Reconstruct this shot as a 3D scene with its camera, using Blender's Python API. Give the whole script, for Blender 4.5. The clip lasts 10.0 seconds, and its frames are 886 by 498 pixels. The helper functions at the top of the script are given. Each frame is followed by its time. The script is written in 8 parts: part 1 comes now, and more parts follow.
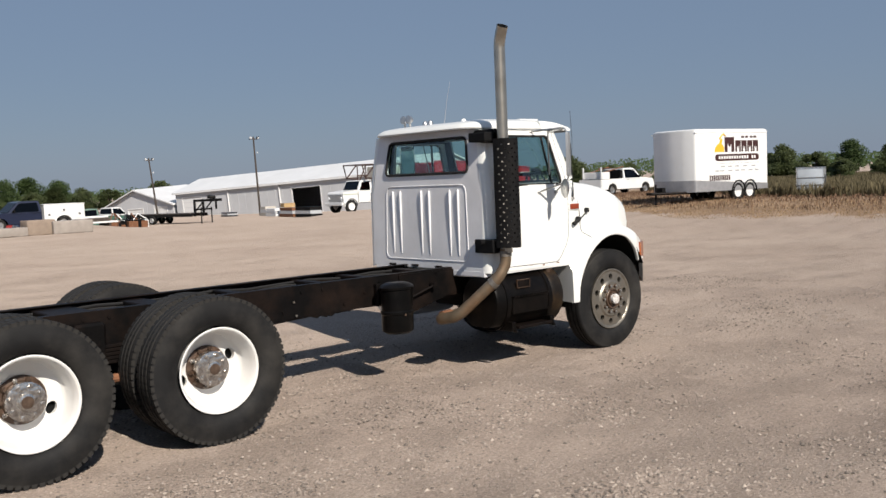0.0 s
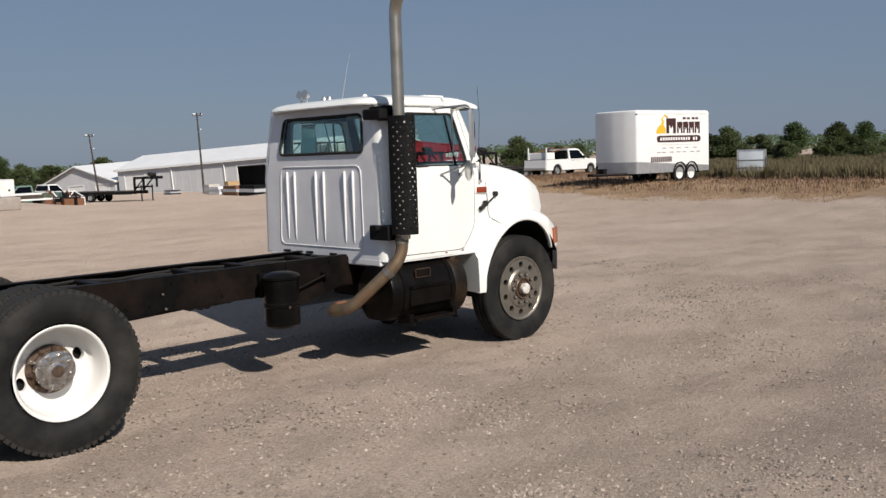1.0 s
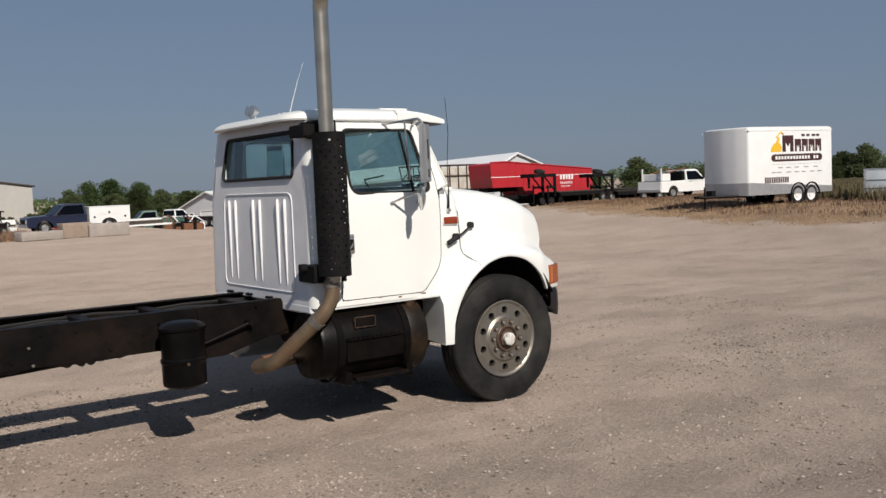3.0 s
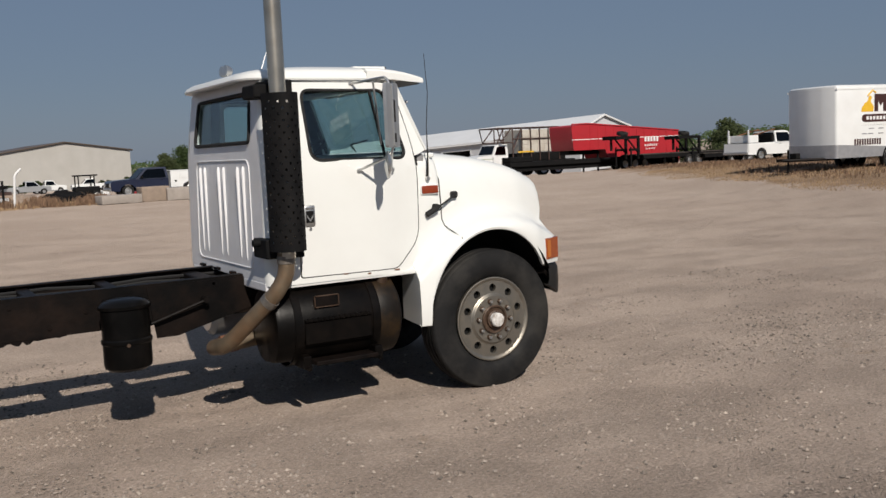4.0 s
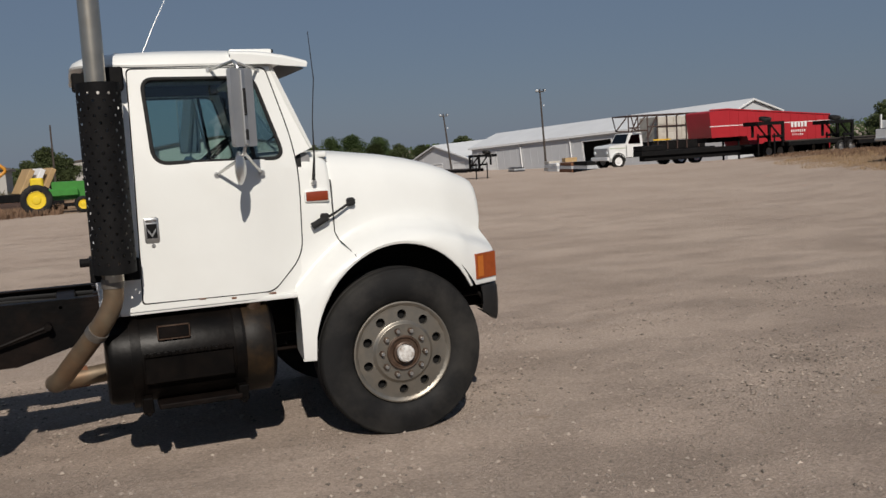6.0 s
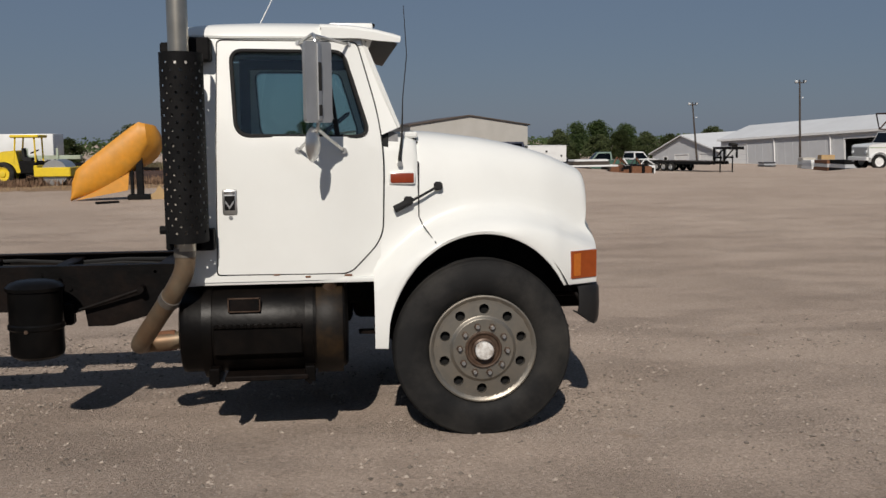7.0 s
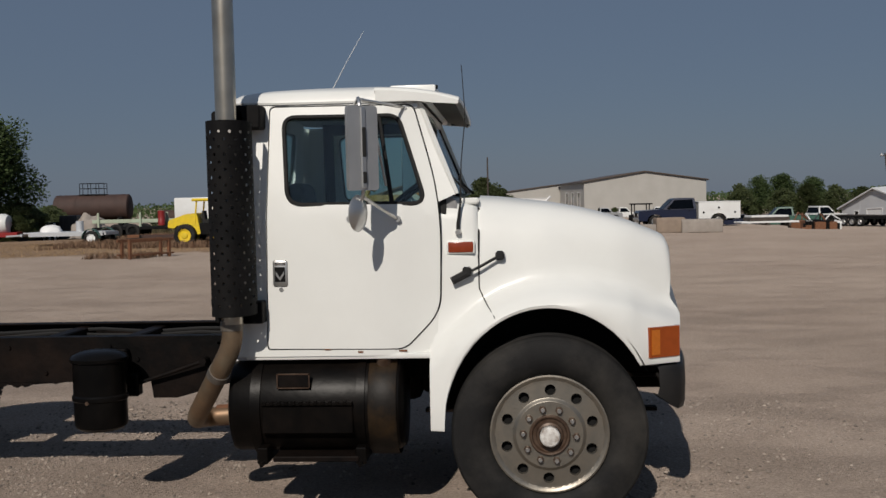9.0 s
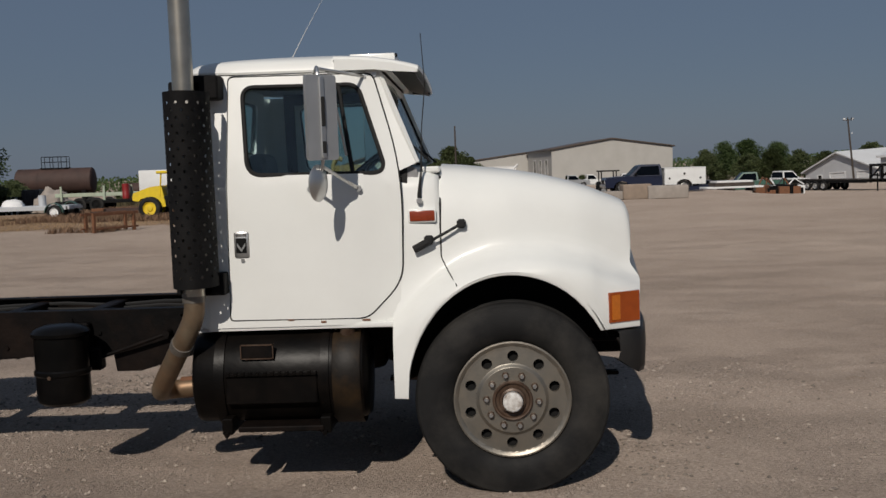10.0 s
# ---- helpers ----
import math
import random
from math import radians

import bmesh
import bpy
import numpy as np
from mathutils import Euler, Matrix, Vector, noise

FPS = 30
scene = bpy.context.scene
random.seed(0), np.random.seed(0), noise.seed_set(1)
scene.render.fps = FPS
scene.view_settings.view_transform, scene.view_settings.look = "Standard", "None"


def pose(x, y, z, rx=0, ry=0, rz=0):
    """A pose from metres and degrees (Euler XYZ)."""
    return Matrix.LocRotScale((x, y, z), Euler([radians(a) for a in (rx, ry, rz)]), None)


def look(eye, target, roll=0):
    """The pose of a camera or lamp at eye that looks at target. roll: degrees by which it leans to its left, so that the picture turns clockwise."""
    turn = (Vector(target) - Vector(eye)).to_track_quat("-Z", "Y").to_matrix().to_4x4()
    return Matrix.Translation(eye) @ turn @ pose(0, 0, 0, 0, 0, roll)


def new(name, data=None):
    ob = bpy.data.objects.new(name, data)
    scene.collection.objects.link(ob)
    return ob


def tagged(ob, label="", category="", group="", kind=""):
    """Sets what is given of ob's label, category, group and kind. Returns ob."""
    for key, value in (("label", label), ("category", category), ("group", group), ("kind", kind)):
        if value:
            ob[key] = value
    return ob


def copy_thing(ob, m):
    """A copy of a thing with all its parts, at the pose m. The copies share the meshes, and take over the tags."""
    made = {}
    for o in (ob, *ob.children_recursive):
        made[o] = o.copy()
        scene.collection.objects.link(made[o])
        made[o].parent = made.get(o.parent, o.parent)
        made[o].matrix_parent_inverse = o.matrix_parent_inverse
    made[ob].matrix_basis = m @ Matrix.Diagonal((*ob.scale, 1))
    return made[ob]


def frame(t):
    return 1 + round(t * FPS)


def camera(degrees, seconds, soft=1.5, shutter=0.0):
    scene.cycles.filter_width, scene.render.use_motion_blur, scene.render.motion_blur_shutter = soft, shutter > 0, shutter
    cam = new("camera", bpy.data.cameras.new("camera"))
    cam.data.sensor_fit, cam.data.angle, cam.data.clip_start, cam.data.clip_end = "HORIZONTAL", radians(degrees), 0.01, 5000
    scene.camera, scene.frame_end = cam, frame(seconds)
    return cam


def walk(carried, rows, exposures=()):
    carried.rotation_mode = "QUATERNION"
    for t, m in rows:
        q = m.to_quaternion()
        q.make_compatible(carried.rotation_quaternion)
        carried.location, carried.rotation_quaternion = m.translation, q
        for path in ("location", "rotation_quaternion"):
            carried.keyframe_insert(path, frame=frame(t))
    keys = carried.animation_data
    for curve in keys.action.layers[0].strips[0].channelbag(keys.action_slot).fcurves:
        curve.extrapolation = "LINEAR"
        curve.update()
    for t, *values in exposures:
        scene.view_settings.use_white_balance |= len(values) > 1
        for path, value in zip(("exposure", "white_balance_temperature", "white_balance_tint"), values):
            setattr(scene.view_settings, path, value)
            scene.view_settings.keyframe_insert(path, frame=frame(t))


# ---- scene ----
cam = camera(49.8, 10.0)
PATH = [
    (0, (-0.404, 0.323, 1.882), (0.906, 1.828, 1.735), -2.4),
    (0.5, (-0.025, 0.332, 1.862), (1.295, 1.825, 1.698), -2.3),
    (1, (0.448, 0.484, 1.877), (1.827, 1.919, 1.683), -1.9),
    (1.5, (0.982, 0.527, 1.872), (2.318, 2.005, 1.687), -2.6),
    (2, (1.461, 0.617, 1.855), (2.681, 2.191, 1.663), -2.6),
    (2.5, (1.99, 0.662, 1.841), (3.188, 2.253, 1.659), -2.9),
    (2.7, (2.24, 0.684, 1.843), (3.427, 2.286, 1.687), -2.7),
    (3.8, (3.454, 0.765, 1.812), (4.545, 2.436, 1.676), -2.2),
    (4, (3.69, 0.805, 1.822), (4.695, 2.521, 1.616), -2.6),
    (4.5, (4.207, 0.992, 1.784), (5.098, 2.765, 1.532), -3.0),
    (5, (4.745, 1.064, 1.775), (5.611, 2.848, 1.519), -3.8),
    (5.2, (4.974, 1.097, 1.793), (5.817, 2.894, 1.545), -3.6),
    (6.3, (6.091, 1.25, 1.787), (6.629, 3.167, 1.605), -3.2),
    (6.5, (6.31, 1.266, 1.798), (6.674, 3.226, 1.633), -2.8),
    (7, (6.776, 1.344, 1.759), (7.005, 3.318, 1.531), -0.5),
    (7.5, (7.169, 1.517, 1.745), (7.206, 3.484, 1.388), 0.4),
    (8, (7.374, 1.634, 1.781), (7.263, 3.606, 1.464), 0.6),
    (8.5, (7.399, 1.725, 1.794), (7.297, 3.719, 1.68), -0.5),
    (9, (7.448, 1.729, 1.798), (7.311, 3.721, 1.695), -1.3),
    (9.5, (7.466, 1.715, 1.797), (7.349, 3.707, 1.656), -1.5),
    (10, (7.489, 1.714, 1.794), (7.415, 3.706, 1.625), -2.0),
]
walk(cam, [(t, look(eye, target, roll)) for t, eye, target, roll in PATH],
     [(0.0, 0.22, 6500, 11.5), (1.0, 0.08, 6500, 11.5), (2.5, 0.02, 6500, 11.5), (4.0, -0.19, 6500, 11.5), (4.5, -0.2, 6500, 11.5), (6.5, -0.45, 6500, 11.5), (7.5, -0.42, 6500, 11.5), (8.0, -0.28, 6500, 11.5), (8.5, -0.5, 6500, 11.5), (10.0, -0.7, 6500, 11.5)])

# ---- light ----
SUN_WAY = Vector((0.165, 0.785, -0.60)).normalized()      # the way the sunlight travels
scene.view_settings.exposure = 0.0
world = bpy.data.worlds.new("world")
scene.world = world
world.use_nodes = True
wn = world.node_tree
wn.nodes.clear()
sky = wn.nodes.new("ShaderNodeTexSky")
sky.sky_type = "NISHITA"
sky.sun_disc = False
sky.sun_elevation = math.asin(-SUN_WAY.z)
sky.sun_rotation = math.atan2(-SUN_WAY.x, -SUN_WAY.y)
sky.air_density, sky.dust_density, sky.ozone_density = 1.1, 0.4, 3.5
wb = wn.nodes.new("ShaderNodeBackground")
wb.inputs["Strength"].default_value = 0.056
wo = wn.nodes.new("ShaderNodeOutputWorld")
# thin summer haze lies evenly over the clear sky
haze = wn.nodes.new("ShaderNodeMix")
haze.data_type, haze.blend_type = "RGBA", "MIX"
haze.inputs[0].default_value, haze.inputs[7].default_value = 0.78, (2.84, 3.87, 5.65, 1)
wn.links.new(sky.outputs[0], haze.inputs[6])
wn.links.new(haze.outputs[2], wb.inputs["Color"])
wn.links.new(wb.outputs[0], wo.inputs["Surface"])
sun = new("sun", bpy.data.lights.new("sun", "SUN"))
sun.data.energy, sun.data.angle, sun.data.color = 4.9, radians(0.53), (1.0, 0.93, 0.83)
sun.matrix_world = look((0, 0, 30), Vector((0, 0, 30)) + SUN_WAY)

# ---- materials ----


def material(name, base, rough=0.6, metal=0.0, var=0.12, scale=6.0, stain=None, stain_amount=0.3, stain_scale=1.2,
             bump=0.0, bump_scale=60.0, coat=0.0, per_object=0.0, per_island=0.0, spec=0.5):
    """A surface with fine grain, a second, larger stain and a little relief, all in metres of the object."""
    m = bpy.data.materials.new(name)
    m.use_nodes = True
    nt = m.node_tree
    nodes, links = nt.nodes, nt.links
    b = nodes["Principled BSDF"]
    b.inputs["Roughness"].default_value, b.inputs["Metallic"].default_value = rough, metal
    b.inputs["Specular IOR Level"].default_value = spec
    b.inputs["Coat Weight"].default_value, b.inputs["Coat Roughness"].default_value = coat, 0.08
    co = nodes.new("ShaderNodeTexCoord")
    n1 = nodes.new("ShaderNodeTexNoise")
    n1.inputs["Scale"].default_value, n1.inputs["Detail"].default_value = scale, 6.0
    links.new(co.outputs["Object"], n1.inputs["Vector"])
    ramp = nodes.new("ShaderNodeMapRange")
    ramp.inputs["From Min"].default_value, ramp.inputs["From Max"].default_value = 0.3, 0.7
    ramp.inputs["To Min"].default_value, ramp.inputs["To Max"].default_value = 1 - var, 1 + var * 0.6
    links.new(n1.outputs["Fac"], ramp.inputs["Value"])
    rgb = nodes.new("ShaderNodeRGB")
    rgb.outputs[0].default_value = (*base, 1)
    tint = nodes.new("ShaderNodeVectorMath")
    tint.operation = "SCALE"
    links.new(rgb.outputs[0], tint.inputs[0])
    links.new(ramp.outputs[0], tint.inputs["Scale"])
    out = tint.outputs[0]
    if stain:
        n2 = nodes.new("ShaderNodeTexNoise")
        n2.inputs["Scale"].default_value, n2.inputs["Detail"].default_value, n2.inputs["Roughness"].default_value = stain_scale, 8.0, 0.65
        links.new(co.outputs["Object"], n2.inputs["Vector"])
        r2 = nodes.new("ShaderNodeMapRange")
        r2.inputs["From Min"].default_value, r2.inputs["From Max"].default_value = 0.42, 0.72
        r2.inputs["To Max"].default_value = stain_amount
        links.new(n2.outputs["Fac"], r2.inputs["Value"])
        mix = nodes.new("ShaderNodeMix")
        mix.data_type = "RGBA"
        links.new(r2.outputs[0], mix.inputs[0])
        links.new(out, mix.inputs[6])
        mix.inputs[7].default_value = (*stain, 1)
        out = mix.outputs[2]
    if per_object or per_island:
        if per_object:
            src = nodes.new("ShaderNodeObjectInfo").outputs["Random"]
        else:
            src = nodes.new("ShaderNodeNewGeometry").outputs["Random Per Island"]
        r3 = nodes.new("ShaderNodeMapRange")
        amount = per_object or per_island
        r3.inputs["To Min"].default_value, r3.inputs["To Max"].default_value = 1 - amount, 1 + amount
        links.new(src, r3.inputs["Value"])
        t3 = nodes.new("ShaderNodeVectorMath")
        t3.operation = "SCALE"
        links.new(out, t3.inputs[0])
        links.new(r3.outputs[0], t3.inputs["Scale"])
        out = t3.outputs[0]
    links.new(out, b.inputs["Base Color"])
    if bump:
        n4 = nodes.new("ShaderNodeTexNoise")
        n4.inputs["Scale"].default_value, n4.inputs["Detail"].default_value = bump_scale, 4.0
        links.new(co.outputs["Object"], n4.inputs["Vector"])
        bu = nodes.new("ShaderNodeBump")
        bu.inputs["Strength"].default_value, bu.inputs["Distance"].default_value = 1.0, bump
        links.new(n4.outputs["Fac"], bu.inputs["Height"])
        links.new(bu.outputs[0], b.inputs["Normal"])
    return m


def glass(name, tint, gloss=0.02, rough=0.0):
    """Thin window glass: tinted see-through with a Fresnel gloss."""
    m = bpy.data.materials.new(name)
    m.use_nodes = True
    nt = m.node_tree
    nt.nodes.clear()
    o = nt.nodes.new("ShaderNodeOutputMaterial")
    tr = nt.nodes.new("ShaderNodeBsdfTransparent")
    tr.inputs[0].default_value = (*tint, 1)
    gl = nt.nodes.new("ShaderNodeBsdfAnisotropic")
    gl.inputs["Roughness"].default_value = rough
    fr = nt.nodes.new("ShaderNodeLayerWeight")
    fr.inputs[0].default_value = 0.5
    steep = nt.nodes.new("ShaderNodeMath")
    steep.operation = "POWER"
    steep.inputs[1].default_value = 4.0
    nt.links.new(fr.outputs["Facing"], steep.inputs[0])
    add = nt.nodes.new("ShaderNodeMath")
    add.operation = "MULTIPLY_ADD"
    add.inputs[1].default_value, add.inputs[2].default_value = 0.6, gloss
    nt.links.new(steep.outputs[0], add.inputs[0])
    mx = nt.nodes.new("ShaderNodeMixShader")
    nt.links.new(add.outputs[0], mx.inputs[0])
    nt.links.new(tr.outputs[0], mx.inputs[1])
    nt.links.new(gl.outputs[0], mx.inputs[2])
    nt.links.new(mx.outputs[0], o.inputs[0])
    return m


WHITE = material("white_truck_paint", (0.80, 0.81, 0.78), 0.34, var=0.03, scale=2.5, stain=(0.62, 0.60, 0.56), stain_amount=0.16, stain_scale=1.6, coat=0.25, bump=0.0006, bump_scale=5.0)
CABBACK = material("chalky_white_paint", (0.74, 0.74, 0.75), 0.5, var=0.05, scale=5, stain=(0.52, 0.50, 0.47), stain_amount=0.30, stain_scale=2.2, coat=0.1)
RIMWHITE = material("white_wheel_paint", (0.78, 0.78, 0.76), 0.45, var=0.05, scale=9, stain=(0.45, 0.36, 0.27), stain_amount=0.28, stain_scale=4.5)
BLACKMETAL = material("black_chassis_paint", (0.0042, 0.0038, 0.0038), 0.5, var=0.3, scale=9, stain=(0.034, 0.020, 0.014), stain_amount=0.4, stain_scale=2.6, bump=0.002, bump_scale=35, spec=0.09)
SHIELDBLACK = material("black_heat_shield", (0.007, 0.007, 0.0075), 0.72, var=0.25, scale=14, stain=(0.025, 0.022, 0.02), stain_amount=0.3, stain_scale=5, spec=0.12)
TANKBLACK = material("dirty_black_tank", (0.0040, 0.0034, 0.0031), 0.36, var=0.35, scale=9, stain=(0.026, 0.015, 0.009), stain_amount=0.14, stain_scale=4.5, bump=0.0012, bump_scale=18, spec=0.12)
BAND = material("dull_band_steel", (0.24, 0.22, 0.195), 0.5, 0.7, var=0.25, scale=30, stain=(0.12, 0.09, 0.06), stain_amount=0.5, stain_scale=12)
RUBBER = material("tyre_rubber", (0.0115, 0.0115, 0.0118), 0.68, var=0.25, scale=7, stain=(0.06, 0.055, 0.048), stain_amount=0.5, stain_scale=3.0, bump=0.001, bump_scale=120, spec=0.2)
# dark plastic; also puts the shade of hollows into their colour
DARK = material("dark_plastic_and_void_shade", (0.012, 0.012, 0.012), 0.8, var=0.1, spec=0.1)
ALLOY = material("brushed_wheel_metal", (0.27, 0.25, 0.215), 0.42, 0.8, var=0.12, scale=14, stain=(0.33, 0.27, 0.20), stain_amount=0.45, stain_scale=7, bump=0.0008, bump_scale=90)
CHROME = material("bright_chrome", (0.90, 0.86, 0.80), 0.17, 0.92, var=0.4, scale=30, stain=(0.075, 0.032, 0.018), stain_amount=0.85, stain_scale=26, bump=0.004, bump_scale=38)
STEEL = material("stainless_steel", (0.62, 0.62, 0.61), 0.34, 0.9, var=0.1, scale=12, stain=(0.40, 0.38, 0.35), stain_amount=0.3, stain_scale=6)
STACK = material("heat_tinted_stack", (0.50, 0.46, 0.39), 0.30, 0.9, var=0.16, scale=9, stain=(0.30, 0.23, 0.15), stain_amount=0.5, stain_scale=3.5)
FLEXPIPE = material("rusty_exhaust_pipe", (0.20, 0.155, 0.105), 0.5, 0.6, var=0.22, scale=12, stain=(0.26, 0.13, 0.06), stain_amount=0.6, stain_scale=4)
RUST = material("rust", (0.20, 0.085, 0.04), 0.85, var=0.3, scale=10, stain=(0.08, 0.04, 0.025), stain_amount=0.5, stain_scale=4, bump=0.002)
GREASE = material("greasy_brown_metal", (0.075, 0.043, 0.027), 0.45, 0.3, var=0.4, scale=22, stain=(0.30, 0.25, 0.20), stain_amount=0.22, stain_scale=14)
MUFFLER = material("pale_muffler_steel", (0.50, 0.48, 0.45), 0.6, 0.1, var=0.15, scale=10, stain=(0.35, 0.28, 0.2), stain_amount=0.4)
AMBER = material("amber_lens", (0.30, 0.058, 0.008), 0.2, var=0.12, scale=20, coat=0.5)
REDLENS = material("red_marker_lens", (0.24, 0.04, 0.014), 0.22, var=0.12, scale=24, coat=0.4)
GLASSCAB = glass("cab_glass", (0.80, 0.90, 0.89), 0.07)
GLASSCAR = glass("car_glass", (0.10, 0.12, 0.13), 0.04)
CABIN = material("grey_cab_trim", (0.27, 0.27, 0.275), 0.8, var=0.2, scale=20)
SEATCLOTH = material("grey_seat_cloth", (0.19, 0.19, 0.195), 0.9, var=0.25, scale=40, stain=(0.16, 0.15, 0.14), stain_amount=0.4)
# black rubber; also colours the shade in the door and hood gaps
SEAM = material("black_rubber_and_gap_shade", (0.02, 0.02, 0.02), 0.8, var=0.1, spec=0.25)
MIRRORBACK = material("mirror_back_grey", (0.42, 0.43, 0.44), 0.4, 0.6, var=0.08, scale=8)
MIRROR = material("mirror_glass", (0.85, 0.86, 0.87), 0.02, 1.0, var=0.0)
YELLOW = material("construction_yellow", (0.66, 0.275, 0.02), 0.5, var=0.12, scale=5, stain=(0.40, 0.24, 0.06), stain_amount=0.4, stain_scale=1.8)
LEMON = material("roller_yellow", (0.80, 0.58, 0.02), 0.42, var=0.08, scale=5, stain=(0.45, 0.33, 0.10), stain_amount=0.25, stain_scale=2)
TRACTORGREEN = material("tractor_green", (0.04, 0.22, 0.03), 0.45, var=0.15, scale=5)

# ---- mesh helpers ----


def part(name, bm, mat, parent=None, label="", smooth=32.0, kind=""):
    """Links a bmesh as one mesh object under a thing or a part."""
    bmesh.ops.recalc_face_normals(bm, faces=bm.faces)
    me = bpy.data.meshes.new(name)
    bm.to_mesh(me)
    bm.free()
    me.materials.append(mat)
    if smooth:
        me.polygons.foreach_set("use_smooth", [True] * len(me.polygons))
        me.set_sharp_from_angle(angle=radians(smooth))
    ob = new(name, me)
    if parent is not None:
        ob.parent = parent
    return tagged(ob, label, kind=kind)


def share(name, me, parent, m=None, label=""):
    """An object of its own on mesh data that others use too."""
    ob = new(name, me)
    ob.parent = parent
    if m is not None:
        ob.matrix_basis = m
    return tagged(ob, label)


def root(name, x, y, z=0.0, yaw=0.0, label="", category="", group="", kind=""):
    ob = new(name)
    ob.empty_display_size = 0.2
    ob.matrix_basis = pose(x, y, z, 0, 0, yaw)
    return tagged(ob, label, category, group, kind)


def B():
    return bmesh.new()


def merge(bm, other, m=None):
    """Adds the geometry of another bmesh."""
    me = bpy.data.meshes.new("tmp")
    other.to_mesh(me)
    other.free()
    if m is not None:
        me.transform(m)
    bm.from_mesh(me)
    bpy.data.meshes.remove(me)
    return bm


def box(bm, x0, x1, y0, y1, z0, z1, bev=0.0, seg=1, m=None):
    t = bmesh.new()
    bmesh.ops.create_cube(t, size=1.0)
    for v in t.verts:
        v.co = Vector((x0 + (v.co.x + 0.5) * (x1 - x0), y0 + (v.co.y + 0.5) * (y1 - y0), z0 + (v.co.z + 0.5) * (z1 - z0)))
    if bev:
        bmesh.ops.bevel(t, geom=list(t.edges), offset=bev, segments=seg, profile=0.5, affect="EDGES")
    return merge(bm, t, m)


def basis(way):
    """A rotation whose z runs along way."""
    return Vector(way).to_track_quat("Z", "Y").to_matrix().to_4x4()


def cyl(bm, p0, p1, r0, r1=None, seg=16, caps=True):
    p0, p1 = Vector(p0), Vector(p1)
    r1 = r0 if r1 is None else r1
    m = Matrix.Translation(p0) @ basis(p1 - p0)
    h = (p1 - p0).length
    a = [bm.verts.new(m @ Vector((r0 * math.cos(2 * math.pi * i / seg), r0 * math.sin(2 * math.pi * i / seg), 0))) for i in range(seg)]
    b = [bm.verts.new(m @ Vector((r1 * math.cos(2 * math.pi * i / seg), r1 * math.sin(2 * math.pi * i / seg), h))) for i in range(seg)]
    for i in range(seg):
        bm.faces.new((a[i], a[(i + 1) % seg], b[(i + 1) % seg], b[i]))
    if caps:
        bm.faces.new(a[::-1])
        bm.faces.new(b)
    return bm


def tube(bm, pts, r, seg=10, caps=True):
    """A round bar along a line of points."""
    pts = [Vector(p) for p in pts]
    rs = r if isinstance(r, (list, tuple)) else [r] * len(pts)
    rings, up = [], None
    for i, p in enumerate(pts):
        d = (pts[min(i + 1, len(pts) - 1)] - pts[max(i - 1, 0)]).normalized()
        if up is None:
            up = d.orthogonal().normalized()
        up = (up - d * up.dot(d)).normalized()
        side = d.cross(up)
        rings.append([bm.verts.new(p + rs[i] * (math.cos(2 * math.pi * k / seg) * up + math.sin(2 * math.pi * k / seg) * side)) for k in range(seg)])
    for a, b in zip(rings, rings[1:]):
        for k in range(seg):
            bm.faces.new((a[k], a[(k + 1) % seg], b[(k + 1) % seg], b[k]))
    if caps:
        bm.faces.new(rings[0][::-1])
        bm.faces.new(rings[-1])
    return bm


def bend(pts, radius=0.1, n=6):
    """Rounds the corners of a line of points."""
    pts = [Vector(p) for p in pts]
    out = [pts[0]]
    for a, b, c in zip(pts, pts[1:], pts[2:]):
        r = min(radius, (a - b).length * 0.45, (c - b).length * 0.45)
        s, e = b + (a - b).normalized() * r, b + (c - b).normalized() * r
        for i in range(n + 1):
            u = i / n
            out.append(s * (1 - u) ** 2 + b * 2 * u * (1 - u) + e * u ** 2)
    out.append(pts[-1])
    return out


def lathe(bm, profile, m, seg=48, closed=False):
    """Turns (radius, height) pairs round the z axis of m."""
    rings = []
    for r, h in profile:
        if r < 1e-5:
            rings.append([bm.verts.new(m @ Vector((0, 0, h)))])
        else:
            rings.append([bm.verts.new(m @ Vector((r * math.cos(2 * math.pi * k / seg), r * math.sin(2 * math.pi * k / seg), h))) for k in range(seg)])
    pairs = list(zip(rings, rings[1:]))
    if closed:
        pairs.append((rings[-1], rings[0]))
    for a, b in pairs:
        for k in range(seg):
            j = (k + 1) % seg
            if len(a) == 1:
                bm.faces.new((a[0], b[j], b[k]))
            elif len(b) == 1:
                bm.faces.new((a[k], a[j], b[0]))
            else:
                bm.faces.new((a[k], a[j], b[j], b[k]))
    return bm


def rounded(pts, r=0.05, n=5):
    """A closed 2D outline with round corners; r: one radius or one for each corner."""
    out = []
    k = len(pts)
    for i in range(k):
        a, b, c = Vector(pts[i - 1]), Vector(pts[i]), Vector(pts[(i + 1) % k])
        rr = r[i] if isinstance(r, (list, tuple)) else r
        rr = min(rr, (a - b).length * 0.48, (c - b).length * 0.48)
        if rr <= 1e-4:
            out.append(tuple(b))
            continue
        s, e = b + (a - b).normalized() * rr, b + (c - b).normalized() * rr
        for j in range(n + 1):
            u = j / n
            out.append(tuple(s * (1 - u) ** 2 + b * 2 * u * (1 - u) + e * u ** 2))
    return out


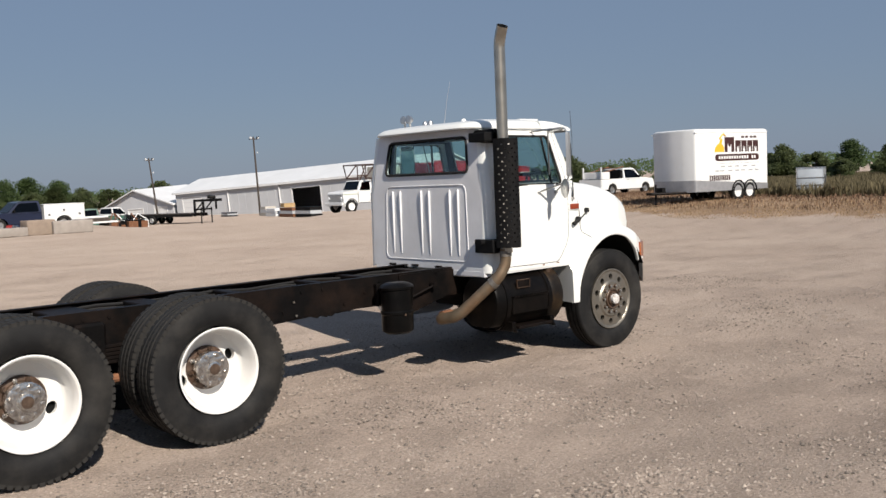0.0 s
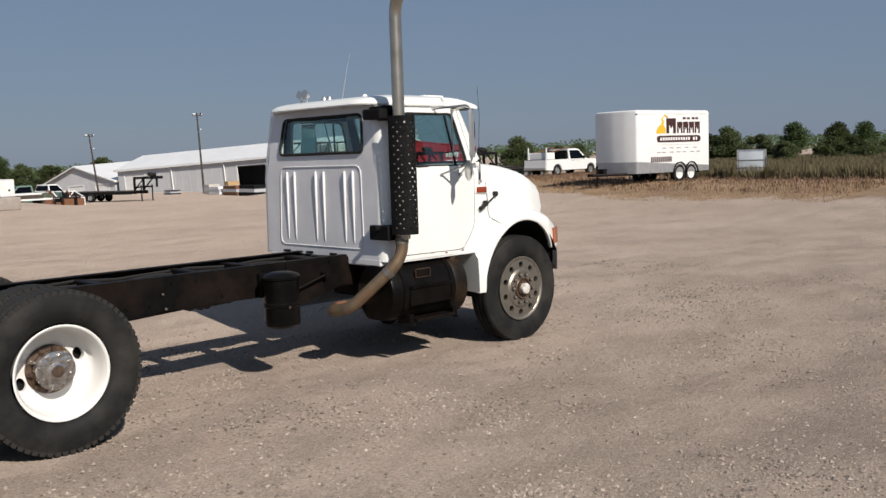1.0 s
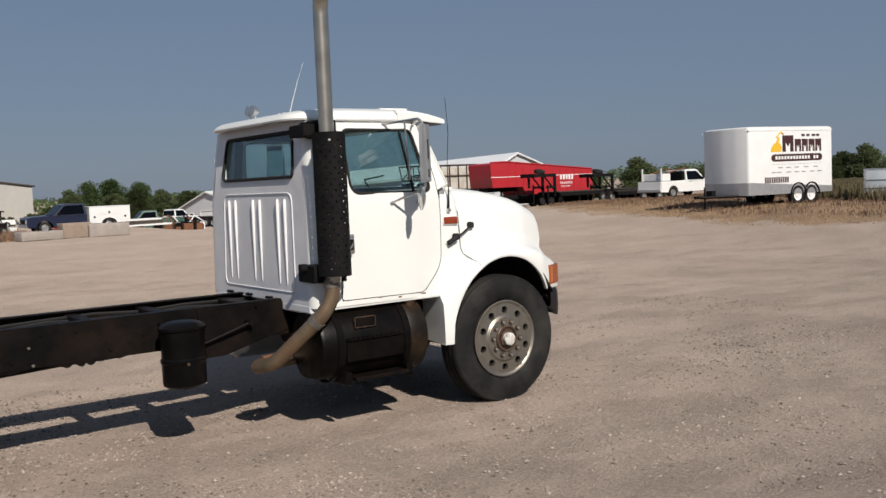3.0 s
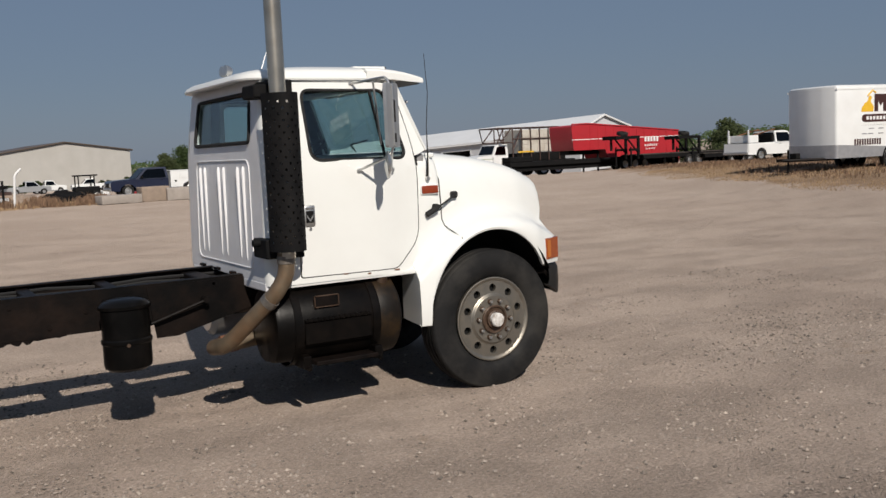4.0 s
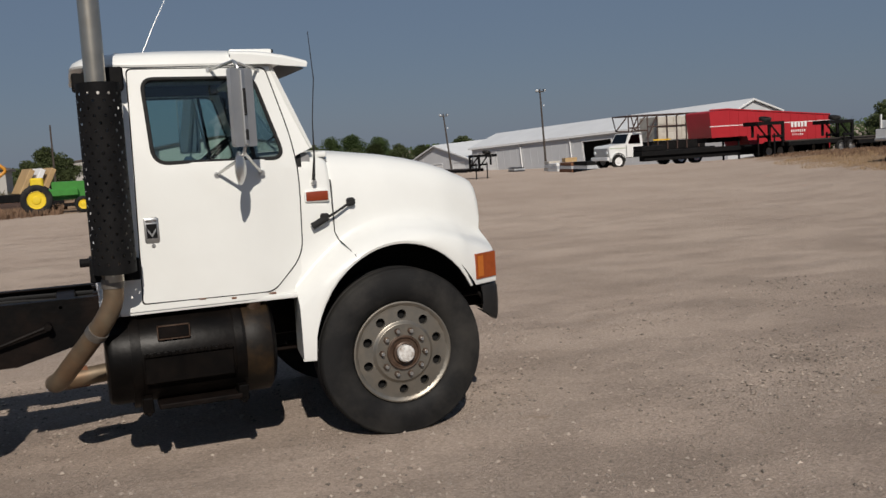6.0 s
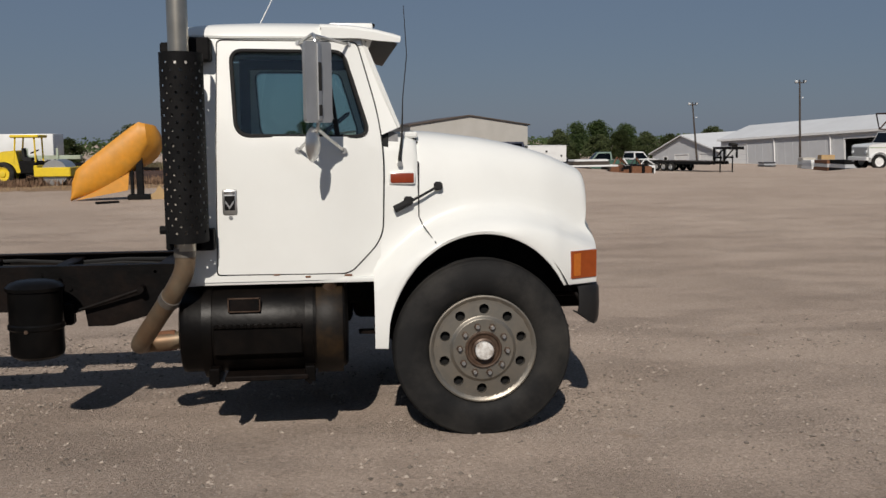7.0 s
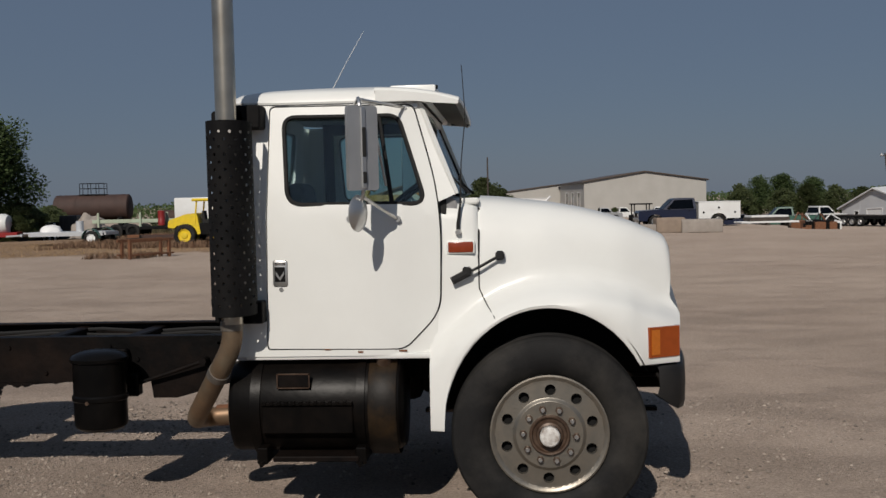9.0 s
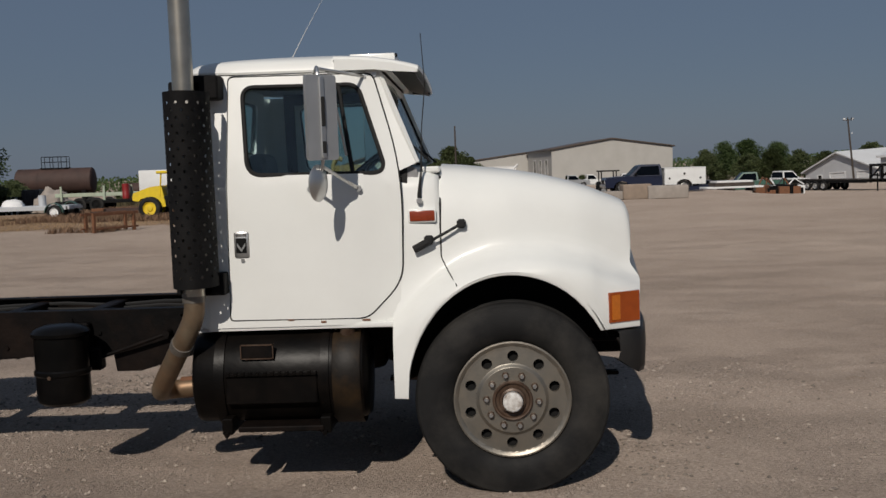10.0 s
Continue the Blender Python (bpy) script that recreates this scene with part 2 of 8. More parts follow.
def plate(bm, outline, to3d, thick, holes=()):
    """A flat sheet with holes; to3d(u, v, w) gives the place of a point w deep in it."""
    t = bmesh.new()
    edges = []
    for loop in (outline, *holes):
        vs = [t.verts.new((u, v, 0)) for u, v in loop]
        edges += [t.edges.new((vs[i], vs[(i + 1) % len(vs)])) for i in range(len(vs))]
    bmesh.ops.triangle_fill(t, use_beauty=True, use_dissolve=False, edges=edges)
    return finish_plate(bm, t, to3d, thick)


def finish_plate(bm, t, to3d, thick, cuts=()):
    for co, no in cuts:
        bmesh.ops.bisect_plane(t, geom=list(t.verts) + list(t.edges) + list(t.faces), plane_co=co, plane_no=no)
    if thick:
        faces = list(t.faces)
        ext = bmesh.ops.extrude_face_region(t, geom=faces)
        for g in ext["geom"]:
            if isinstance(g, bmesh.types.BMVert):
                g.co.z = thick
    for v in t.verts:
        v.co = Vector(to3d(*v.co))
    return merge(bm, t)


def curved_plate(bm, outline, to3d, thick, holes=(), us=(), vs=()):
    """As plate(), cut along u and v lines first, so that it can follow a bent surface."""
    t = bmesh.new()
    edges = []
    for loop in (outline, *holes):
        vv = [t.verts.new((u, v, 0)) for u, v in loop]
        edges += [t.edges.new((vv[i], vv[(i + 1) % len(vv)])) for i in range(len(vv))]
    bmesh.ops.triangle_fill(t, use_beauty=True, use_dissolve=False, edges=edges)
    return finish_plate(bm, t, to3d, thick, [((u, 0, 0), (1, 0, 0)) for u in us] + [((0, v, 0), (0, 1, 0)) for v in vs])


def grid_mesh(bm, rows, close_u=False):
    """Faces between rows of points of one length."""
    vs = [[bm.verts.new(p) for p in row] for row in rows]
    for a, b in zip(vs, vs[1:]):
        n = len(a)
        for k in range(n if close_u else n - 1):
            bm.faces.new((a[k], a[(k + 1) % n], b[(k + 1) % n], b[k]))
    return vs


def lerp_table(table, x):
    """A smooth curve through (x, y) pairs."""
    if x <= table[0][0]:
        return table[0][1]
    for (a, u), (b, v) in zip(table, table[1:]):
        if x <= b:
            return u + (v - u) * (x - a) / (b - a)
    return table[-1][1]


def step(a, b, x):
    u = min(1.0, max(0.0, (x - a) / (b - a)))
    return u * u * (3 - 2 * u)


def solid(bm, thick):
    """Gives an open sheet a thickness."""
    bmesh.ops.recalc_face_normals(bm, faces=bm.faces)
    bmesh.ops.solidify(bm, geom=list(bm.faces), thickness=thick)
    return bm

# ---- ground ----


def verge(x, y):
    """How far a place lies behind the front edge of the grassy bank."""
    return x - 27.0 - 0.55 * max(0.0, y - 19.0) - 3.0 * step(40, 70, y)


def dry_grass(x, y):
    """How much dry grass covers the dirt, from 0 to 1."""
    bank = step(-1.5, 1.5, verge(x, y)) * step(62, 48, y)
    corner = step(-1.5, 2.0, y - 36 - 0.25 * (x + 12)) * step(3, -1, x) * step(90, 60, y)
    strip = 0.7 * step(46, 49, y) * step(60, 55, y) * step(14, 11, x)
    beyond = step(41, 46, y + 2 * noise.noise((x * 0.3, y * 0.3, 2))) * step(9, 5, x) * step(170, 150, y)
    return max(bank, corner, strip, beyond)


def ground_z(x, y):
    """The yard is flat, rises to a low grassy bank on one side and falls away behind."""
    rise = 0.56 * step(-5, 4.5, verge(x, y)) * (1 - 0.65 * step(30, 52, y))
    d = math.hypot(x - 5, y)
    fall = -(1.15 * step(58, 88, d) + 0.35 * step(88, 125, d) + 1.1 * step(125, 195, d)) * (1 - step(4, 16, x - y))
    way = math.degrees(math.atan2(x - 5, y))
    swale = -0.36 * step(47, 62, d) * step(88, 68, d) * step(15.5, 19, way) * step(31, 28, way)
    return rise + fall + swale - 0.02 * step(4.4, 2.9, x)


def ground_material():
    m = bpy.data.materials.new("gravel_yard")
    m.use_nodes = True
    nt = m.node_tree
    nodes, links = nt.nodes, nt.links
    b = nodes["Principled BSDF"]
    b.inputs["Roughness"].default_value = 0.95
    b.inputs["Specular IOR Level"].default_value = 0.12
    b.inputs["Diffuse Roughness"].default_value = 0.6
    co = nodes.new("ShaderNodeTexCoord")

    def noise_node(scale, detail=6.0, rough=0.6, stretch=None, turn=0.0):
        n = nodes.new("ShaderNodeTexNoise")
        n.inputs["Scale"].default_value, n.inputs["Detail"].default_value, n.inputs["Roughness"].default_value = scale, detail, rough
        if stretch:
            mp = nodes.new("ShaderNodeMapping")
            mp.inputs["Scale"].default_value = stretch
            mp.inputs["Rotation"].default_value = (0, 0, radians(turn))
            links.new(co.outputs["Object"], mp.inputs["Vector"])
            links.new(mp.outputs[0], n.inputs["Vector"])
        else:
            links.new(co.outputs["Object"], n.inputs["Vector"])
        return n.outputs["Fac"]

    def ranged(value, a, c, lo=0.0, hi=1.0):
        r = nodes.new("ShaderNodeMapRange")
        r.inputs["From Min"].default_value, r.inputs["From Max"].default_value = a, c
        r.inputs["To Min"].default_value, r.inputs["To Max"].default_value = lo, hi
        links.new(value, r.inputs["Value"])
        return r.outputs[0]

    def mixed(fac, a, c):
        x = nodes.new("ShaderNodeMix")
        x.data_type = "RGBA"
        links.new(fac, x.inputs[0])
        for socket, value in ((x.inputs[6], a), (x.inputs[7], c)):
            if isinstance(value, tuple):
                socket.default_value = (*value, 1)
            else:
                links.new(value, socket)
        return x.outputs[2]

    dust = mixed(ranged(noise_node(0.22, 5), 0.35, 0.65), (0.346, 0.278, 0.229), (0.416, 0.340, 0.282))
    tracks = ranged(noise_node(1.0, 4, 0.6, (0.12, 1.6, 1), 8), 0.5, 0.72, 0.0, 0.07)
    dust = mixed(tracks, dust, (0.285, 0.236, 0.196))
    grit = ranged(noise_node(38, 4, 0.7), 0.42, 0.62, 0.0, 0.45)
    dust = mixed(grit, dust, (0.20, 0.163, 0.137))
    vor = nodes.new("ShaderNodeTexVoronoi")
    vor.inputs["Scale"].default_value = 46.0
    links.new(co.outputs["Object"], vor.inputs["Vector"])
    spots = ranged(vor.outputs["Distance"], 0.10, 0.22, 1.0, 0.0)
    patch = ranged(noise_node(0.9, 5, 0.7), 0.45, 0.62)
    mult = nodes.new("ShaderNodeMath")
    mult.operation = "MULTIPLY"
    links.new(spots, mult.inputs[0])
    links.new(patch, mult.inputs[1])
    dust = mixed(mult.outputs[0], dust, (0.54, 0.50, 0.45))
    peb = nodes.new("ShaderNodeTexVoronoi")
    peb.inputs["Scale"].default_value = 75.0
    links.new(co.outputs["Object"], peb.inputs["Vector"])
    sep = nodes.new("ShaderNodeSeparateColor")
    links.new(peb.outputs["Color"], sep.inputs[0])
    tone = nodes.new("ShaderNodeVectorMath")
    tone.operation = "SCALE"
    links.new(dust, tone.inputs[0])
    links.new(ranged(sep.outputs[0], 0.0, 1.0, 0.85, 1.14), tone.inputs["Scale"])
    dust = tone.outputs[0]
    pale = ranged(noise_node(0.5, 7, 0.72, (0.7, 1.5, 1), -15), 0.52, 0.70, 0.0, 0.18)
    dust = mixed(pale, dust, (0.50, 0.42, 0.355))
    dark = ranged(noise_node(0.07, 6, 0.65, (1, 2.2, 1), 20), 0.60, 0.72, 0.0, 0.25)
    dust = mixed(dark, dust, (0.21, 0.165, 0.125))
    cover = nodes.new("ShaderNodeAttribute")
    cover.attribute_name = "grass"
    ragged = nodes.new("ShaderNodeMath")
    ragged.operation = "ADD"
    links.new(cover.outputs["Fac"], ragged.inputs[0])
    links.new(ranged(noise_node(1.1, 6, 0.7), 0.3, 0.7, -0.45, 0.45), ragged.inputs[1])
    straw = mixed(ranged(noise_node(0.6, 6, 0.7), 0.38, 0.62), (0.285, 0.195, 0.125), (0.16, 0.102, 0.067))
    straw = mixed(ranged(noise_node(9.0, 5, 0.7), 0.4, 0.65, 0.0, 0.6), straw, (0.25, 0.175, 0.10))
    dust = mixed(ranged(ragged.outputs[0], 0.35, 0.65, 0.0, 0.9), dust, straw)
    links.new(dust, b.inputs["Base Color"])
    # smooth packed dust between rough, stony patches
    stony = ranged(noise_node(0.8, 6, 0.7, (0.8, 1.5, 1), 12), 0.42, 0.62, 0.5, 1.0)
    relief = nodes.new("ShaderNodeMath")
    relief.operation = "MULTIPLY"
    links.new(ranged(noise_node(42, 6, 0.75), 0.30, 0.72), relief.inputs[0])
    links.new(stony, relief.inputs[1])
    bu = nodes.new("ShaderNodeBump")
    bu.inputs["Strength"].default_value, bu.inputs["Distance"].default_value = 1.0, 0.016
    links.new(relief.outputs[0], bu.inputs["Height"])
    bu2 = nodes.new("ShaderNodeBump")
    bu2.inputs["Strength"].default_value, bu2.inputs["Distance"].default_value = 0.13, 0.02
    links.new(noise_node(2.6, 6, 0.68, (1.0, 1.7, 1), 10), bu2.inputs["Height"])
    links.new(bu2.outputs[0], bu.inputs["Normal"])
    links.new(bu.outputs[0], b.inputs["Normal"])
    return m


def build_ground():
    """One sheet from under the camera to the horizon, finer near by."""
    def axis(c, near, far):
        out, d, s = [0.0], 0.0, 0.6
        while d < far:
            d += s
            if d > near:
                s *= 1.16
            out.append(d)
        return [c - v for v in out[:0:-1]] + [c + v for v in out]

    xs, ys = axis(8, 20, 2200), axis(10, 24, 2200)
    bm = B()
    rows = [[(x, y, ground_z(x, y) + (0.012 * noise.noise((x * 0.7, y * 0.7, 0)) if math.hypot(x - 8, y - 8) < 40 else 0.0)) for x in xs] for y in ys]
    grid_mesh(bm, rows)
    sheet = part("ground", bm, ground_material(), smooth=60)
    cover = sheet.data.attributes.new("grass", "FLOAT", "POINT")
    cover.data.foreach_set("value", [dry_grass(v.co.x, v.co.y) for v in sheet.data.vertices])
    tagged(sheet, "tan packed gravel and dirt yard", "ground", kind="structure")


build_ground()


def build_gravel():
    """Loose stones on the part of the yard that the walk passes."""
    rnd = random.Random(5)
    verts, faces = [], []
    for _ in range(300000):
        x, y = rnd.uniform(-1.5, 14), 1.9 + 8.4 * rnd.random() ** 1.2
        lie = noise.noise((x * 0.42, y * 0.8, 3)) + 0.55 * noise.noise((x * 1.6, y * 2.2, 8)) + 0.3 * noise.noise((x * 5.0, y * 5.0, 5))
        if rnd.random() > (1.0 if x < 6.0 else 0.4) * (0.06 + 0.75 * max(0.0, lie + 0.16)):
            continue
        s = rnd.choice((0.004, 0.005, 0.005, 0.006, 0.007, 0.008, 0.009, 0.011, 0.014)) * rnd.uniform(0.8, 1.35)
        a, z = rnd.uniform(0, 6.28), ground_z(x, y) + s * 0.25
        base = len(verts)
        for k in range(4):
            q = a + k * 1.5708 + rnd.uniform(-0.3, 0.3)
            verts.append((x + s * rnd.uniform(0.8, 1.4) * math.cos(q), y + s * rnd.uniform(0.8, 1.4) * math.sin(q), z))
        verts.append((x + rnd.uniform(-0.3, 0.3) * s, y, z + s * rnd.uniform(0.5, 0.9)))
        verts.append((x, y, z - s * 0.6))
        for k in range(4):
            faces.append((base + k, base + (k + 1) % 4, base + 4))
            faces.append((base + (k + 1) % 4, base + k, base + 5))
    me = bpy.data.meshes.new("gravel")
    me.from_pydata(verts, [], faces)
    me.materials.append(material("loose_gravel", (0.30, 0.25, 0.208), 0.9, var=0.2, scale=30, per_island=0.55))
    tagged(new("gravel", me), "small loose stones on the packed yard", "gravel", kind="stuff")


build_gravel()

# ---- the truck: local x runs forward from the front axle, y to its left, z up ----
truck = root("cab_chassis_truck", 7.65, 7.82, 0, 0, "white cab and chassis truck with bare black frame on gravel", "truck")
truck.matrix_basis = pose(7.65, 7.82, 0) @ Matrix.Diagonal((1.0, 0.89, 1.0, 1.0))


def side_y(x, z):
    """Half the cab's width."""
    return 1.064 - 0.055 * step(-0.95, -0.57, x) - 0.115 * max(0.0, z - 1.72) / 0.63


def back_x(z):
    return -1.757 + 0.022 * (z - 1.0) / 0.95 + 0.035 * step(1.9, 2.35, z)


ZS = (1.1, 1.3, 1.5, 1.72, 1.9, 2.1, 2.25)
XS = (-1.3, -1.1, -0.95, -0.85, -0.75, -0.65)
DOOR = [(-1.53, 1.0), (-0.775, 0.992), (-0.583, 1.185), (-0.568, 1.79), (-0.715, 2.322), (-1.502, 2.327)]
DOOR_R = [0.02, 0.05, 0.10, 0.25, 0.04, 0.03]
WIN = [(-1.405, 1.788), (-0.645, 1.778), (-0.795, 2.268), (-1.43, 2.272)]


def grown(pts, d):
    """An outline moved out by d."""
    out = []
    n = len(pts)
    for i in range(n):
        a, b, c = Vector(pts[i - 1]), Vector(pts[i]), Vector(pts[(i + 1) % n])
        e, f = (b - a).normalized(), (c - b).normalized()
        na, nb = Vector((e.y, -e.x)), Vector((f.y, -f.x))
        k = (na + nb).normalized()
        out.append(tuple(b + k * d / max(0.3, k.dot(na))))
    return out


def build_cab():
    for s in (-1, 1):
        out = 0.05 if s > 0 else 0.0

        def side(u, v, w, s=s, out=out):
            return (u, s * (side_y(u, v) + out * step(-0.7, -1.6, u) - w), v)
        outline = [(-1.645, 0.955), (-0.60, 0.955), (-0.60, 1.82), (-0.468, 1.835), (-0.665, 2.338), (-1.645, 2.338)]
        bm = curved_plate(B(), outline, side, 0.03, [rounded(grown(DOOR, 0.007), DOOR_R, 6)], XS + (-1.6,), ZS)
        part("cab_side", bm, WHITE, truck, "white painted steel cab side", smooth=30)
        rows = []
        for z in (0.955, 1.2, 1.45, 1.72, 1.9, 2.1, 2.34):
            y, bx = side_y(-1.7, z) + out, back_x(z)
            r = abs(bx + 1.645)
            rows.append([(-1.645 - r * math.sin(a), s * (y - 0.12 + 0.12 * math.cos(a)), z) for a in [math.pi / 2 * k / 8 for k in range(9)]])
        bm = B()
        grid_mesh(bm, rows)
        part("cab_corner", bm, WHITE, truck, "rounded white rear cab corner", smooth=30)
    part("cowl_top", box(B(), -0.66, -0.36, -0.90, 0.90, 1.77, 1.806, 0.01), WHITE, truck)
    part("floor_pan", box(B(), -1.70, -0.62, -1.02, 1.02, 0.945, 0.985, 0.01), WHITE, truck)
    part("windshield_header", box(B(), -0.76, -0.665, -0.90, 0.90, 2.30, 2.345, 0.01), WHITE, truck)

    # back panel with its window opening
    bm = B()
    win = rounded([(-0.735, 1.935), (0.725, 1.935), (0.675, 2.275), (-0.675, 2.275)], 0.06, 5)
    wid = [(-(side_y(-1.7, z) - 0.12), z) for z in (0.975, 1.3, 1.72, 2.1, 2.36)]
    outl = wid[::-1] + [(0.05 - y, z) for y, z in wid]
    plate(bm, outl, lambda u, v, w: (back_x(v) + w, u, v), 0.025, [win])
    # lower flange that sinks to the frame on both sides
    box(bm, -1.76, -1.66, -0.97, -0.45, 0.91, 0.98, 0.012)
    box(bm, -1.76, -1.66, 0.45, 0.97, 0.93, 0.98, 0.012)
    back = part("back_panel", bm, CABBACK, truck, "dull white ribbed rear cab panel")
    # raised bead round the lower field
    bm = B()
    loop = rounded([(-0.72, 1.058), (0.74, 1.058), (0.715, 1.815), (-0.69, 1.815)], 0.09, 6)
    tube(bm, [(back_x(z) - 0.001, y, z) for y, z in loop + loop[:2]], 0.006, 6)
    part("bead", bm, CABBACK, back)
    for y in (0.59, 0.45, 0.065, -0.076, -0.431, -0.569):
        bm = B()
        t = B()
        bmesh.ops.create_uvsphere(t, u_segments=10, v_segments=8, radius=1.0)
        for v in t.verts:
            v.co = Vector((v.co.x * 0.015, v.co.y * 0.0115, (abs(v.co.z) ** 0.15) * (1 if v.co.z > 0 else -1) * 0.338))
        merge(bm, t, Matrix.Translation((back_x(1.43), y, 1.434)))
        part("rib", bm, CABBACK, back)
    # small drain plates at the lower edge
    for y in (0.62, 0.20, -0.22):
        bm = B()
        box(bm, -1.785, -1.75, y - 0.05, y + 0.05, 0.985, 1.005, 0.004)
        part("mount_tab", bm, BLACKMETAL, back)

    # rear window: gasket and pane
    bm = B()
    tube(bm, [(back_x(z) - 0.004, y, z) for y, z in win + win[:2]], 0.014, 6)
    gasket = part("rear_window_gasket", bm, SEAM, truck)
    bm = B()
    plate(bm, win, lambda u, v, w: (back_x(v) + 0.01 + w, u, v), 0.005)
    pane = part("rear_window_pane", bm, GLASSCAB, truck, "tinted rear window glass")
    pane.visible_shadow = False

    # doors
    for s in (-1, 1):
        def skin(u, v, w, s=s):
            return (u, s * (side_y(u, v) + 0.004 - w), v)
        bm = B()
        curved_plate(bm, rounded(DOOR, DOOR_R, 6), skin, 0.04, [rounded(WIN, [0.085, 0.085, 0.06, 0.07], 6)], XS, ZS)
        door = part("cab_door", bm, WHITE, truck, "white cab door")
        bm = B()
        loop = rounded(WIN, [0.085, 0.085, 0.06, 0.07], 6)
        tube(bm, [skin(u, v, 0.004) for u, v in loop + loop[:2]], 0.013, 6)
        part("window_gasket", bm, SEAM, door)
        bm = B()
        curved_plate(bm, grown(WIN, 0.004), lambda u, v, w: skin(u, v, w + 0.018), 0.005, (), (), (1.9, 2.1))
        p = part("window_pane", bm, GLASSCAB, door, "tinted side window glass")
        p.visible_shadow = False
        # vent-window bar, leaning like the pillar
        bm = B()
        tube(bm, [skin(-0.83, 1.785, 0.012), skin(-0.90, 2.265, 0.012)], 0.012, 8)
        part("vent_bar", bm, SEAM, door)
        # jamb behind the gap
        bm = B()
        curved_plate(bm, grown(DOOR, 0.03), lambda u, v, w: skin(u, v, w + 0.045), 0.006, [grown(DOOR, -0.045)], XS, ZS)
        part("door_jamb", bm, SEAM, truck)
        # black line laid in the gap round the door, for the shade in it
        bm = B()
        gap = rounded(grown(DOOR, 0.0035), DOOR_R, 6)
        tube(bm, [skin(u, v, 0.006) for u, v in gap + gap[:1]], 0.0055, 6, False)
        part("door_gap_shade", bm, SEAM, truck)
        # inner lining below the glass
        bm = B()
        curved_plate(bm, [(-1.50, 1.03), (-0.74, 1.03), (-0.60, 1.2), (-0.59, 1.76), (-1.47, 1.775)], lambda u, v, w: skin(u, v, w + 0.06), 0.03, (), XS, ZS)
        part("door_lining", bm, CABIN, door)
        # paddle handle in its chrome cup
        bm = B()
        hx0, hx1, hz0, hz1 = -1.492, -1.410, 1.342, 1.488
        cup = B()
        box(cup, hx0, hx1, -0.010, 0.010, hz0, hz1, 0.012, 2)
        merge(bm, cup, Matrix.Translation((0, s * (side_y(-1.45, 1.4) + 0.006), 0)))
        handle = part("door_handle", bm, STEEL, door, "chrome paddle handle")
        bm = B()
        box(bm, hx0 + 0.010, hx1 - 0.010, -0.004, 0.008, hz1 - 0.030, hz1 - 0.012, 0.003, m=Matrix.Translation((0, s * (side_y(-1.45, 1.4) + 0.014), 0)))
        part("paddle_lip", bm, CHROME, handle)
        # black plate on the cup, for the shade inside it
        bm = B()
        box(bm, hx0 + 0.011, hx1 - 0.011, -0.004, 0.004, hz0 + 0.026, hz1 - 0.036, 0.003, m=Matrix.Translation((0, s * (side_y(-1.45, 1.4) + 0.014), 0)))
        part("cup_shade", bm, SHIELDBLACK, handle)
        # bright V plate in the shape of the highlight on the paddle
        bm = B()
        plate(bm, [(hx0 + 0.018, hz0 + 0.085), (hx0 + 0.041, hz0 + 0.050), (hx1 - 0.018, hz0 + 0.085), (hx1 - 0.018, hz0 + 0.068), (hx0 + 0.041, hz0 + 0.034), (hx0 + 0.018, hz0 + 0.068)], lambda u, v, w: (u, s * (side_y(-1.45, 1.4) + 0.017 + w), v), 0.005)
        part("paddle", bm, STEEL, handle)
        bm = B()
        cyl(bm, (-1.448, s * (side_y(-1.45, 1.33) + 0.002), 1.328), (-1.448, s * (side_y(-1.45, 1.33) + 0.012), 1.328), 0.011, seg=14)
        part("door_lock", bm, STEEL, door)
        # scuffs where the sill paint has gone
        for x, w, z in ((-1.02, 0.03, 0.976), (-0.79, 0.05, 0.978), (-1.20, 0.035, 0.992)):
            bm = B()
            box(bm, x - w / 2, x + w / 2, -0.002, 0.002, z - 0.006, z + 0.006, 0.002, m=Matrix.Translation((0, s * (side_y(x, 1) + 0.002), 0)))
            part("paint_chip", bm, RUST, truck)

    # sill rail under the doors
    for s in (-1, 1):
        bm = B()
        box(bm, -1.66, -0.61, s * 1.035 - 0.02, s * 1.035 + 0.02, 0.935, 0.965, 0.008, 2)
        part("sill", bm, WHITE, truck)

    # windshield
    bm = B()
    grid_mesh(bm, [[(-0.475 + 0.10 * abs(k) ** 2 * -0.35, k * 0.93, 1.835) for k in (-1, -0.6, -0.25, 0, 0.25, 0.6, 1)],
                   [(-0.670 + 0.10 * abs(k) ** 2 * -0.35, k * 0.87, 2.325) for k in (-1, -0.6, -0.25, 0, 0.25, 0.6, 1)]])
    solid(bm, 0.006)
    ws = part("windshield", bm, GLASSCAB, truck, "tinted windshield glass")
    ws.visible_shadow = False
    for s in (-1, 1):
        bm = B()
        tube(bm, [(-0.505, s * 0.945, 1.835), (-0.70, s * 0.885, 2.33)], 0.016, 8)
        part("windshield_gasket", bm, SEAM, truck)
        bm = B()
        grid_mesh(bm, [[(-0.468, s * (side_y(-0.468, 1.835) - 0.001), 1.835), (-0.665, s * (side_y(-0.665, 2.338) - 0.001), 2.338)],
                       [(-0.500, s * 0.935, 1.84), (-0.700, s * 0.875, 2.338)]])
        solid(bm, 0.02)
        part("front_pillar", bm, WHITE, truck)
    # wiper arm
    for y in (-0.35, 0.45):
        bm = B()
        tube(bm, [(-0.43, y, 1.835), (-0.50, y - 0.05, 1.90), (-0.515, y - 0.45, 1.93)], 0.007, 6)
        part("wiper", bm, SEAM, truck)


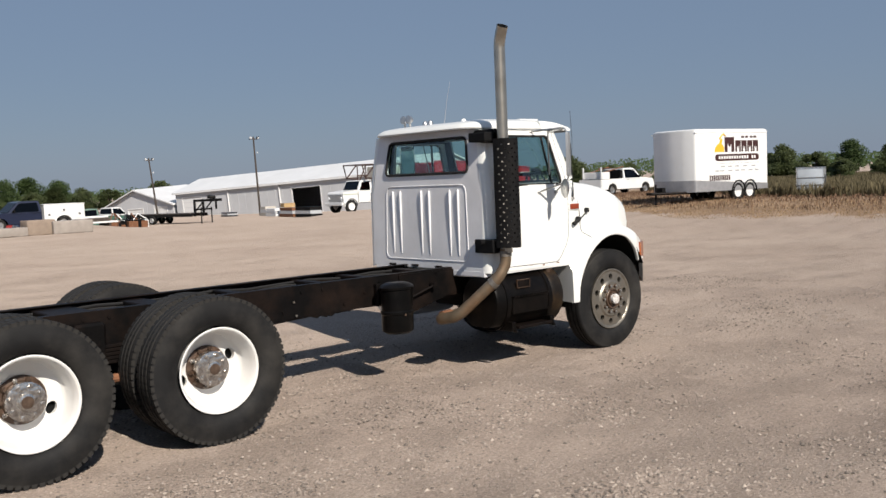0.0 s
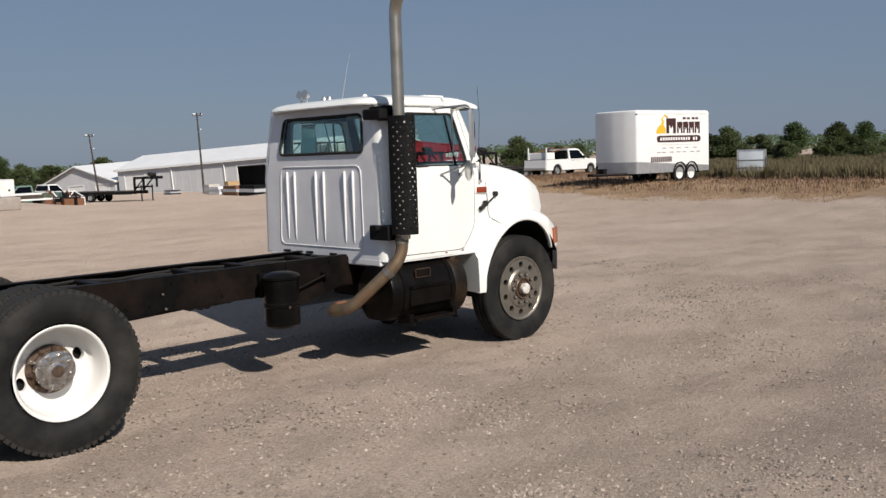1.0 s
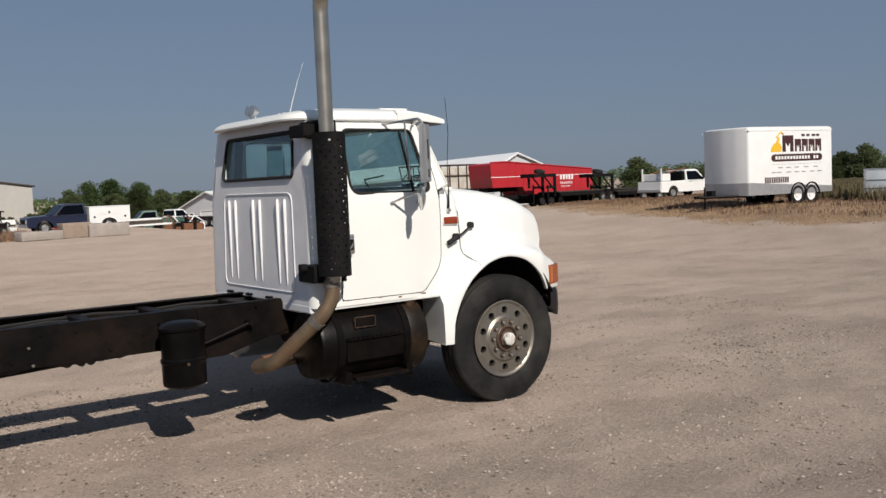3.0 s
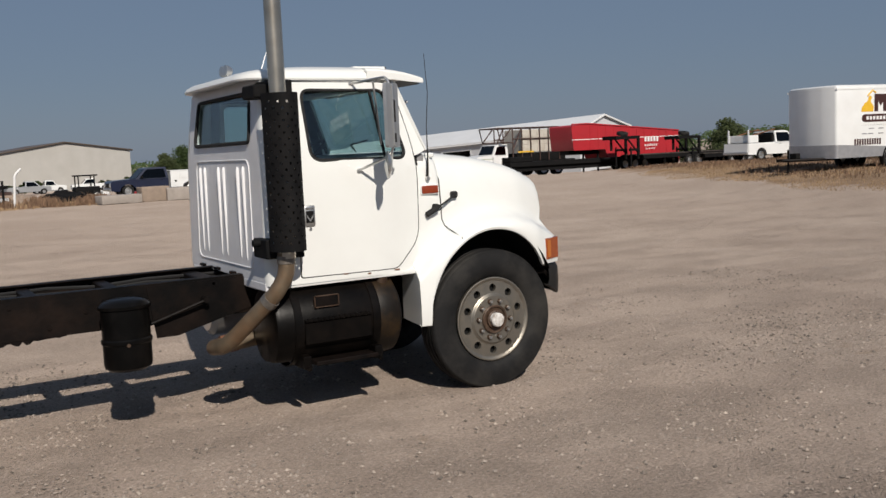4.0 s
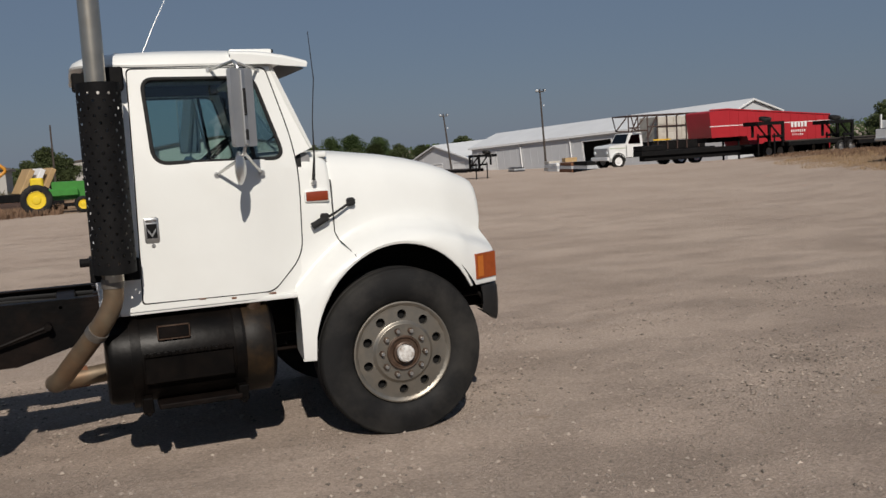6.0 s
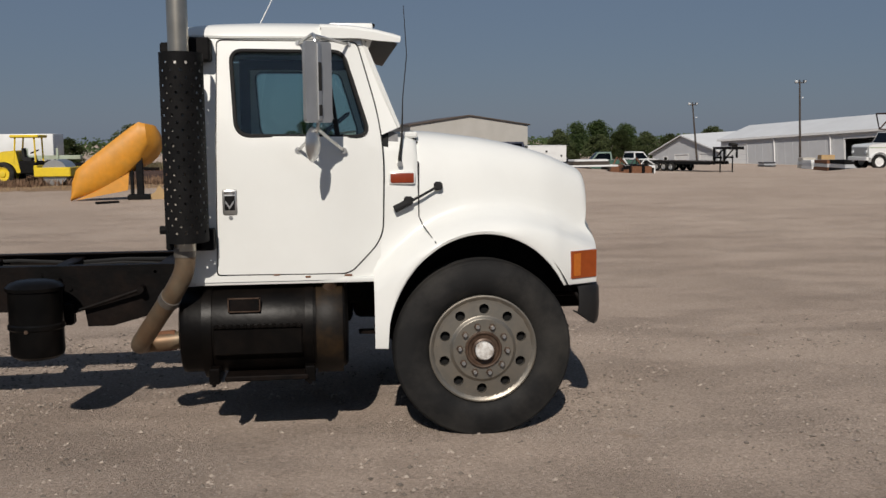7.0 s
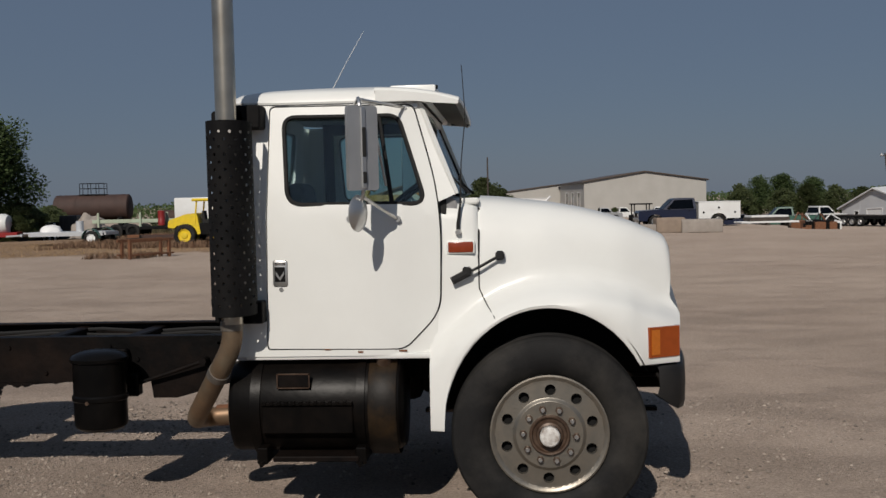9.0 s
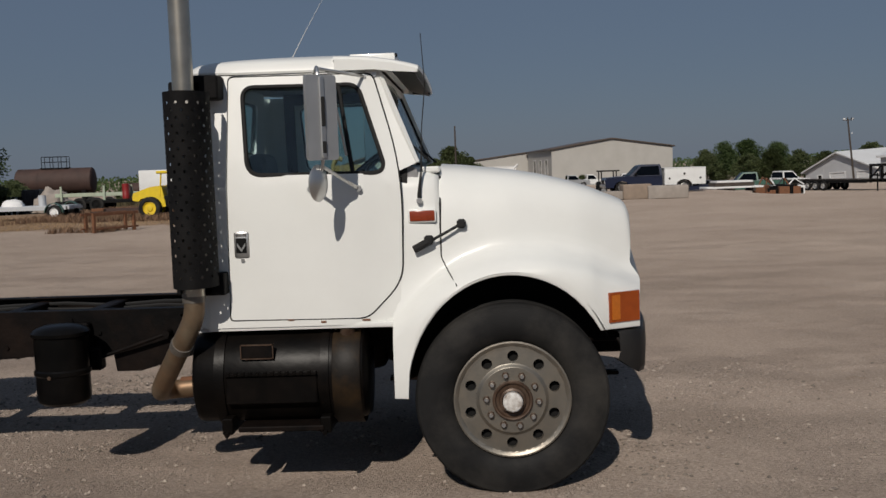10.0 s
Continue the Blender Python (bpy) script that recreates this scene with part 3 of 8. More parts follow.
def roof_ring(inset, z):
    rear = inset + 1.1 * min(0.06, max(0.0, inset))
    pts = rounded([(-1.80 + rear, -0.962 + inset), (-0.62 - inset, -0.962 + inset), (-0.62 - inset, 0.962 - inset), (-1.80 + rear, 0.962 - inset)],
                  [0.34 * max(0.2, 1 - inset), 0.12, 0.12, 0.34 * max(0.2, 1 - inset)], 8)
    return [(x, y, z + 0.012 * step(-1.40, -1.8, x)) for x, y in pts]


def build_roof():
    bm = B()
    rings = [roof_ring(i, z) for i, z in ((0.03, 2.340), (0.0, 2.340), (-0.004, 2.352), (0.006, 2.378), (0.026, 2.402), (0.055, 2.417), (0.13, 2.434), (0.28, 2.454), (0.5, 2.470), (0.59, 2.473))]
    vs = grid_mesh(bm, rings, True)
    bm.faces.new(vs[-1])
    roof = part("roof", bm, WHITE, truck, "white roof cap with overhanging lip")
    bm = B()
    plate(bm, [(x, y) for x, y, _ in roof_ring(0.05, 0)], lambda u, v, w: (u, v, 2.385 + w), 0.012)
    part("headliner", bm, material("pale_grey_headliner", (0.42, 0.42, 0.41), 0.9, var=0.1, scale=15), truck)
    # sun visor
    bm = B()
    rows = []
    for x, zt, c in ((-0.92, 2.424, 0.040), (-0.80, 2.420, 0.036), (-0.70, 2.411, 0.034), (-0.60, 2.395, 0.031), (-0.50, 2.371, 0.028), (-0.458, 2.358, 0.026)):
        rows.append([(x, y, zt - d + c * (1 - (y / 0.97) ** 2)) for y, d in ((-0.968, 0.022), (-0.955, 0.006), (-0.93, 0), (-0.6, 0), (-0.3, 0), (0, 0), (0.3, 0), (0.6, 0), (0.93, 0), (0.955, 0.006), (0.968, 0.022))])
    grid_mesh(bm, rows)
    solid(bm, 0.02)
    visor = part("sun_visor", bm, WHITE, truck, "white outside sun visor")
    for s in (-1, 1):
        bm = B()
        plate(bm, [(-0.915, 2.405), (-0.80, 2.401), (-0.60, 2.376), (-0.460, 2.340), (-0.464, 2.320), (-0.60, 2.330), (-0.70, 2.343), (-0.915, 2.343)], lambda u, v, w: (u, s * (0.971 - w), v), 0.018)
        part("visor_cheek", bm, WHITE, visor)
    bm = B()
    rows = [[(x, y, z) for y in (-0.93, -0.4, 0, 0.4, 0.93)] for x, z in ((-0.475, 2.317), (-0.60, 2.352), (-0.72, 2.372))]
    grid_mesh(bm, rows)
    solid(bm, 0.006)
    # underside and inner ends coloured dark, for the shade under the visor
    visor_shade = material("visor_shade_paint", (0.05, 0.046, 0.04), 0.6, var=0.2)
    part("visor_underside_shade", bm, visor_shade, visor, "visor underside coloured dark for its shade")
    for s in (-1, 1):
        bm = B()
        plate(bm, [(-0.60, 2.372), (-0.470, 2.337), (-0.474, 2.324), (-0.60, 2.333)], lambda u, v, w: (u, s * (0.950 - w), v), 0.006)
        part("visor_end_shade", bm, visor_shade, visor)
    bm = B()
    box(bm, -0.87, -0.605, -0.62, 0.62, 2.410, 2.466, 0.010, 2)
    part("lamp_bar", bm, WHITE, roof, "white clearance lamp housing")
    bm = B()
    cyl(bm, (-0.607, -0.60, 2.452), (-0.597, -0.595, 2.452), 0.012, seg=10)
    part("lamp_screw", bm, DARK, roof)
    # two round work lamps and a small bar on the roof
    for x, y in ((-1.46, 0.70), (-1.46, 0.60)):
        bm = B()
        cyl(bm, (x, y, 2.45), (x, y, 2.50), 0.012, seg=8)
        m = Matrix.Translation((x, y, 2.53)) @ basis((-1, -0.15, 0.1))
        lathe(bm, [(0, -0.03), (0.03, -0.025), (0.042, 0.0), (0.044, 0.03), (0.0, 0.036)], m, 18)
        part("work_lamp", bm, STEEL, roof, "round chrome work lamp")
    for x, y in ((-1.20, 0.66), (-1.20, 0.56), (-1.0, 0.2)):
        bm = B()
        lathe(bm, [(0.034, 0), (0.032, 0.03), (0.018, 0.05), (0, 0.055)], Matrix.Translation((x, y, 2.468)), 14)
        part("clearance_lamp", bm, STEEL if y > 0.3 else WHITE, roof)
    # thin whip aerial on the far side of the roof, pale plastic
    bm = B()
    tube(bm, [(-1.36, 0.10, 2.46), (-1.24, 0.19, 2.71), (-1.13, 0.26, 2.92)], [0.004, 0.0025, 0.0015], 6)
    part("roof_aerial", bm, STEEL, roof)


HOOD_Z = [(-0.64, 1.79), (-0.45, 1.788), (-0.40, 1.775), (-0.375, 1.765), (-0.362, 1.815), (-0.25, 1.807), (0.04, 1.770), (0.20, 1.738), (0.337, 1.702), (0.48, 1.652), (0.55, 1.622), (0.60, 1.602), (0.65, 1.580), (0.675, 1.566), (0.69, 1.545), (0.70, 1.505)]
HOOD_W = [(-0.64, 1.008), (-0.365, 0.985), (0.0, 0.945), (0.4, 0.85), (0.7, 0.735)]
RIDGE = [(-0.64, 0.95), (-0.5, 1.09), (-0.38, 1.19), (-0.26, 1.265), (-0.1, 1.32), (0.05, 1.335), (0.25, 1.325), (0.45, 1.27), (0.6, 1.20), (0.7, 1.13)]
FENDER = [(-0.64, 1.125), (-0.5, 1.16), (-0.3, 1.175), (0.2, 1.175), (0.42, 1.13), (0.55, 1.06), (0.64, 1.005), (0.7, 0.965)]


def arch_z(n):
    if n <= -0.558:
        return 0.545
    if n >= 0.485:
        return 0.885
    return 0.545 + 0.665 * math.sqrt(max(0.0, 1 - (n / 0.567) ** 2))


def hood_section(n):
    zc, ws, zr, wf, za = (lerp_table(HOOD_Z, n), lerp_table(HOOD_W, n), lerp_table(RIDGE, n), lerp_table(FENDER, n), arch_z(n))
    low = max(zc - 0.34, zr + 0.10)
    zb = max(za + 0.03, zr - 0.085)
    k, f = ws / 0.98, min(1.0, (zc - zr - 0.08) / 0.30)
    q = step(-0.2, 0.6, n)                                     # squarer towards the nose
    pts = [(0, zc + 0.004), (0.25, zc + 0.004), (0.45, zc + 0.003), ((0.62 + 0.08 * q) * k, zc - 0.002), ((0.75 + 0.075 * q) * k, zc - 0.016 * f), ((0.835 + 0.065 * q) * k, zc - 0.046 * f),
           ((0.90 + 0.05 * q) * k, zc - 0.105 * f), ((0.945 + 0.033 * q) * k, zc - 0.20 * f), (ws - 0.006, low), (ws, (low + zr + 0.06) / 2), (ws + 0.006, zr + 0.055),
           (ws + 0.022, zr + 0.025), (ws + 0.05, zr + 0.002), (ws + (wf - ws) * 0.62, zr - 0.028), (ws + (wf - ws) * 0.88, zb + 0.02),
           (wf - 0.008, zb - 0.01), (wf, (zb + za) / 2), (wf, za + 0.02), (wf - 0.006, za + 0.004), (wf - 0.018, za), (wf - 0.045, za + 0.012)]
    cowl = step(-0.364, -0.378, n)
    if cowl:
        # the cowl is squarer than the hood, flush with the cab's side
        square = [(0, zc + 0.01), (0.25, zc + 0.01), (0.45, zc + 0.008), (0.66, zc + 0.004), (0.84, zc - 0.002), (0.915, zc - 0.014), (ws - 0.045, zc - 0.04), (ws - 0.02, zc - 0.10), (ws - 0.006, low)]
        pts[:9] = [(a + (c - a) * cowl, b + (d - b) * cowl) for (a, b), (c, d) in zip(pts, square)]
    return pts


def hood_point(n, y, z):
    u = max(0.0, (n + 0.64) / 1.34)
    body = step(1.19, 1.33, z)
    back = (0.06 - 0.035 * body) * step(1.12, 1.24, z) * step(0.42, 0.70, n)
    return (n - back + (0.11 - 0.05 * body) * u ** 3 * max(0.0, 1 - (y / 1.05) ** 2), y, z)


def build_hood():
    ns = [-0.64, -0.625, -0.60, -0.575, -0.565, -0.555, -0.54, -0.52, -0.49, -0.45] + [-0.4, -0.375, -0.368, -0.362, -0.35] + [-0.3 + 0.05 * k for k in range(16)] + [0.475, 0.49, 0.51, 0.54, 0.57, 0.60, 0.63, 0.65, 0.67, 0.685, 0.695, 0.70]
    bm = B()
    rows = []
    for n in ns:
        sec = hood_section(n)
        rows.append([hood_point(n, -y, z) for y, z in sec[::-1]] + [hood_point(n, y, z) for y, z in sec[1:]])
    vs = grid_mesh(bm, rows)
    # nose and the rear splash panels of the fenders
    bm.faces.new([bm.verts.new(v.co) for v in vs[-1]])
    for s in (-1, 1):
        sec = [p for p in hood_section(-0.64)[9:19]]
        loop = [bm.verts.new((-0.64, s * y, z)) for y, z in sec] + [bm.verts.new((-0.60, s * 0.72, 0.56)), bm.verts.new((-0.60, s * 0.72, 0.99))]
        bm.faces.new(loop)
    bmesh.ops.remove_doubles(bm, verts=bm.verts, dist=0.0005)
    hood = part("hood", bm, WHITE, truck, "white one-piece hood with flared fenders", smooth=50)
    # black liner inside the wheel arches
    for s in (-1, 1):
        bm = B()
        rows = []
        for k in range(25):
            a = (math.pi - 0.45) * k / 24
            rows.append([(-0.585 * math.cos(a), s * y, 0.56 + 0.685 * math.sin(a)) for y in (1.13, 0.95, 0.62)])
        grid_mesh(bm, rows)
        loop = [bm.verts.new(r[2]) for r in rows]
        bm.faces.new(loop)
        part("wheel_arch_liner", bm, DARK, truck)
        # raised black line for the shade in the seam between cowl and hood, following the skin
        bm = B()
        line = [(-0.368, 1.79), (-0.366, 1.74), (-0.366, 1.60), (-0.366, 1.45), (-0.366, 1.31), (-0.345, 1.26), (-0.31, 1.205), (-0.285, 1.17), (-0.275, 1.13)]
        strip = []
        for n, z in line:
            sec = hood_section(n)
            y = sec[-3][0]
            for (y0, z0), (y1, z1) in zip(sec, sec[1:]):
                if z1 <= z <= z0 and z0 > z1:
                    y = y0 + (y1 - y0) * (z0 - z) / (z0 - z1)
                    break
            strip.append((n, s * (y + 0.001), z))
        tube(bm, strip, [0.015, 0.012, 0.010, 0.005, 0.004, 0.0032, 0.003, 0.003, 0.003], 6)
        part("hood_gap_shade", bm, SEAM, hood)
        # corner lamp that wraps round the nose
        bm = B()
        rows = []
        for n in (0.540, 0.56, 0.60, 0.64, 0.67, 0.69, 0.70):
            y = lerp_table(FENDER, n) + 0.010
            rows.append([hood_point(n, s * y, z) for z in (0.925, 1.0, 1.09)])
        rows.append([(0.718, s * 0.94, z) for z in (0.925, 1.0, 1.09)])
        grid_mesh(bm, rows)
        solid(bm, 0.02)
        lamp = part("corner_lamp", bm, AMBER, truck, "amber corner turn lamp")
        bm = B()
        rows = [[hood_point(n, s * (lerp_table(FENDER, n) + 0.014), z) for z in (0.94, 1.075)] for n in (0.555, 0.575, 0.60)]
        grid_mesh(bm, rows)
        solid(bm, 0.004)
        part("side_reflector", bm, material("amber_reflector", (0.50, 0.14, 0.016), 0.15, var=0.1, scale=60, coat=0.5), lamp)
        # side marker on the cowl
        bm = B()
        box(bm, -0.532, -0.393, s * 0.995 - 0.016, s * 0.995 + 0.016, 1.508, 1.567, 0.008, 2)
        mk = part("side_marker", bm, REDLENS, truck, "red-orange side marker lamp")
        bm = B()
        box(bm, -0.540, -0.385, s * 0.992 - 0.012, s * 0.992 + 0.012, 1.500, 1.575, 0.01, 2)
        part("marker_bezel", bm, WHITE, mk)
        # rubber hood latch
        bm = B()
        tube(bm, [(-0.475, s * 1.035, 1.375), (-0.36, s * 1.03, 1.43), (-0.255, s * 1.005, 1.485)], 0.008, 8)
        latch = part("hood_latch", bm, SEAM, truck, "black rubber hood hold-down latch")
        bm = B()
        tube(bm, [(-0.512, s * 1.03, 1.355), (-0.43, s * 1.035, 1.397)], 0.022, 8)
        part("latch_handle", bm, SEAM, latch)
        bm = B()
        box(bm, -0.455, -0.405, s * 1.02 - 0.03, s * 1.02 + 0.02, 1.378, 1.43, 0.01)
        part("latch_base", bm, SEAM, latch)
        bm = B()
        box(bm, -0.275, -0.225, s * 0.985 - 0.03, s * 0.985 + 0.03, 1.462, 1.512, 0.012)
        part("latch_catch", bm, SEAM, latch)
    # radio aerial on the cowl
    bm = B()
    tube(bm, [(-0.475, -0.985, 1.61), (-0.475, -1.0, 1.66), (-0.46, -0.985, 1.78), (-0.452, -0.97, 2.0), (-0.425, -0.96, 2.25), (-0.44, -0.955, 2.53)], [0.012, 0.010, 0.006, 0.003, 0.003, 0.002], 6)
    aerial = part("aerial", bm, SEAM, truck, "thin black whip aerial")
    bm = B()
    cyl(bm, (-0.475, -0.965, 1.62), (-0.475, -1.012, 1.62), 0.02, 0.015, 12)
    part("aerial_base", bm, STEEL, aerial)
    # bumper
    bm = B()
    path = [(0.60, -1.00), (0.66, -0.995), (0.715, -0.96), (0.755, -0.88), (0.80, -0.6), (0.835, -0.3), (0.845, 0.0)]
    path += [(x, -y) for x, y in path[-2::-1]]
    rows = []
    for x, y in path:
        lo = 0.635 + 0.08 * step(0.72, 0.60, x)
        rows.append([(x - 0.03, y * 0.97, lo), (x - 0.008, y, lo - 0.005), (x, y, lo + 0.03), (x + 0.004, y, 0.75), (x, y, 0.85), (x - 0.012, y * 0.995, 0.873), (x - 0.05, y * 0.96, 0.875)])
    grid_mesh(bm, rows)
    solid(bm, 0.006)
    bumper = part("front_bumper", bm, material("black_bumper", (0.010, 0.010, 0.0105), 0.45, var=0.15, scale=6, stain=(0.05, 0.045, 0.04), stain_amount=0.3, spec=0.3), truck, "black steel front bumper")
    for s in (-1, 1):
        bm = B()
        box(bm, 0.40, 0.80, s * 0.43 - 0.04, s * 0.43 + 0.04, 0.66, 0.86, 0.01)
        part("bumper_bracket", bm, BLACKMETAL, bumper)
        bm = B()
        tube(bm, [(0.46, s * 0.80, 0.80), (0.60, s * 0.93, 0.82), (0.64, s * 0.95, 0.75)], 0.018, 8)
        part("bumper_stay", bm, BLACKMETAL, bumper)


def build_exhaust():
    ex = part("exhaust_chimney", tube(B(), bend([(-1.682, -1.23, 1.16), (-1.682, -1.23, 2.6), (-1.682, -1.23, 3.13), (-1.695, -1.30, 3.27)], 0.16, 8), 0.056, 24, False), STACK, truck, "tall heat-tinted metal exhaust stack")
    bm = B()
    tube(bm, bend([(-1.682, -1.23, 2.9), (-1.682, -1.23, 3.13), (-1.695, -1.30, 3.27)], 0.16, 8), 0.050, 20, False)
    part("stack_bore", bm, DARK, ex)
    # muffler inside the shield
    bm = B()
    lathe(bm, [(0.056, 1.20), (0.082, 1.24), (0.086, 1.30), (0.086, 2.10), (0.082, 2.17), (0.056, 2.22)], Matrix.Translation((-1.682, -1.22, 0)) , 28)
    part("muffler", bm, MUFFLER, ex, "dull grey muffler behind the shield")
    # perforated shield: three-quarter sleeve with round holes
    bm = B()
    rz, ra = 26, 15
    r0 = 0.138
    cx, cy = -1.672, -1.215
    a0, a1 = radians(-185), radians(25)
    z0, z1 = 1.210, 2.235
    def at(a, z, r=r0):
        return Vector((cx + 0.84 * r * math.cos(a), cy + 1.34 * r * math.sin(a), z))
    da, dz = (a1 - a0) / ra, (z1 - z0) / rz
    for i in range(ra):
        for j in range(rz):
            a, z = a0 + (i + 0.5) * da, z0 + (j + 0.5) * dz
            corners = [(a + sa * da / 2, z + sz * dz / 2) for sa, sz in ((-1, -1), (1, -1), (1, 1), (-1, 1))]
            hole = 1 <= j < rz - 1 and (i + j) % 2 == 0 and i not in (0, ra - 1)
            outer = [bm.verts.new(at(*c)) for c in corners]
            mids = [(a, z - dz / 2), (a + da / 2, z), (a, z + dz / 2), (a - da / 2, z)]
            if not hole:
                loop = []
                for k in range(4):
                    loop += [outer[k], bm.verts.new(at(*mids[k]))]
                bm.faces.new(loop)
                continue
            ring = [bm.verts.new(at(a + 0.28 * da * math.cos(q), z + 0.0090 * math.sin(q))) for q in [radians(-135 + 45 * k) for k in range(8)]]
            outer8 = []
            for k in range(4):
                outer8 += [outer[k], bm.verts.new(at(*mids[k]))]
            for k in range(8):
                bm.faces.new((outer8[k], outer8[(k + 1) % 8], ring[(k + 1) % 8], ring[k]))
    bmesh.ops.remove_doubles(bm, verts=bm.verts, dist=0.0008)
    solid(bm, 0.003)
    part("heat_shield", bm, SHIELDBLACK, ex, "black perforated heat shield", smooth=50)
    # brackets to the cab
    bm = B()
    box(bm, -1.70, -1.53, -1.10, -0.80, 2.205, 2.335, 0.01)
    box(bm, -1.80, -1.62, -1.10, -0.83, 2.215, 2.305, 0.01)
    part("top_bracket", bm, SHIELDBLACK, ex)
    bm = B()
    box(bm, -1.80, -1.60, -1.16, -0.87, 1.155, 1.285, 0.008)
    box(bm, -1.66, -1.535, -1.16, -1.045, 1.15, 1.27, 0.006)
    cyl(bm, (-1.85, -1.02, 1.26), (-1.78, -1.02, 1.26), 0.025, seg=10)
    part("lower_bracket", bm, SHIELDBLACK, ex)
    # lower pipe
    pts = bend([(-1.69, -1.22, 1.20), (-1.69, -1.22, 1.05), (-1.765, -1.18, 0.92), (-2.025, -0.84, 0.565), (-2.06, -0.55, 0.515), (-1.72, -0.52, 0.54), (-1.3, -0.42, 0.56)], 0.10, 7)
    pipe = part("exhaust_pipe", tube(B(), pts, 0.056, 18), FLEXPIPE, truck, "rusty tan exhaust pipe with clamp")
    for p, q in (((-1.69, -1.22, 1.125), (-1.69, -1.22, 1.175)), ((-1.806, -1.126, 0.862), (-1.783, -1.156, 0.894))):
        part("pipe_clamp", cyl(B(), p, q, 0.0615, seg=20), BAND, pipe, "dull steel band clamp")
    bm = B()
    cyl(bm, (-1.98, -0.525, 0.523), (-1.86, -0.52, 0.53), 0.064, seg=18)
    part("pipe_joint", bm, RUST, pipe)


def build_mirrors():
    for s in (-1, 1):
        mir = part("mirror_bracket", B(), STEEL, truck, "chrome tube west-coast mirror bracket")
        bm = B()
        y1 = 1.40
        tube(bm, bend([(-1.04, s * side_y(-1.04, 2.32), 2.315), (-0.955, s * (y1 - 0.04), 2.33), (-0.945, s * y1, 2.29), (-0.935, s * y1, 1.86), (-0.95, s * (y1 - 0.02), 1.80), (-1.06, s * 1.06, 1.705)], 0.05, 5), 0.0095, 8)
        tube(bm, [(-0.94, s * (y1 - 0.02), 1.82), (-0.80, s * 1.06, 1.70)], 0.0095, 8)
        tube(bm, [(-0.76, s * side_y(-0.76, 2.31), 2.31), (-0.945, s * (y1 - 0.04), 2.32)], 0.0085, 8)
        tube(bm, [(-0.93, s * (y1 - 0.3), 2.32), (-0.86, s * 1.03, 1.88)], 0.0075, 8)
        for x, z in ((-1.06, 1.705), (-0.80, 1.70)):
            cyl(bm, (x, s * 1.045, z), (x, s * 1.075, z), 0.018, seg=12)
        for x, z in ((-1.05, 2.315), (-0.76, 2.31), (-0.70, 2.32)):
            cyl(bm, (x, s * (side_y(x, z) - 0.005), z), (x, s * (side_y(x, z) + 0.012), z), 0.013, seg=10)
        bmesh.ops.recalc_face_normals(bm, faces=bm.faces)
        bm.to_mesh(mir.data)
        bm.free()
        # the tall mirror head
        m = Matrix.Translation((-0.938, s * y1, 2.07)) @ pose(0, 0, 0, 0, 0, s * 52)
        bm = B()
        t = B()
        plate(t, rounded([(-0.088, -0.215), (0.088, -0.215), (0.088, 0.215), (-0.088, 0.215)], 0.02, 4), lambda u, v, w: (w - 0.012, u, v), 0.026)
        merge(bm, t, m)
        head = part("mirror_head", bm, MIRRORBACK, mir, "tall grey mirror head")
        bm = B()
        t = B()
        plate(t, rounded([(-0.078, -0.205), (0.078, -0.205), (0.078, 0.205), (-0.078, 0.205)], 0.015, 4), lambda u, v, w: (-0.0135 - w, u, v), 0.002)
        merge(bm, t, m)
        part("mirror_glass", bm, MIRROR, head, "flat mirror glass")
        part("mirror_spine", box(B(), 0.0125, 0.026, -0.016, 0.012, -0.205, 0.205, 0.004, m=m), STEEL, head, "bright bracket down the mirror's back")
        for zc, hh in ((-0.15, 0.03), (0.03, 0.075)):
            part("mirror_clamp", box(B(), 0.020, 0.031, -0.012, 0.010, zc - hh, zc + hh, 0.003, m=m), SEAM, head)
        # round convex mirror below
        bm = B()
        lathe(bm, [(0, -0.03), (0.05, -0.024), (0.09, -0.004), (0.096, 0.004), (0.09, 0.010), (0.05, 0.022), (0.0, 0.028)], Matrix.Translation((-0.968, s * 1.375, 1.738)) @ basis((-0.93, -s * 0.36, 0.02)), 28)
        part("round_mirror", bm, STEEL, mir, "round convex spot mirror")


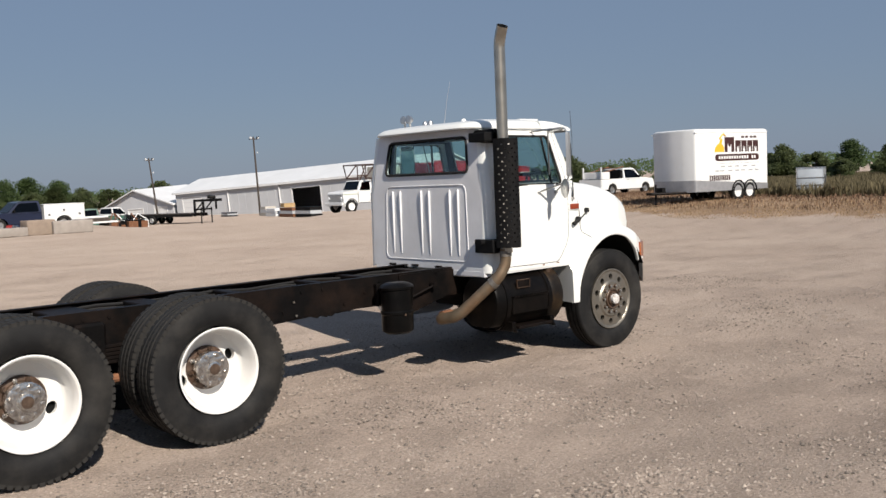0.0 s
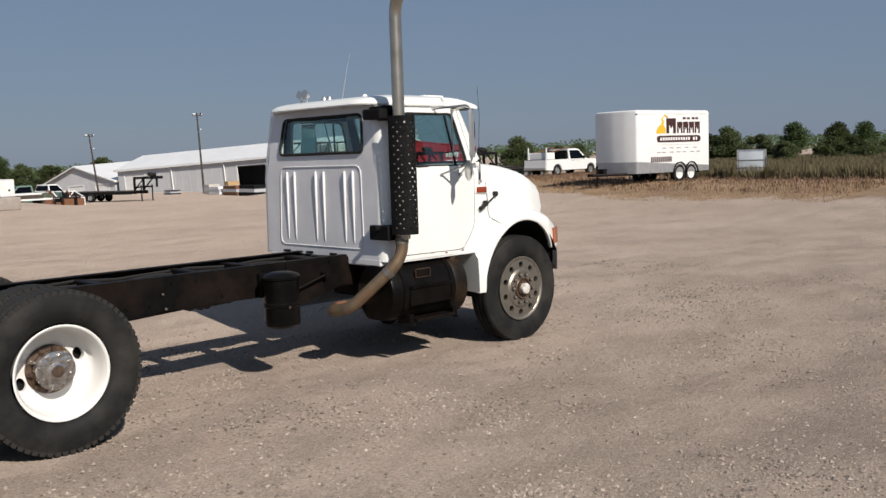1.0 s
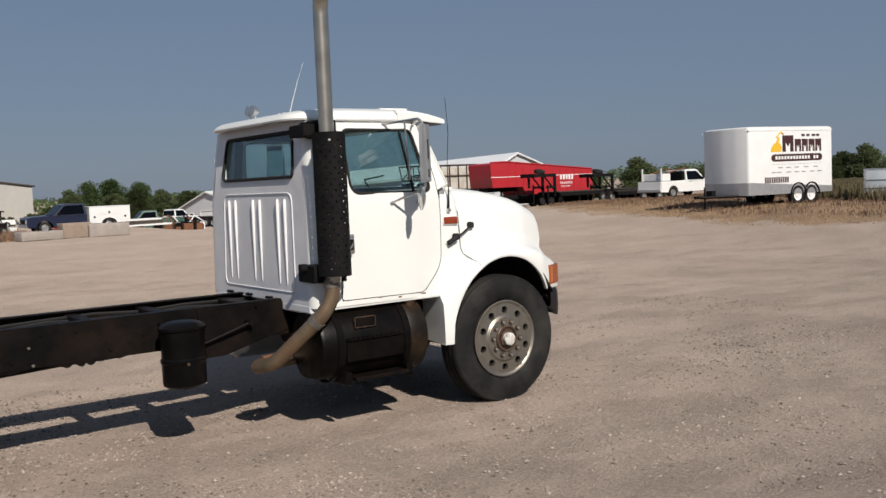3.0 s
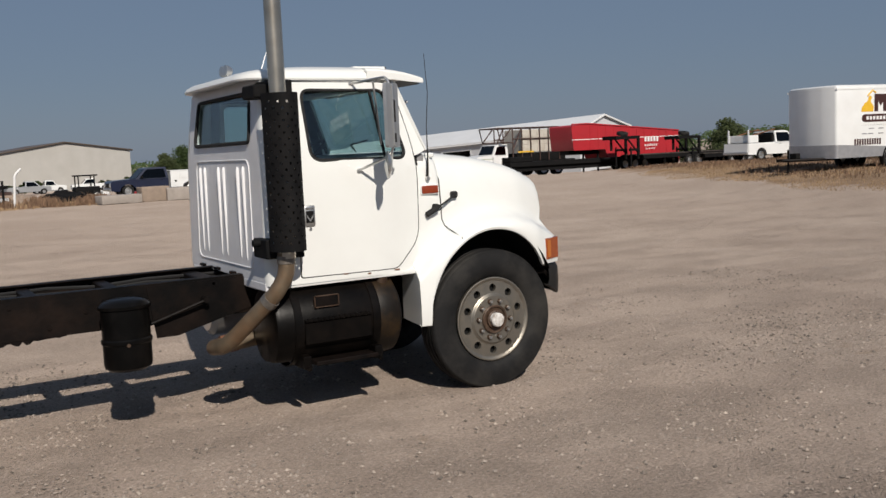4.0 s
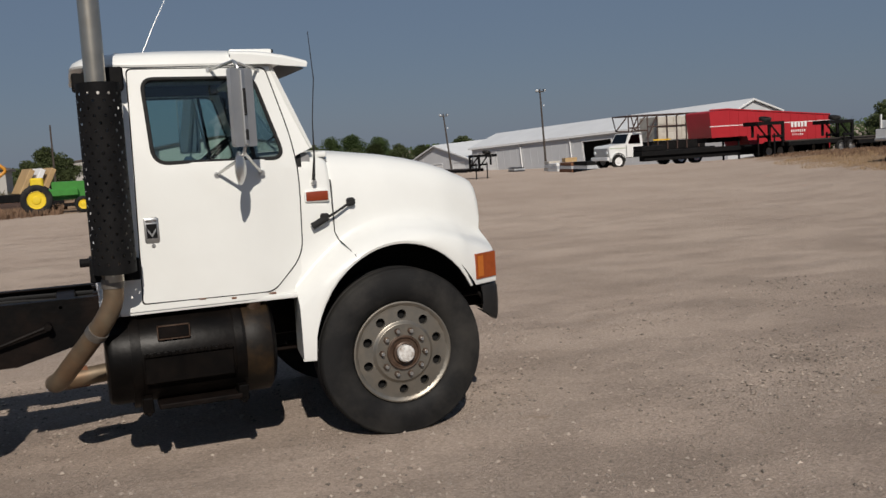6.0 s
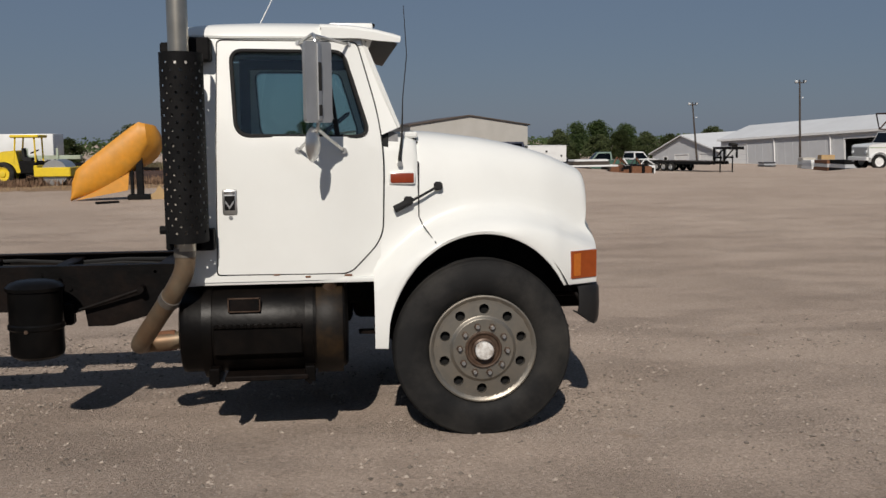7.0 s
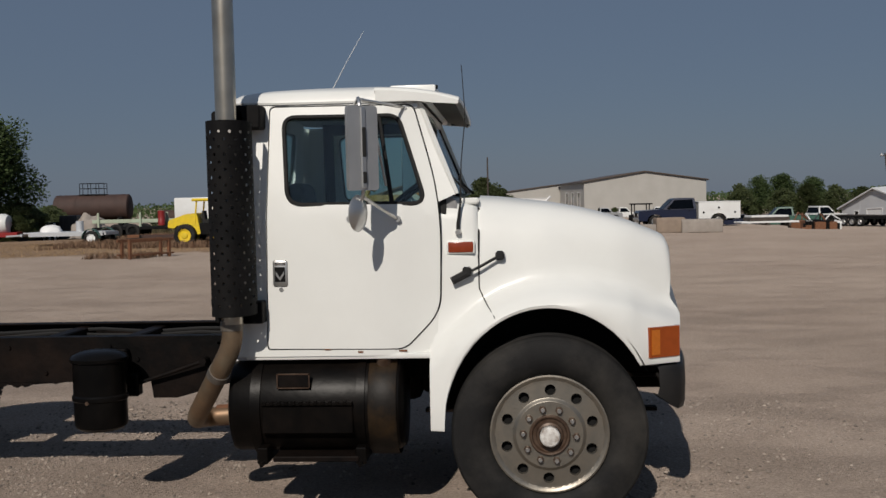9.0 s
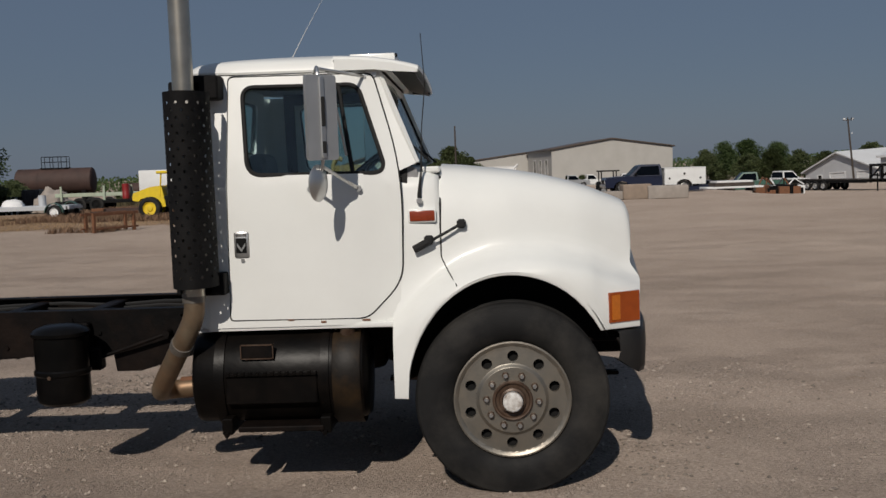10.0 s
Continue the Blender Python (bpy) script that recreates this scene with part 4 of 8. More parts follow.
def build_interior():
    bm = B()
    box(bm, -1.68, -0.62, -0.98, 0.98, 0.99, 1.04)
    box(bm, -1.69, -1.665, -0.93, 0.93, 1.02, 1.90)
    part("cab_floor", bm, CABIN, truck)
    bm = B()
    plate(bm, rounded([(-0.50, 1.2), (-0.48, 1.80), (-0.62, 1.83), (-0.80, 1.74), (-0.78, 1.55), (-0.62, 1.45), (-0.60, 1.2)], 0.03, 3), lambda u, v, w: (u, -0.95 + w, v), 1.90)
    part("dashboard", bm, CABIN, truck)
    for y in (-0.48, 0.48):
        bm = B()
        t = B()
        plate(t, rounded([(-1.62, 1.15), (-1.08, 1.18), (-1.06, 1.36), (-1.50, 1.36), (-1.56, 1.90), (-1.61, 1.94), (-1.68, 1.91), (-1.70, 1.36)], 0.05, 4), lambda u, v, w: (u, y - 0.22 + w, v), 0.44)
        bmesh.ops.bevel(t, geom=[e for e in t.edges if len(e.link_faces) == 2 and e.calc_face_angle(0) > 1.2], offset=0.03, segments=2, affect="EDGES")
        merge(bm, t)
        part("seat", bm, SEATCLOTH, truck, "grey cloth high-back seat")
    bm = B()
    m = Matrix.Translation((-0.93, 0.45, 1.80)) @ basis((-0.62, 0, 0.78))
    ring = [m @ Vector((0.235 * math.cos(2 * math.pi * k / 32), 0.235 * math.sin(2 * math.pi * k / 32), 0)) for k in range(34)]
    tube(bm, ring, 0.015, 8, False)
    for a in (0.3, 2.84, 4.71):
        tube(bm, [m @ Vector((0, 0, -0.02)), m @ Vector((0.23 * math.cos(a), 0.23 * math.sin(a), 0))], 0.012, 6)
    tube(bm, [m @ Vector((0, 0, 0.0)), m @ Vector((0, 0, -0.35))], 0.03, 10)
    part("steering_wheel", bm, SEAM, truck)


build_cab()
build_roof()
build_hood()
build_exhaust()
build_mirrors()
build_interior()

# ---- wheels ----


def tyre_profile(r, w, tread=0.0):
    """Half-round shoulders, bulging walls; heights run across the tyre."""
    h = w / 2
    return [(r * 0.603, -h * 0.66), (r * 0.63, -h * 0.80), (r * 0.70, -h * 0.96), (r * 0.78, -h), (r * 0.86, -h * 0.965), (r * 0.925, -h * 0.90), (r * 0.955, -h * 0.86), (r * 0.968, -h * 0.855),
            (r * 0.985, -h * 0.80), (r * 0.996, -h * 0.72)]


def tyre_mesh(r, w):
    bm = B()
    h = w / 2
    half = tyre_profile(r, w)
    grooves = []
    for c in (-0.42, 0.0, 0.42):
        g = 0.028
        grooves += [(r, h * (c - 2 * g) - 0.004), (r - 0.012, h * (c - g) - 0.002), (r - 0.012, h * (c + g) + 0.002), (r, h * (c + 2 * g) + 0.004)]
    prof = half + grooves + [(a, -b) for a, b in half[::-1]]
    turn = Matrix.Rotation(radians(-90), 4, "X")
    lathe(bm, prof, turn, 72)
    return bm


BLOCKS = {}


def tread(wheel, r, w, shift, s):
    """The lugs of one tyre, each a piece of its own on shared meshes."""
    h = w / 2
    if not BLOCKS:
        for kind, (r0, r1, half, wide) in {"edge": (0.945, 0.997, 0.17, 0.018), "middle": (0.97, 1.0015, 0.15, 0.018)}.items():
            bm = B()
            box(bm, r * r0, r * r1, -half * h, half * h, -wide, wide)
            bmesh.ops.recalc_face_normals(bm, faces=bm.faces)
            me = bpy.data.meshes.new("tread_block")
            bm.to_mesh(me)
            bm.free()
            me.materials.append(RUBBER)
            BLOCKS[kind] = me
    seg = 66
    for kind, c, turn in (("edge", -0.70, 0.0), ("middle", -0.21, 0.25), ("middle", 0.21, 0.25), ("edge", 0.70, 0.5)):
        for k in range(seg):
            share("tread_block", BLOCKS[kind], wheel, Matrix.Translation((0, shift + c * h, 0)) @ Matrix.Rotation(2 * math.pi * (k + turn) / seg, 4, "Y"))


def front_wheel(s):
    """The wheel on the steering axle; s is the side."""
    r, w = 0.535, 0.27
    wheel = part("front_wheel", tyre_mesh(r, w), RUBBER, truck, "worn black tyre on a dull metal disc wheel")
    wheel.matrix_basis = pose(0, s * 0.975, 0.52)
    turn = Matrix.Rotation(radians(90 if s < 0 else -90), 4, "X")       # z of the lathe points outwards
    # rim and disc, with ten round hand holes
    bm = B()
    lathe(bm, [(0.300, -0.06), (0.312, 0.075), (0.3225, 0.108), (0.3225, 0.116), (0.314, 0.118), (0.300, 0.112), (0.293, 0.104)], turn, 60)
    n = 10
    lathe(bm, [(0.293, 0.104), (0.279, 0.104)], turn, 80)
    for k in range(n):
        c = 2 * math.pi * (k + 0.45) / n
        hole = [Vector((0.2405 * math.cos(c) + 0.030 * math.cos(q), 0.2405 * math.sin(c) + 0.030 * math.sin(q))) for q in [c + 2 * math.pi * j / 16 for j in range(16)]]
        lo, hi = c - math.pi / n, c + math.pi / n
        outer = []
        for j in range(9):
            outer.append(Vector((0.279 * math.cos(lo + (hi - lo) * j / 8), 0.279 * math.sin(lo + (hi - lo) * j / 8))))
        for j in range(9):
            outer.append(Vector((0.200 * math.cos(hi - (hi - lo) * j / 8), 0.200 * math.sin(hi - (hi - lo) * j / 8))))
        t = bmesh.new()
        edges = []
        for loop in (outer, hole):
            vv = [t.verts.new((p.x, p.y, 0)) for p in loop]
            edges += [t.edges.new((vv[i], vv[(i + 1) % len(vv)])) for i in range(len(vv))]
        bmesh.ops.triangle_fill(t, use_beauty=True, edges=edges)
        for v in t.verts:
            d = v.co.to_2d().length
            v.co.z = 0.104 + (0.279 - d) * 0.05
        merge(bm, t, turn)
        back = [(p.x, p.y) for p in hole]
        t = bmesh.new()
        f = [t.verts.new((x, y, 0.104 + (0.279 - math.hypot(x, y)) * 0.05)) for x, y in back]
        g = [t.verts.new((x * 0.99, y * 0.99, 0.075)) for x, y in back]
        for i in range(16):
            t.faces.new((f[i], f[(i + 1) % 16], g[(i + 1) % 16], g[i]))
        merge(bm, t, turn)
    lathe(bm, [(0.200, 0.108), (0.192, 0.113), (0.186, 0.122), (0.180, 0.126), (0.110, 0.126), (0.104, 0.120), (0.098, 0.105)], turn, 60)
    bmesh.ops.remove_doubles(bm, verts=bm.verts, dist=0.0006)
    part("wheel_disc", bm, ALLOY, wheel, "dull bare-metal disc wheel with ten round holes", smooth=28)
    # drum coloured near black, for the shade behind the hand holes
    bm = B()
    lathe(bm, [(0.27, 0.06), (0.0, 0.06)], turn, 40)
    part("brake_drum", bm, DARK, wheel)
    # hub, grease ring and white cap
    bm = B()
    lathe(bm, [(0.112, 0.10), (0.110, 0.142), (0.104, 0.148), (0.096, 0.146), (0.090, 0.132), (0.074, 0.130), (0.070, 0.150), (0.058, 0.156)], turn, 40)
    hub = part("hub", bm, GREASE, wheel, "greasy brown hub")
    bm = B()
    lathe(bm, [(0.054, 0.150), (0.054, 0.188), (0.047, 0.198), (0.028, 0.203), (0.0, 0.204)], turn, 32)
    part("hub_cap", bm, material("chipped_white_cap", (0.72, 0.71, 0.68), 0.4, var=0.1, scale=30, stain=(0.16, 0.10, 0.06), stain_amount=0.9, stain_scale=22), hub, "white painted hub cap")
    for k in range(10):
        a = 2 * math.pi * (k - 0.1) / 10
        c = Vector((0.1429 * math.cos(a), 0.1429 * math.sin(a), 0))
        bm = B()
        cyl(bm, turn @ (c + Vector((0, 0, 0.124))), turn @ (c + Vector((0, 0, 0.146))), 0.021, 0.018, 6)
        part("wheel_nut", bm, GREASE, wheel, "greasy brown wheel nut")
        bm = B()
        cyl(bm, turn @ (c + Vector((0, 0, 0.142))), turn @ (c + Vector((0, 0, 0.160))), 0.0135, 0.011, 10)
        part("wheel_stud", bm, STEEL, wheel, "bright worn stud end")
    return wheel


def rear_wheel(x, s, spin):
    """A dual pair on a driving axle."""
    r, w = 0.552, 0.30
    wheel = part("rear_dual_wheel", tyre_mesh(r, w), RUBBER, truck, "pair of lugged black tyres on white dished wheels", smooth=30)
    wheel.matrix_basis = pose(x, s * 1.135, 0.533)
    bm = tyre_mesh(r, w)
    inner = part("inner_tyre", bm, RUBBER, wheel, smooth=30)
    inner.matrix_basis = pose(0, -s * 0.37, 0)
    tread(wheel, r, w, 0.0, s)
    tread(wheel, r, w, -s * 0.37, s)
    turn = Matrix.Rotation(radians(90 if s < 0 else -90), 4, "X") @ Matrix.Rotation(spin, 4, "Z")
    bm = B()
    lathe(bm, [(0.30, -0.10), (0.310, 0.085), (0.3225, 0.110), (0.3235, 0.117), (0.315, 0.119), (0.305, 0.112), (0.298, 0.095), (0.285, 0.06), (0.282, -0.06), (0.270, -0.095), (0.258, -0.108)], turn, 60)
    n = 2
    for k in range(n):
        c = 2 * math.pi * (k + 0.45) / n
        hole = [Vector((math.cos(c) * (0.212 + 0.034 * math.cos(q)) - math.sin(c) * 0.047 * math.sin(q), math.sin(c) * (0.212 + 0.034 * math.cos(q)) + math.cos(c) * 0.047 * math.sin(q))) for q in [2 * math.pi * j / 18 for j in range(18)]]
        lo, hi = c - math.pi / n, c + math.pi / n
        outer = [Vector((0.258 * math.cos(lo + (hi - lo) * j / 30), 0.258 * math.sin(lo + (hi - lo) * j / 30))) for j in range(31)]
        outer += [Vector((0.165 * math.cos(hi - (hi - lo) * j / 30), 0.165 * math.sin(hi - (hi - lo) * j / 30))) for j in range(31)]
        t = bmesh.new()
        edges = []
        for loop in (outer, hole):
            vv = [t.verts.new((p.x, p.y, 0)) for p in loop]
            edges += [t.edges.new((vv[i], vv[(i + 1) % len(vv)])) for i in range(len(vv))]
        bmesh.ops.triangle_fill(t, use_beauty=True, edges=edges)
        for v in t.verts:
            d = v.co.to_2d().length
            v.co.z = -0.108 - 0.030 * (1 - ((d - 0.165) / 0.093) ** 2)
        merge(bm, t, turn)
        t = bmesh.new()
        f = [t.verts.new((p.x, p.y, -0.108 - 0.030 * (1 - ((p.length - 0.165) / 0.093) ** 2))) for p in hole]
        g = [t.verts.new((p.x, p.y, -0.165)) for p in hole]
        for i in range(18):
            t.faces.new((f[i], f[(i + 1) % 18], g[(i + 1) % 18], g[i]))
        merge(bm, t, turn)
    lathe(bm, [(0.165, -0.138), (0.06, -0.138)], turn, 60)
    bmesh.ops.remove_doubles(bm, verts=bm.verts, dist=0.0006)
    part("wheel_disc", bm, RIMWHITE, wheel, "white painted dished disc wheel", smooth=28)
    # drum coloured near black, for the shade behind the dished disc
    bm = B()
    lathe(bm, [(0.29, -0.19), (0.0, -0.19)], turn, 40)
    part("brake_drum", bm, DARK, wheel)
    # hub barrel and the bolted axle flange, plated and rusty
    bm = B()
    lathe(bm, [(0.166, -0.139), (0.166, -0.119), (0.131, -0.111), (0.124, -0.080)], turn, 40)
    part("hub_ring", bm, GREASE, wheel, "greasy brown bolt ring round the hub")
    bm = B()
    lathe(bm, [(0.128, -0.113), (0.122, -0.035), (0.132, -0.026), (0.132, -0.006), (0.110, 0.0), (0.060, 0.002), (0.055, 0.020), (0.040, 0.026), (0.0, 0.028)], turn, 40)
    hub = part("hub", bm, CHROME, wheel, "plated axle hub specked with rust")
    bm = B()
    lathe(bm, [(0.042, 0.0265), (0.038, 0.0305), (0.0, 0.032)], turn, 24)
    part("hub_centre", bm, GREASE, hub)
    for k in range(8):
        a = 2 * math.pi * k / 8
        c = Vector((0.108 * math.cos(a), 0.108 * math.sin(a), 0))
        bm = B()
        cyl(bm, turn @ (c + Vector((0, 0, -0.006))), turn @ (c + Vector((0, 0, 0.018))), 0.017, 0.014, 6)
        part("flange_nut", bm, CHROME, hub)
    for k in range(10):
        a = 2 * math.pi * (k - 0.1) / 10
        c = Vector((0.1429 * math.cos(a), 0.1429 * math.sin(a), 0))
        bm = B()
        cyl(bm, turn @ (c + Vector((0, 0, -0.122))), turn @ (c + Vector((0, 0, -0.086))), 0.020, 0.018, 6)
        cyl(bm, turn @ (c + Vector((0, 0, -0.088))), turn @ (c + Vector((0, 0, -0.070))), 0.010, seg=10)
        part("wheel_nut", bm, GREASE if k % 3 else CHROME, wheel)
    return wheel


for s in (-1, 1):
    front_wheel(s)
    rear_wheel(-4.735, s, -1.06)
    rear_wheel(-6.085, s, -1.85)

# ---- frame and what hangs on it ----


def rail(s):
    """A C-channel rail, open to the middle, with a worn lower edge."""
    bm = B()
    y0, y1 = s * 0.435, s * 0.345
    for x0, x1, lo in ((-7.6, -4.1, 0.72), (-4.1, 0.62, 0.72)):
        box(bm, x0, x1, min(y0, y0 - s * 0.009), max(y0, y0 - s * 0.009), lo, 1.0, 0.002)
        box(bm, x0, x1, min(y0 - s * 0.009, y1), max(y0 - s * 0.009, y1), 0.991, 1.0, 0.002)
        box(bm, x0, x1, min(y0 - s * 0.009, y1), max(y0 - s * 0.009, y1), lo, lo + 0.009, 0.002)
    return part("frame_rail", bm, BLACKMETAL, truck, "dirty black steel frame rail")


for s in (-1, 1):
    r_ = rail(s)
    rnd = random.Random(3 + s)
    for k in range(34):
        x = -7.3 + k * 0.2 + rnd.uniform(-0.05, 0.05)
        bm = B()
        z = rnd.choice((0.78, 0.86, 0.94))
        cyl(bm, (x, s * 0.434, z), (x, s * 0.447, z), 0.013, seg=6)
        part("frame_bolt", bm, BLACKMETAL, r_)
    for x, z in ((-3.62, 0.86), (-3.60, 0.74), (-1.98, 0.955)):
        part("rail_stud", cyl(B(), (x, s * 0.436, z), (x, s * 0.449, z), 0.010, seg=10), BAND, r_)
    # splice plate and spring hanger
    bm = B()
    plate(bm, [(-2.45, 0.985), (-1.55, 0.985), (-1.55, 0.80), (-1.95, 0.70), (-2.25, 0.62), (-2.40, 0.62)], lambda u, v, w: (u, s * (0.437 + w), v), 0.012)
    part("splice_plate", bm, BLACKMETAL, r_)
    # ragged cake of dirt along the lower flange
    for x0, x1 in ((-4.25, -3.62), (-3.50, -2.98), (-2.42, -2.05)):
        n = int((x1 - x0) / 0.022)
        edge = [(x0 + (x1 - x0) * k / n, 0.716 - (0.006 + 0.026 * rnd.random() ** 1.6) * min(1.0, 4 * k / n, 4 - 4 * k / n)) for k in range(n + 1)]
        bm = B()
        plate(bm, edge + [(x1, 0.722), (x0, 0.722)], lambda u, v, w: (u, s * (0.36 + w), v), 0.07)
        part("dirt_cake", bm, BLACKMETAL, r_)
for x, w in ((-7.3, 0.05), (-6.12, 0.10), (-5.44, 0.16), (-4.78, 0.10), (-4.0, 0.05), (-3.15, 0.045), (-2.62, 0.045), (-1.95, 0.06), (-0.9, 0.06), (0.5, 0.06)):
    bm = B()
    box(bm, x - w, x + w, -0.43, 0.43, 0.80, 0.975, 0.008)
    part("crossmember", bm, BLACKMETAL, truck)
# brake lines and hose lying along the far rail
for k, (y, z) in enumerate(((0.30, 0.955), (0.26, 0.93), (-0.30, 0.93))):
    bm = B()
    tube(bm, [(-7.2 + 0.35 * j, y + 0.02 * math.sin(j * 1.7 + k), z + 0.012 * math.sin(j * 2.3 + k)) for j in range(17)], 0.012, 6)
    part("air_line", bm, SEAM, truck)
# drive shaft, transmission and engine mass
bm = B()
cyl(bm, (-1.4, 0, 0.80), (-4.9, 0, 0.62), 0.06, seg=16)
part("drive_shaft", bm, BLACKMETAL, truck)
bm = B()
box(bm, -1.5, -0.75, -0.26, 0.26, 0.55, 1.0, 0.06, 2)
box(bm, -0.75, 0.5, -0.33, 0.33, 0.60, 1.42, 0.05, 2)
part("engine", bm, BLACKMETAL, truck)
for x in (-4.76, -6.11):
    bm = B()
    cyl(bm, (x, -0.95, 0.522), (x, 0.95, 0.522), 0.075, seg=16)
    t = B()
    bmesh.ops.create_uvsphere(t, u_segments=18, v_segments=12, radius=0.23)
    merge(bm, t, Matrix.Translation((x, 0, 0.53)))
    part("drive_axle", bm, BLACKMETAL, truck)
bm = B()
box(bm, -0.06, 0.06, -0.85, 0.85, 0.38, 0.50, 0.02)
part("front_axle", bm, BLACKMETAL, truck)
for s in (-1, 1):
    bm = B()
    for k in range(5):
        box(bm, -4.77 - 1.33 + 0.1 * k, -4.77 - 0.1 * k, s * 0.50 - 0.045, s * 0.50 + 0.045, 0.60 + 0.03 * k, 0.626 + 0.03 * k, 0.004)
    box(bm, -5.56, -5.32, s * 0.43 - 0.06 + s * 0.06, s * 0.43 + 0.06 + s * 0.06, 0.56, 0.92, 0.02)
    part("suspension_spring", bm, BLACKMETAL, truck)
    bm = B()
    for k in range(4):
        box(bm, -0.72 + 0.1 * k, 0.66 - 0.1 * k, s * 0.43 - 0.04, s * 0.43 + 0.04, 0.52 + 0.025 * k, 0.542 + 0.025 * k, 0.004)
    part("front_spring", bm, BLACKMETAL, truck)
# a rusty torque rod between the axles
bm = B()
tube(bm, [(-4.9, -0.62, 0.50), (-6.0, -0.62, 0.50)], 0.035, 10)
part("torque_rod", bm, RUST, truck)


def build_canister():
    """The black air canister bracketed to the rail."""
    x, y = -2.645, -0.68
    bm = B()
    lathe(bm, [(0, 0.475), (0.12, 0.48), (0.149, 0.50), (0.155, 0.52), (0.155, 0.655), (0.164, 0.665), (0.164, 0.685), (0.155, 0.695), (0.155, 0.885), (0.168, 0.89), (0.170, 0.91), (0.15, 0.93), (0.10, 0.948), (0.05, 0.954), (0, 0.955)], Matrix.Translation((x, y, 0)), 36)
    can = part("air_canister", bm, material("satin_black_can", (0.0035, 0.0034, 0.0034), 0.30, var=0.25, scale=8, stain=(0.02, 0.015, 0.012), stain_amount=0.25, stain_scale=4, spec=0.14), truck, "black canister hung on the frame")
    bm = B()
    box(bm, x - 0.10, x + 0.10, -0.50, -0.43, 0.72, 0.93, 0.01)
    part("canister_bracket", bm, BLACKMETAL, can)
    bm = B()
    cyl(bm, (x - 0.02, y - 0.150, 0.66), (x - 0.02, y - 0.165, 0.66), 0.012, seg=8)
    part("drain_plug", bm, GREASE, can)


def build_tank():
    """The round fuel tank under the right door, with straps, a tread strip and a step."""
    bm = B()
    cy, cz = -0.86, 0.66
    m = Matrix.Translation((-1.76, cy, cz)) @ basis((1, 0, 0))
    lathe(bm, [(0, 0.0), (0.24, 0.0), (0.272, 0.012), (0.285, 0.04), (0.285, 0.90), (0.272, 0.945), (0.24, 0.965), (0, 0.97)], m, 40)
    for v in bm.verts:            # flattened underneath
        v.co.z = max(v.co.z, 0.425 + 0.02 * (v.co.z - 0.425))
    tank = part("fuel_tank", bm, TANKBLACK, truck, "dirty black fuel tank with straps and steps")
    for x, w in ((-1.60, 0.055), (-1.02, 0.045)):
        bm = B()
        lathe(bm, [(0.287, -w / 2), (0.295, -w / 2), (0.295, w / 2), (0.287, w / 2)], Matrix.Translation((x, cy, cz)) @ basis((1, 0, 0)), 40, True)
        part("tank_strap", bm, TANKBLACK, tank)
    bm = B()
    lathe(bm, [(0.2855, -0.98), (0.2885, -0.975), (0.2885, -0.83), (0.2855, -0.825)], Matrix.Translation((0, cy, cz)) @ basis((1, 0, 0)), 40)
    part("stained_band", bm, material("rust_stained_band", (0.010, 0.0075, 0.0055), 0.5, var=0.4, scale=9, stain=(0.065, 0.036, 0.013), stain_amount=0.6, stain_scale=5, bump=0.0006, spec=0.2), tank, "brown rust-stained band round the tank")
    # recessed step plate between the straps
    bm = B()
    box(bm, -1.56, -1.06, cy - 0.315, cy - 0.20, 0.70, 0.72, 0.004)
    box(bm, -1.56, -1.06, cy - 0.30, cy - 0.20, 0.545, 0.70, 0.006)
    for k in range(12):
        box(bm, -1.55 + 0.04 * k, -1.53 + 0.04 * k, cy - 0.322, cy - 0.30, 0.705, 0.728, 0.003)
    part("tread_step", bm, TANKBLACK, tank)
    bm = B()
    box(bm, -1.47, -1.30, cy - 0.275, cy - 0.262, 0.795, 0.865, 0.004, m=None)
    plate_ = part("maker_plate", bm, BLACKMETAL, tank, "small framed metal plate")
    bm = B()
    for x0, x1, z0, z1 in ((-1.475, -1.295, 0.865, 0.871), (-1.475, -1.295, 0.790, 0.796), (-1.476, -1.470, 0.79, 0.871), (-1.300, -1.294, 0.79, 0.871)):
        box(bm, x0, x1, cy - 0.279, cy - 0.262, z0, z1)
    part("plate_frame", bm, GREASE, plate_)
    part("step_plate", box(B(), -1.50, -1.03, cy - 0.32, cy - 0.10, 0.395, 0.425, 0.006), BLACKMETAL, tank, "worn black steel step")
    for x in (-1.56, -1.02):
        bm = box(B(), x - 0.03, x + 0.03, cy - 0.31, cy - 0.02, 0.38, 0.47, 0.006)
        cyl(bm, (x, cy - 0.30, 0.385), (x, cy - 0.34, 0.385), 0.014, seg=6)
        part("step_bracket", bm, TANKBLACK, tank)
    bm = B()
    cyl(bm, (-0.90, cy - 0.13, 0.90), (-0.90, cy - 0.15, 0.945), 0.045, 0.042, 14)
    part("filler_cap", bm, GREASE, tank)
    # matching tank on the far side, its shade falls beside the truck
    bm = B()
    lathe(bm, [(0, 0.0), (0.24, 0.0), (0.285, 0.04), (0.285, 0.85), (0.24, 0.89), (0, 0.89)], Matrix.Translation((-1.72, 0.86, cz)) @ basis((1, 0, 0)), 32)
    part("left_tank", bm, STEEL, truck, "bare metal fuel tank on the far side")


build_canister()
build_tank()
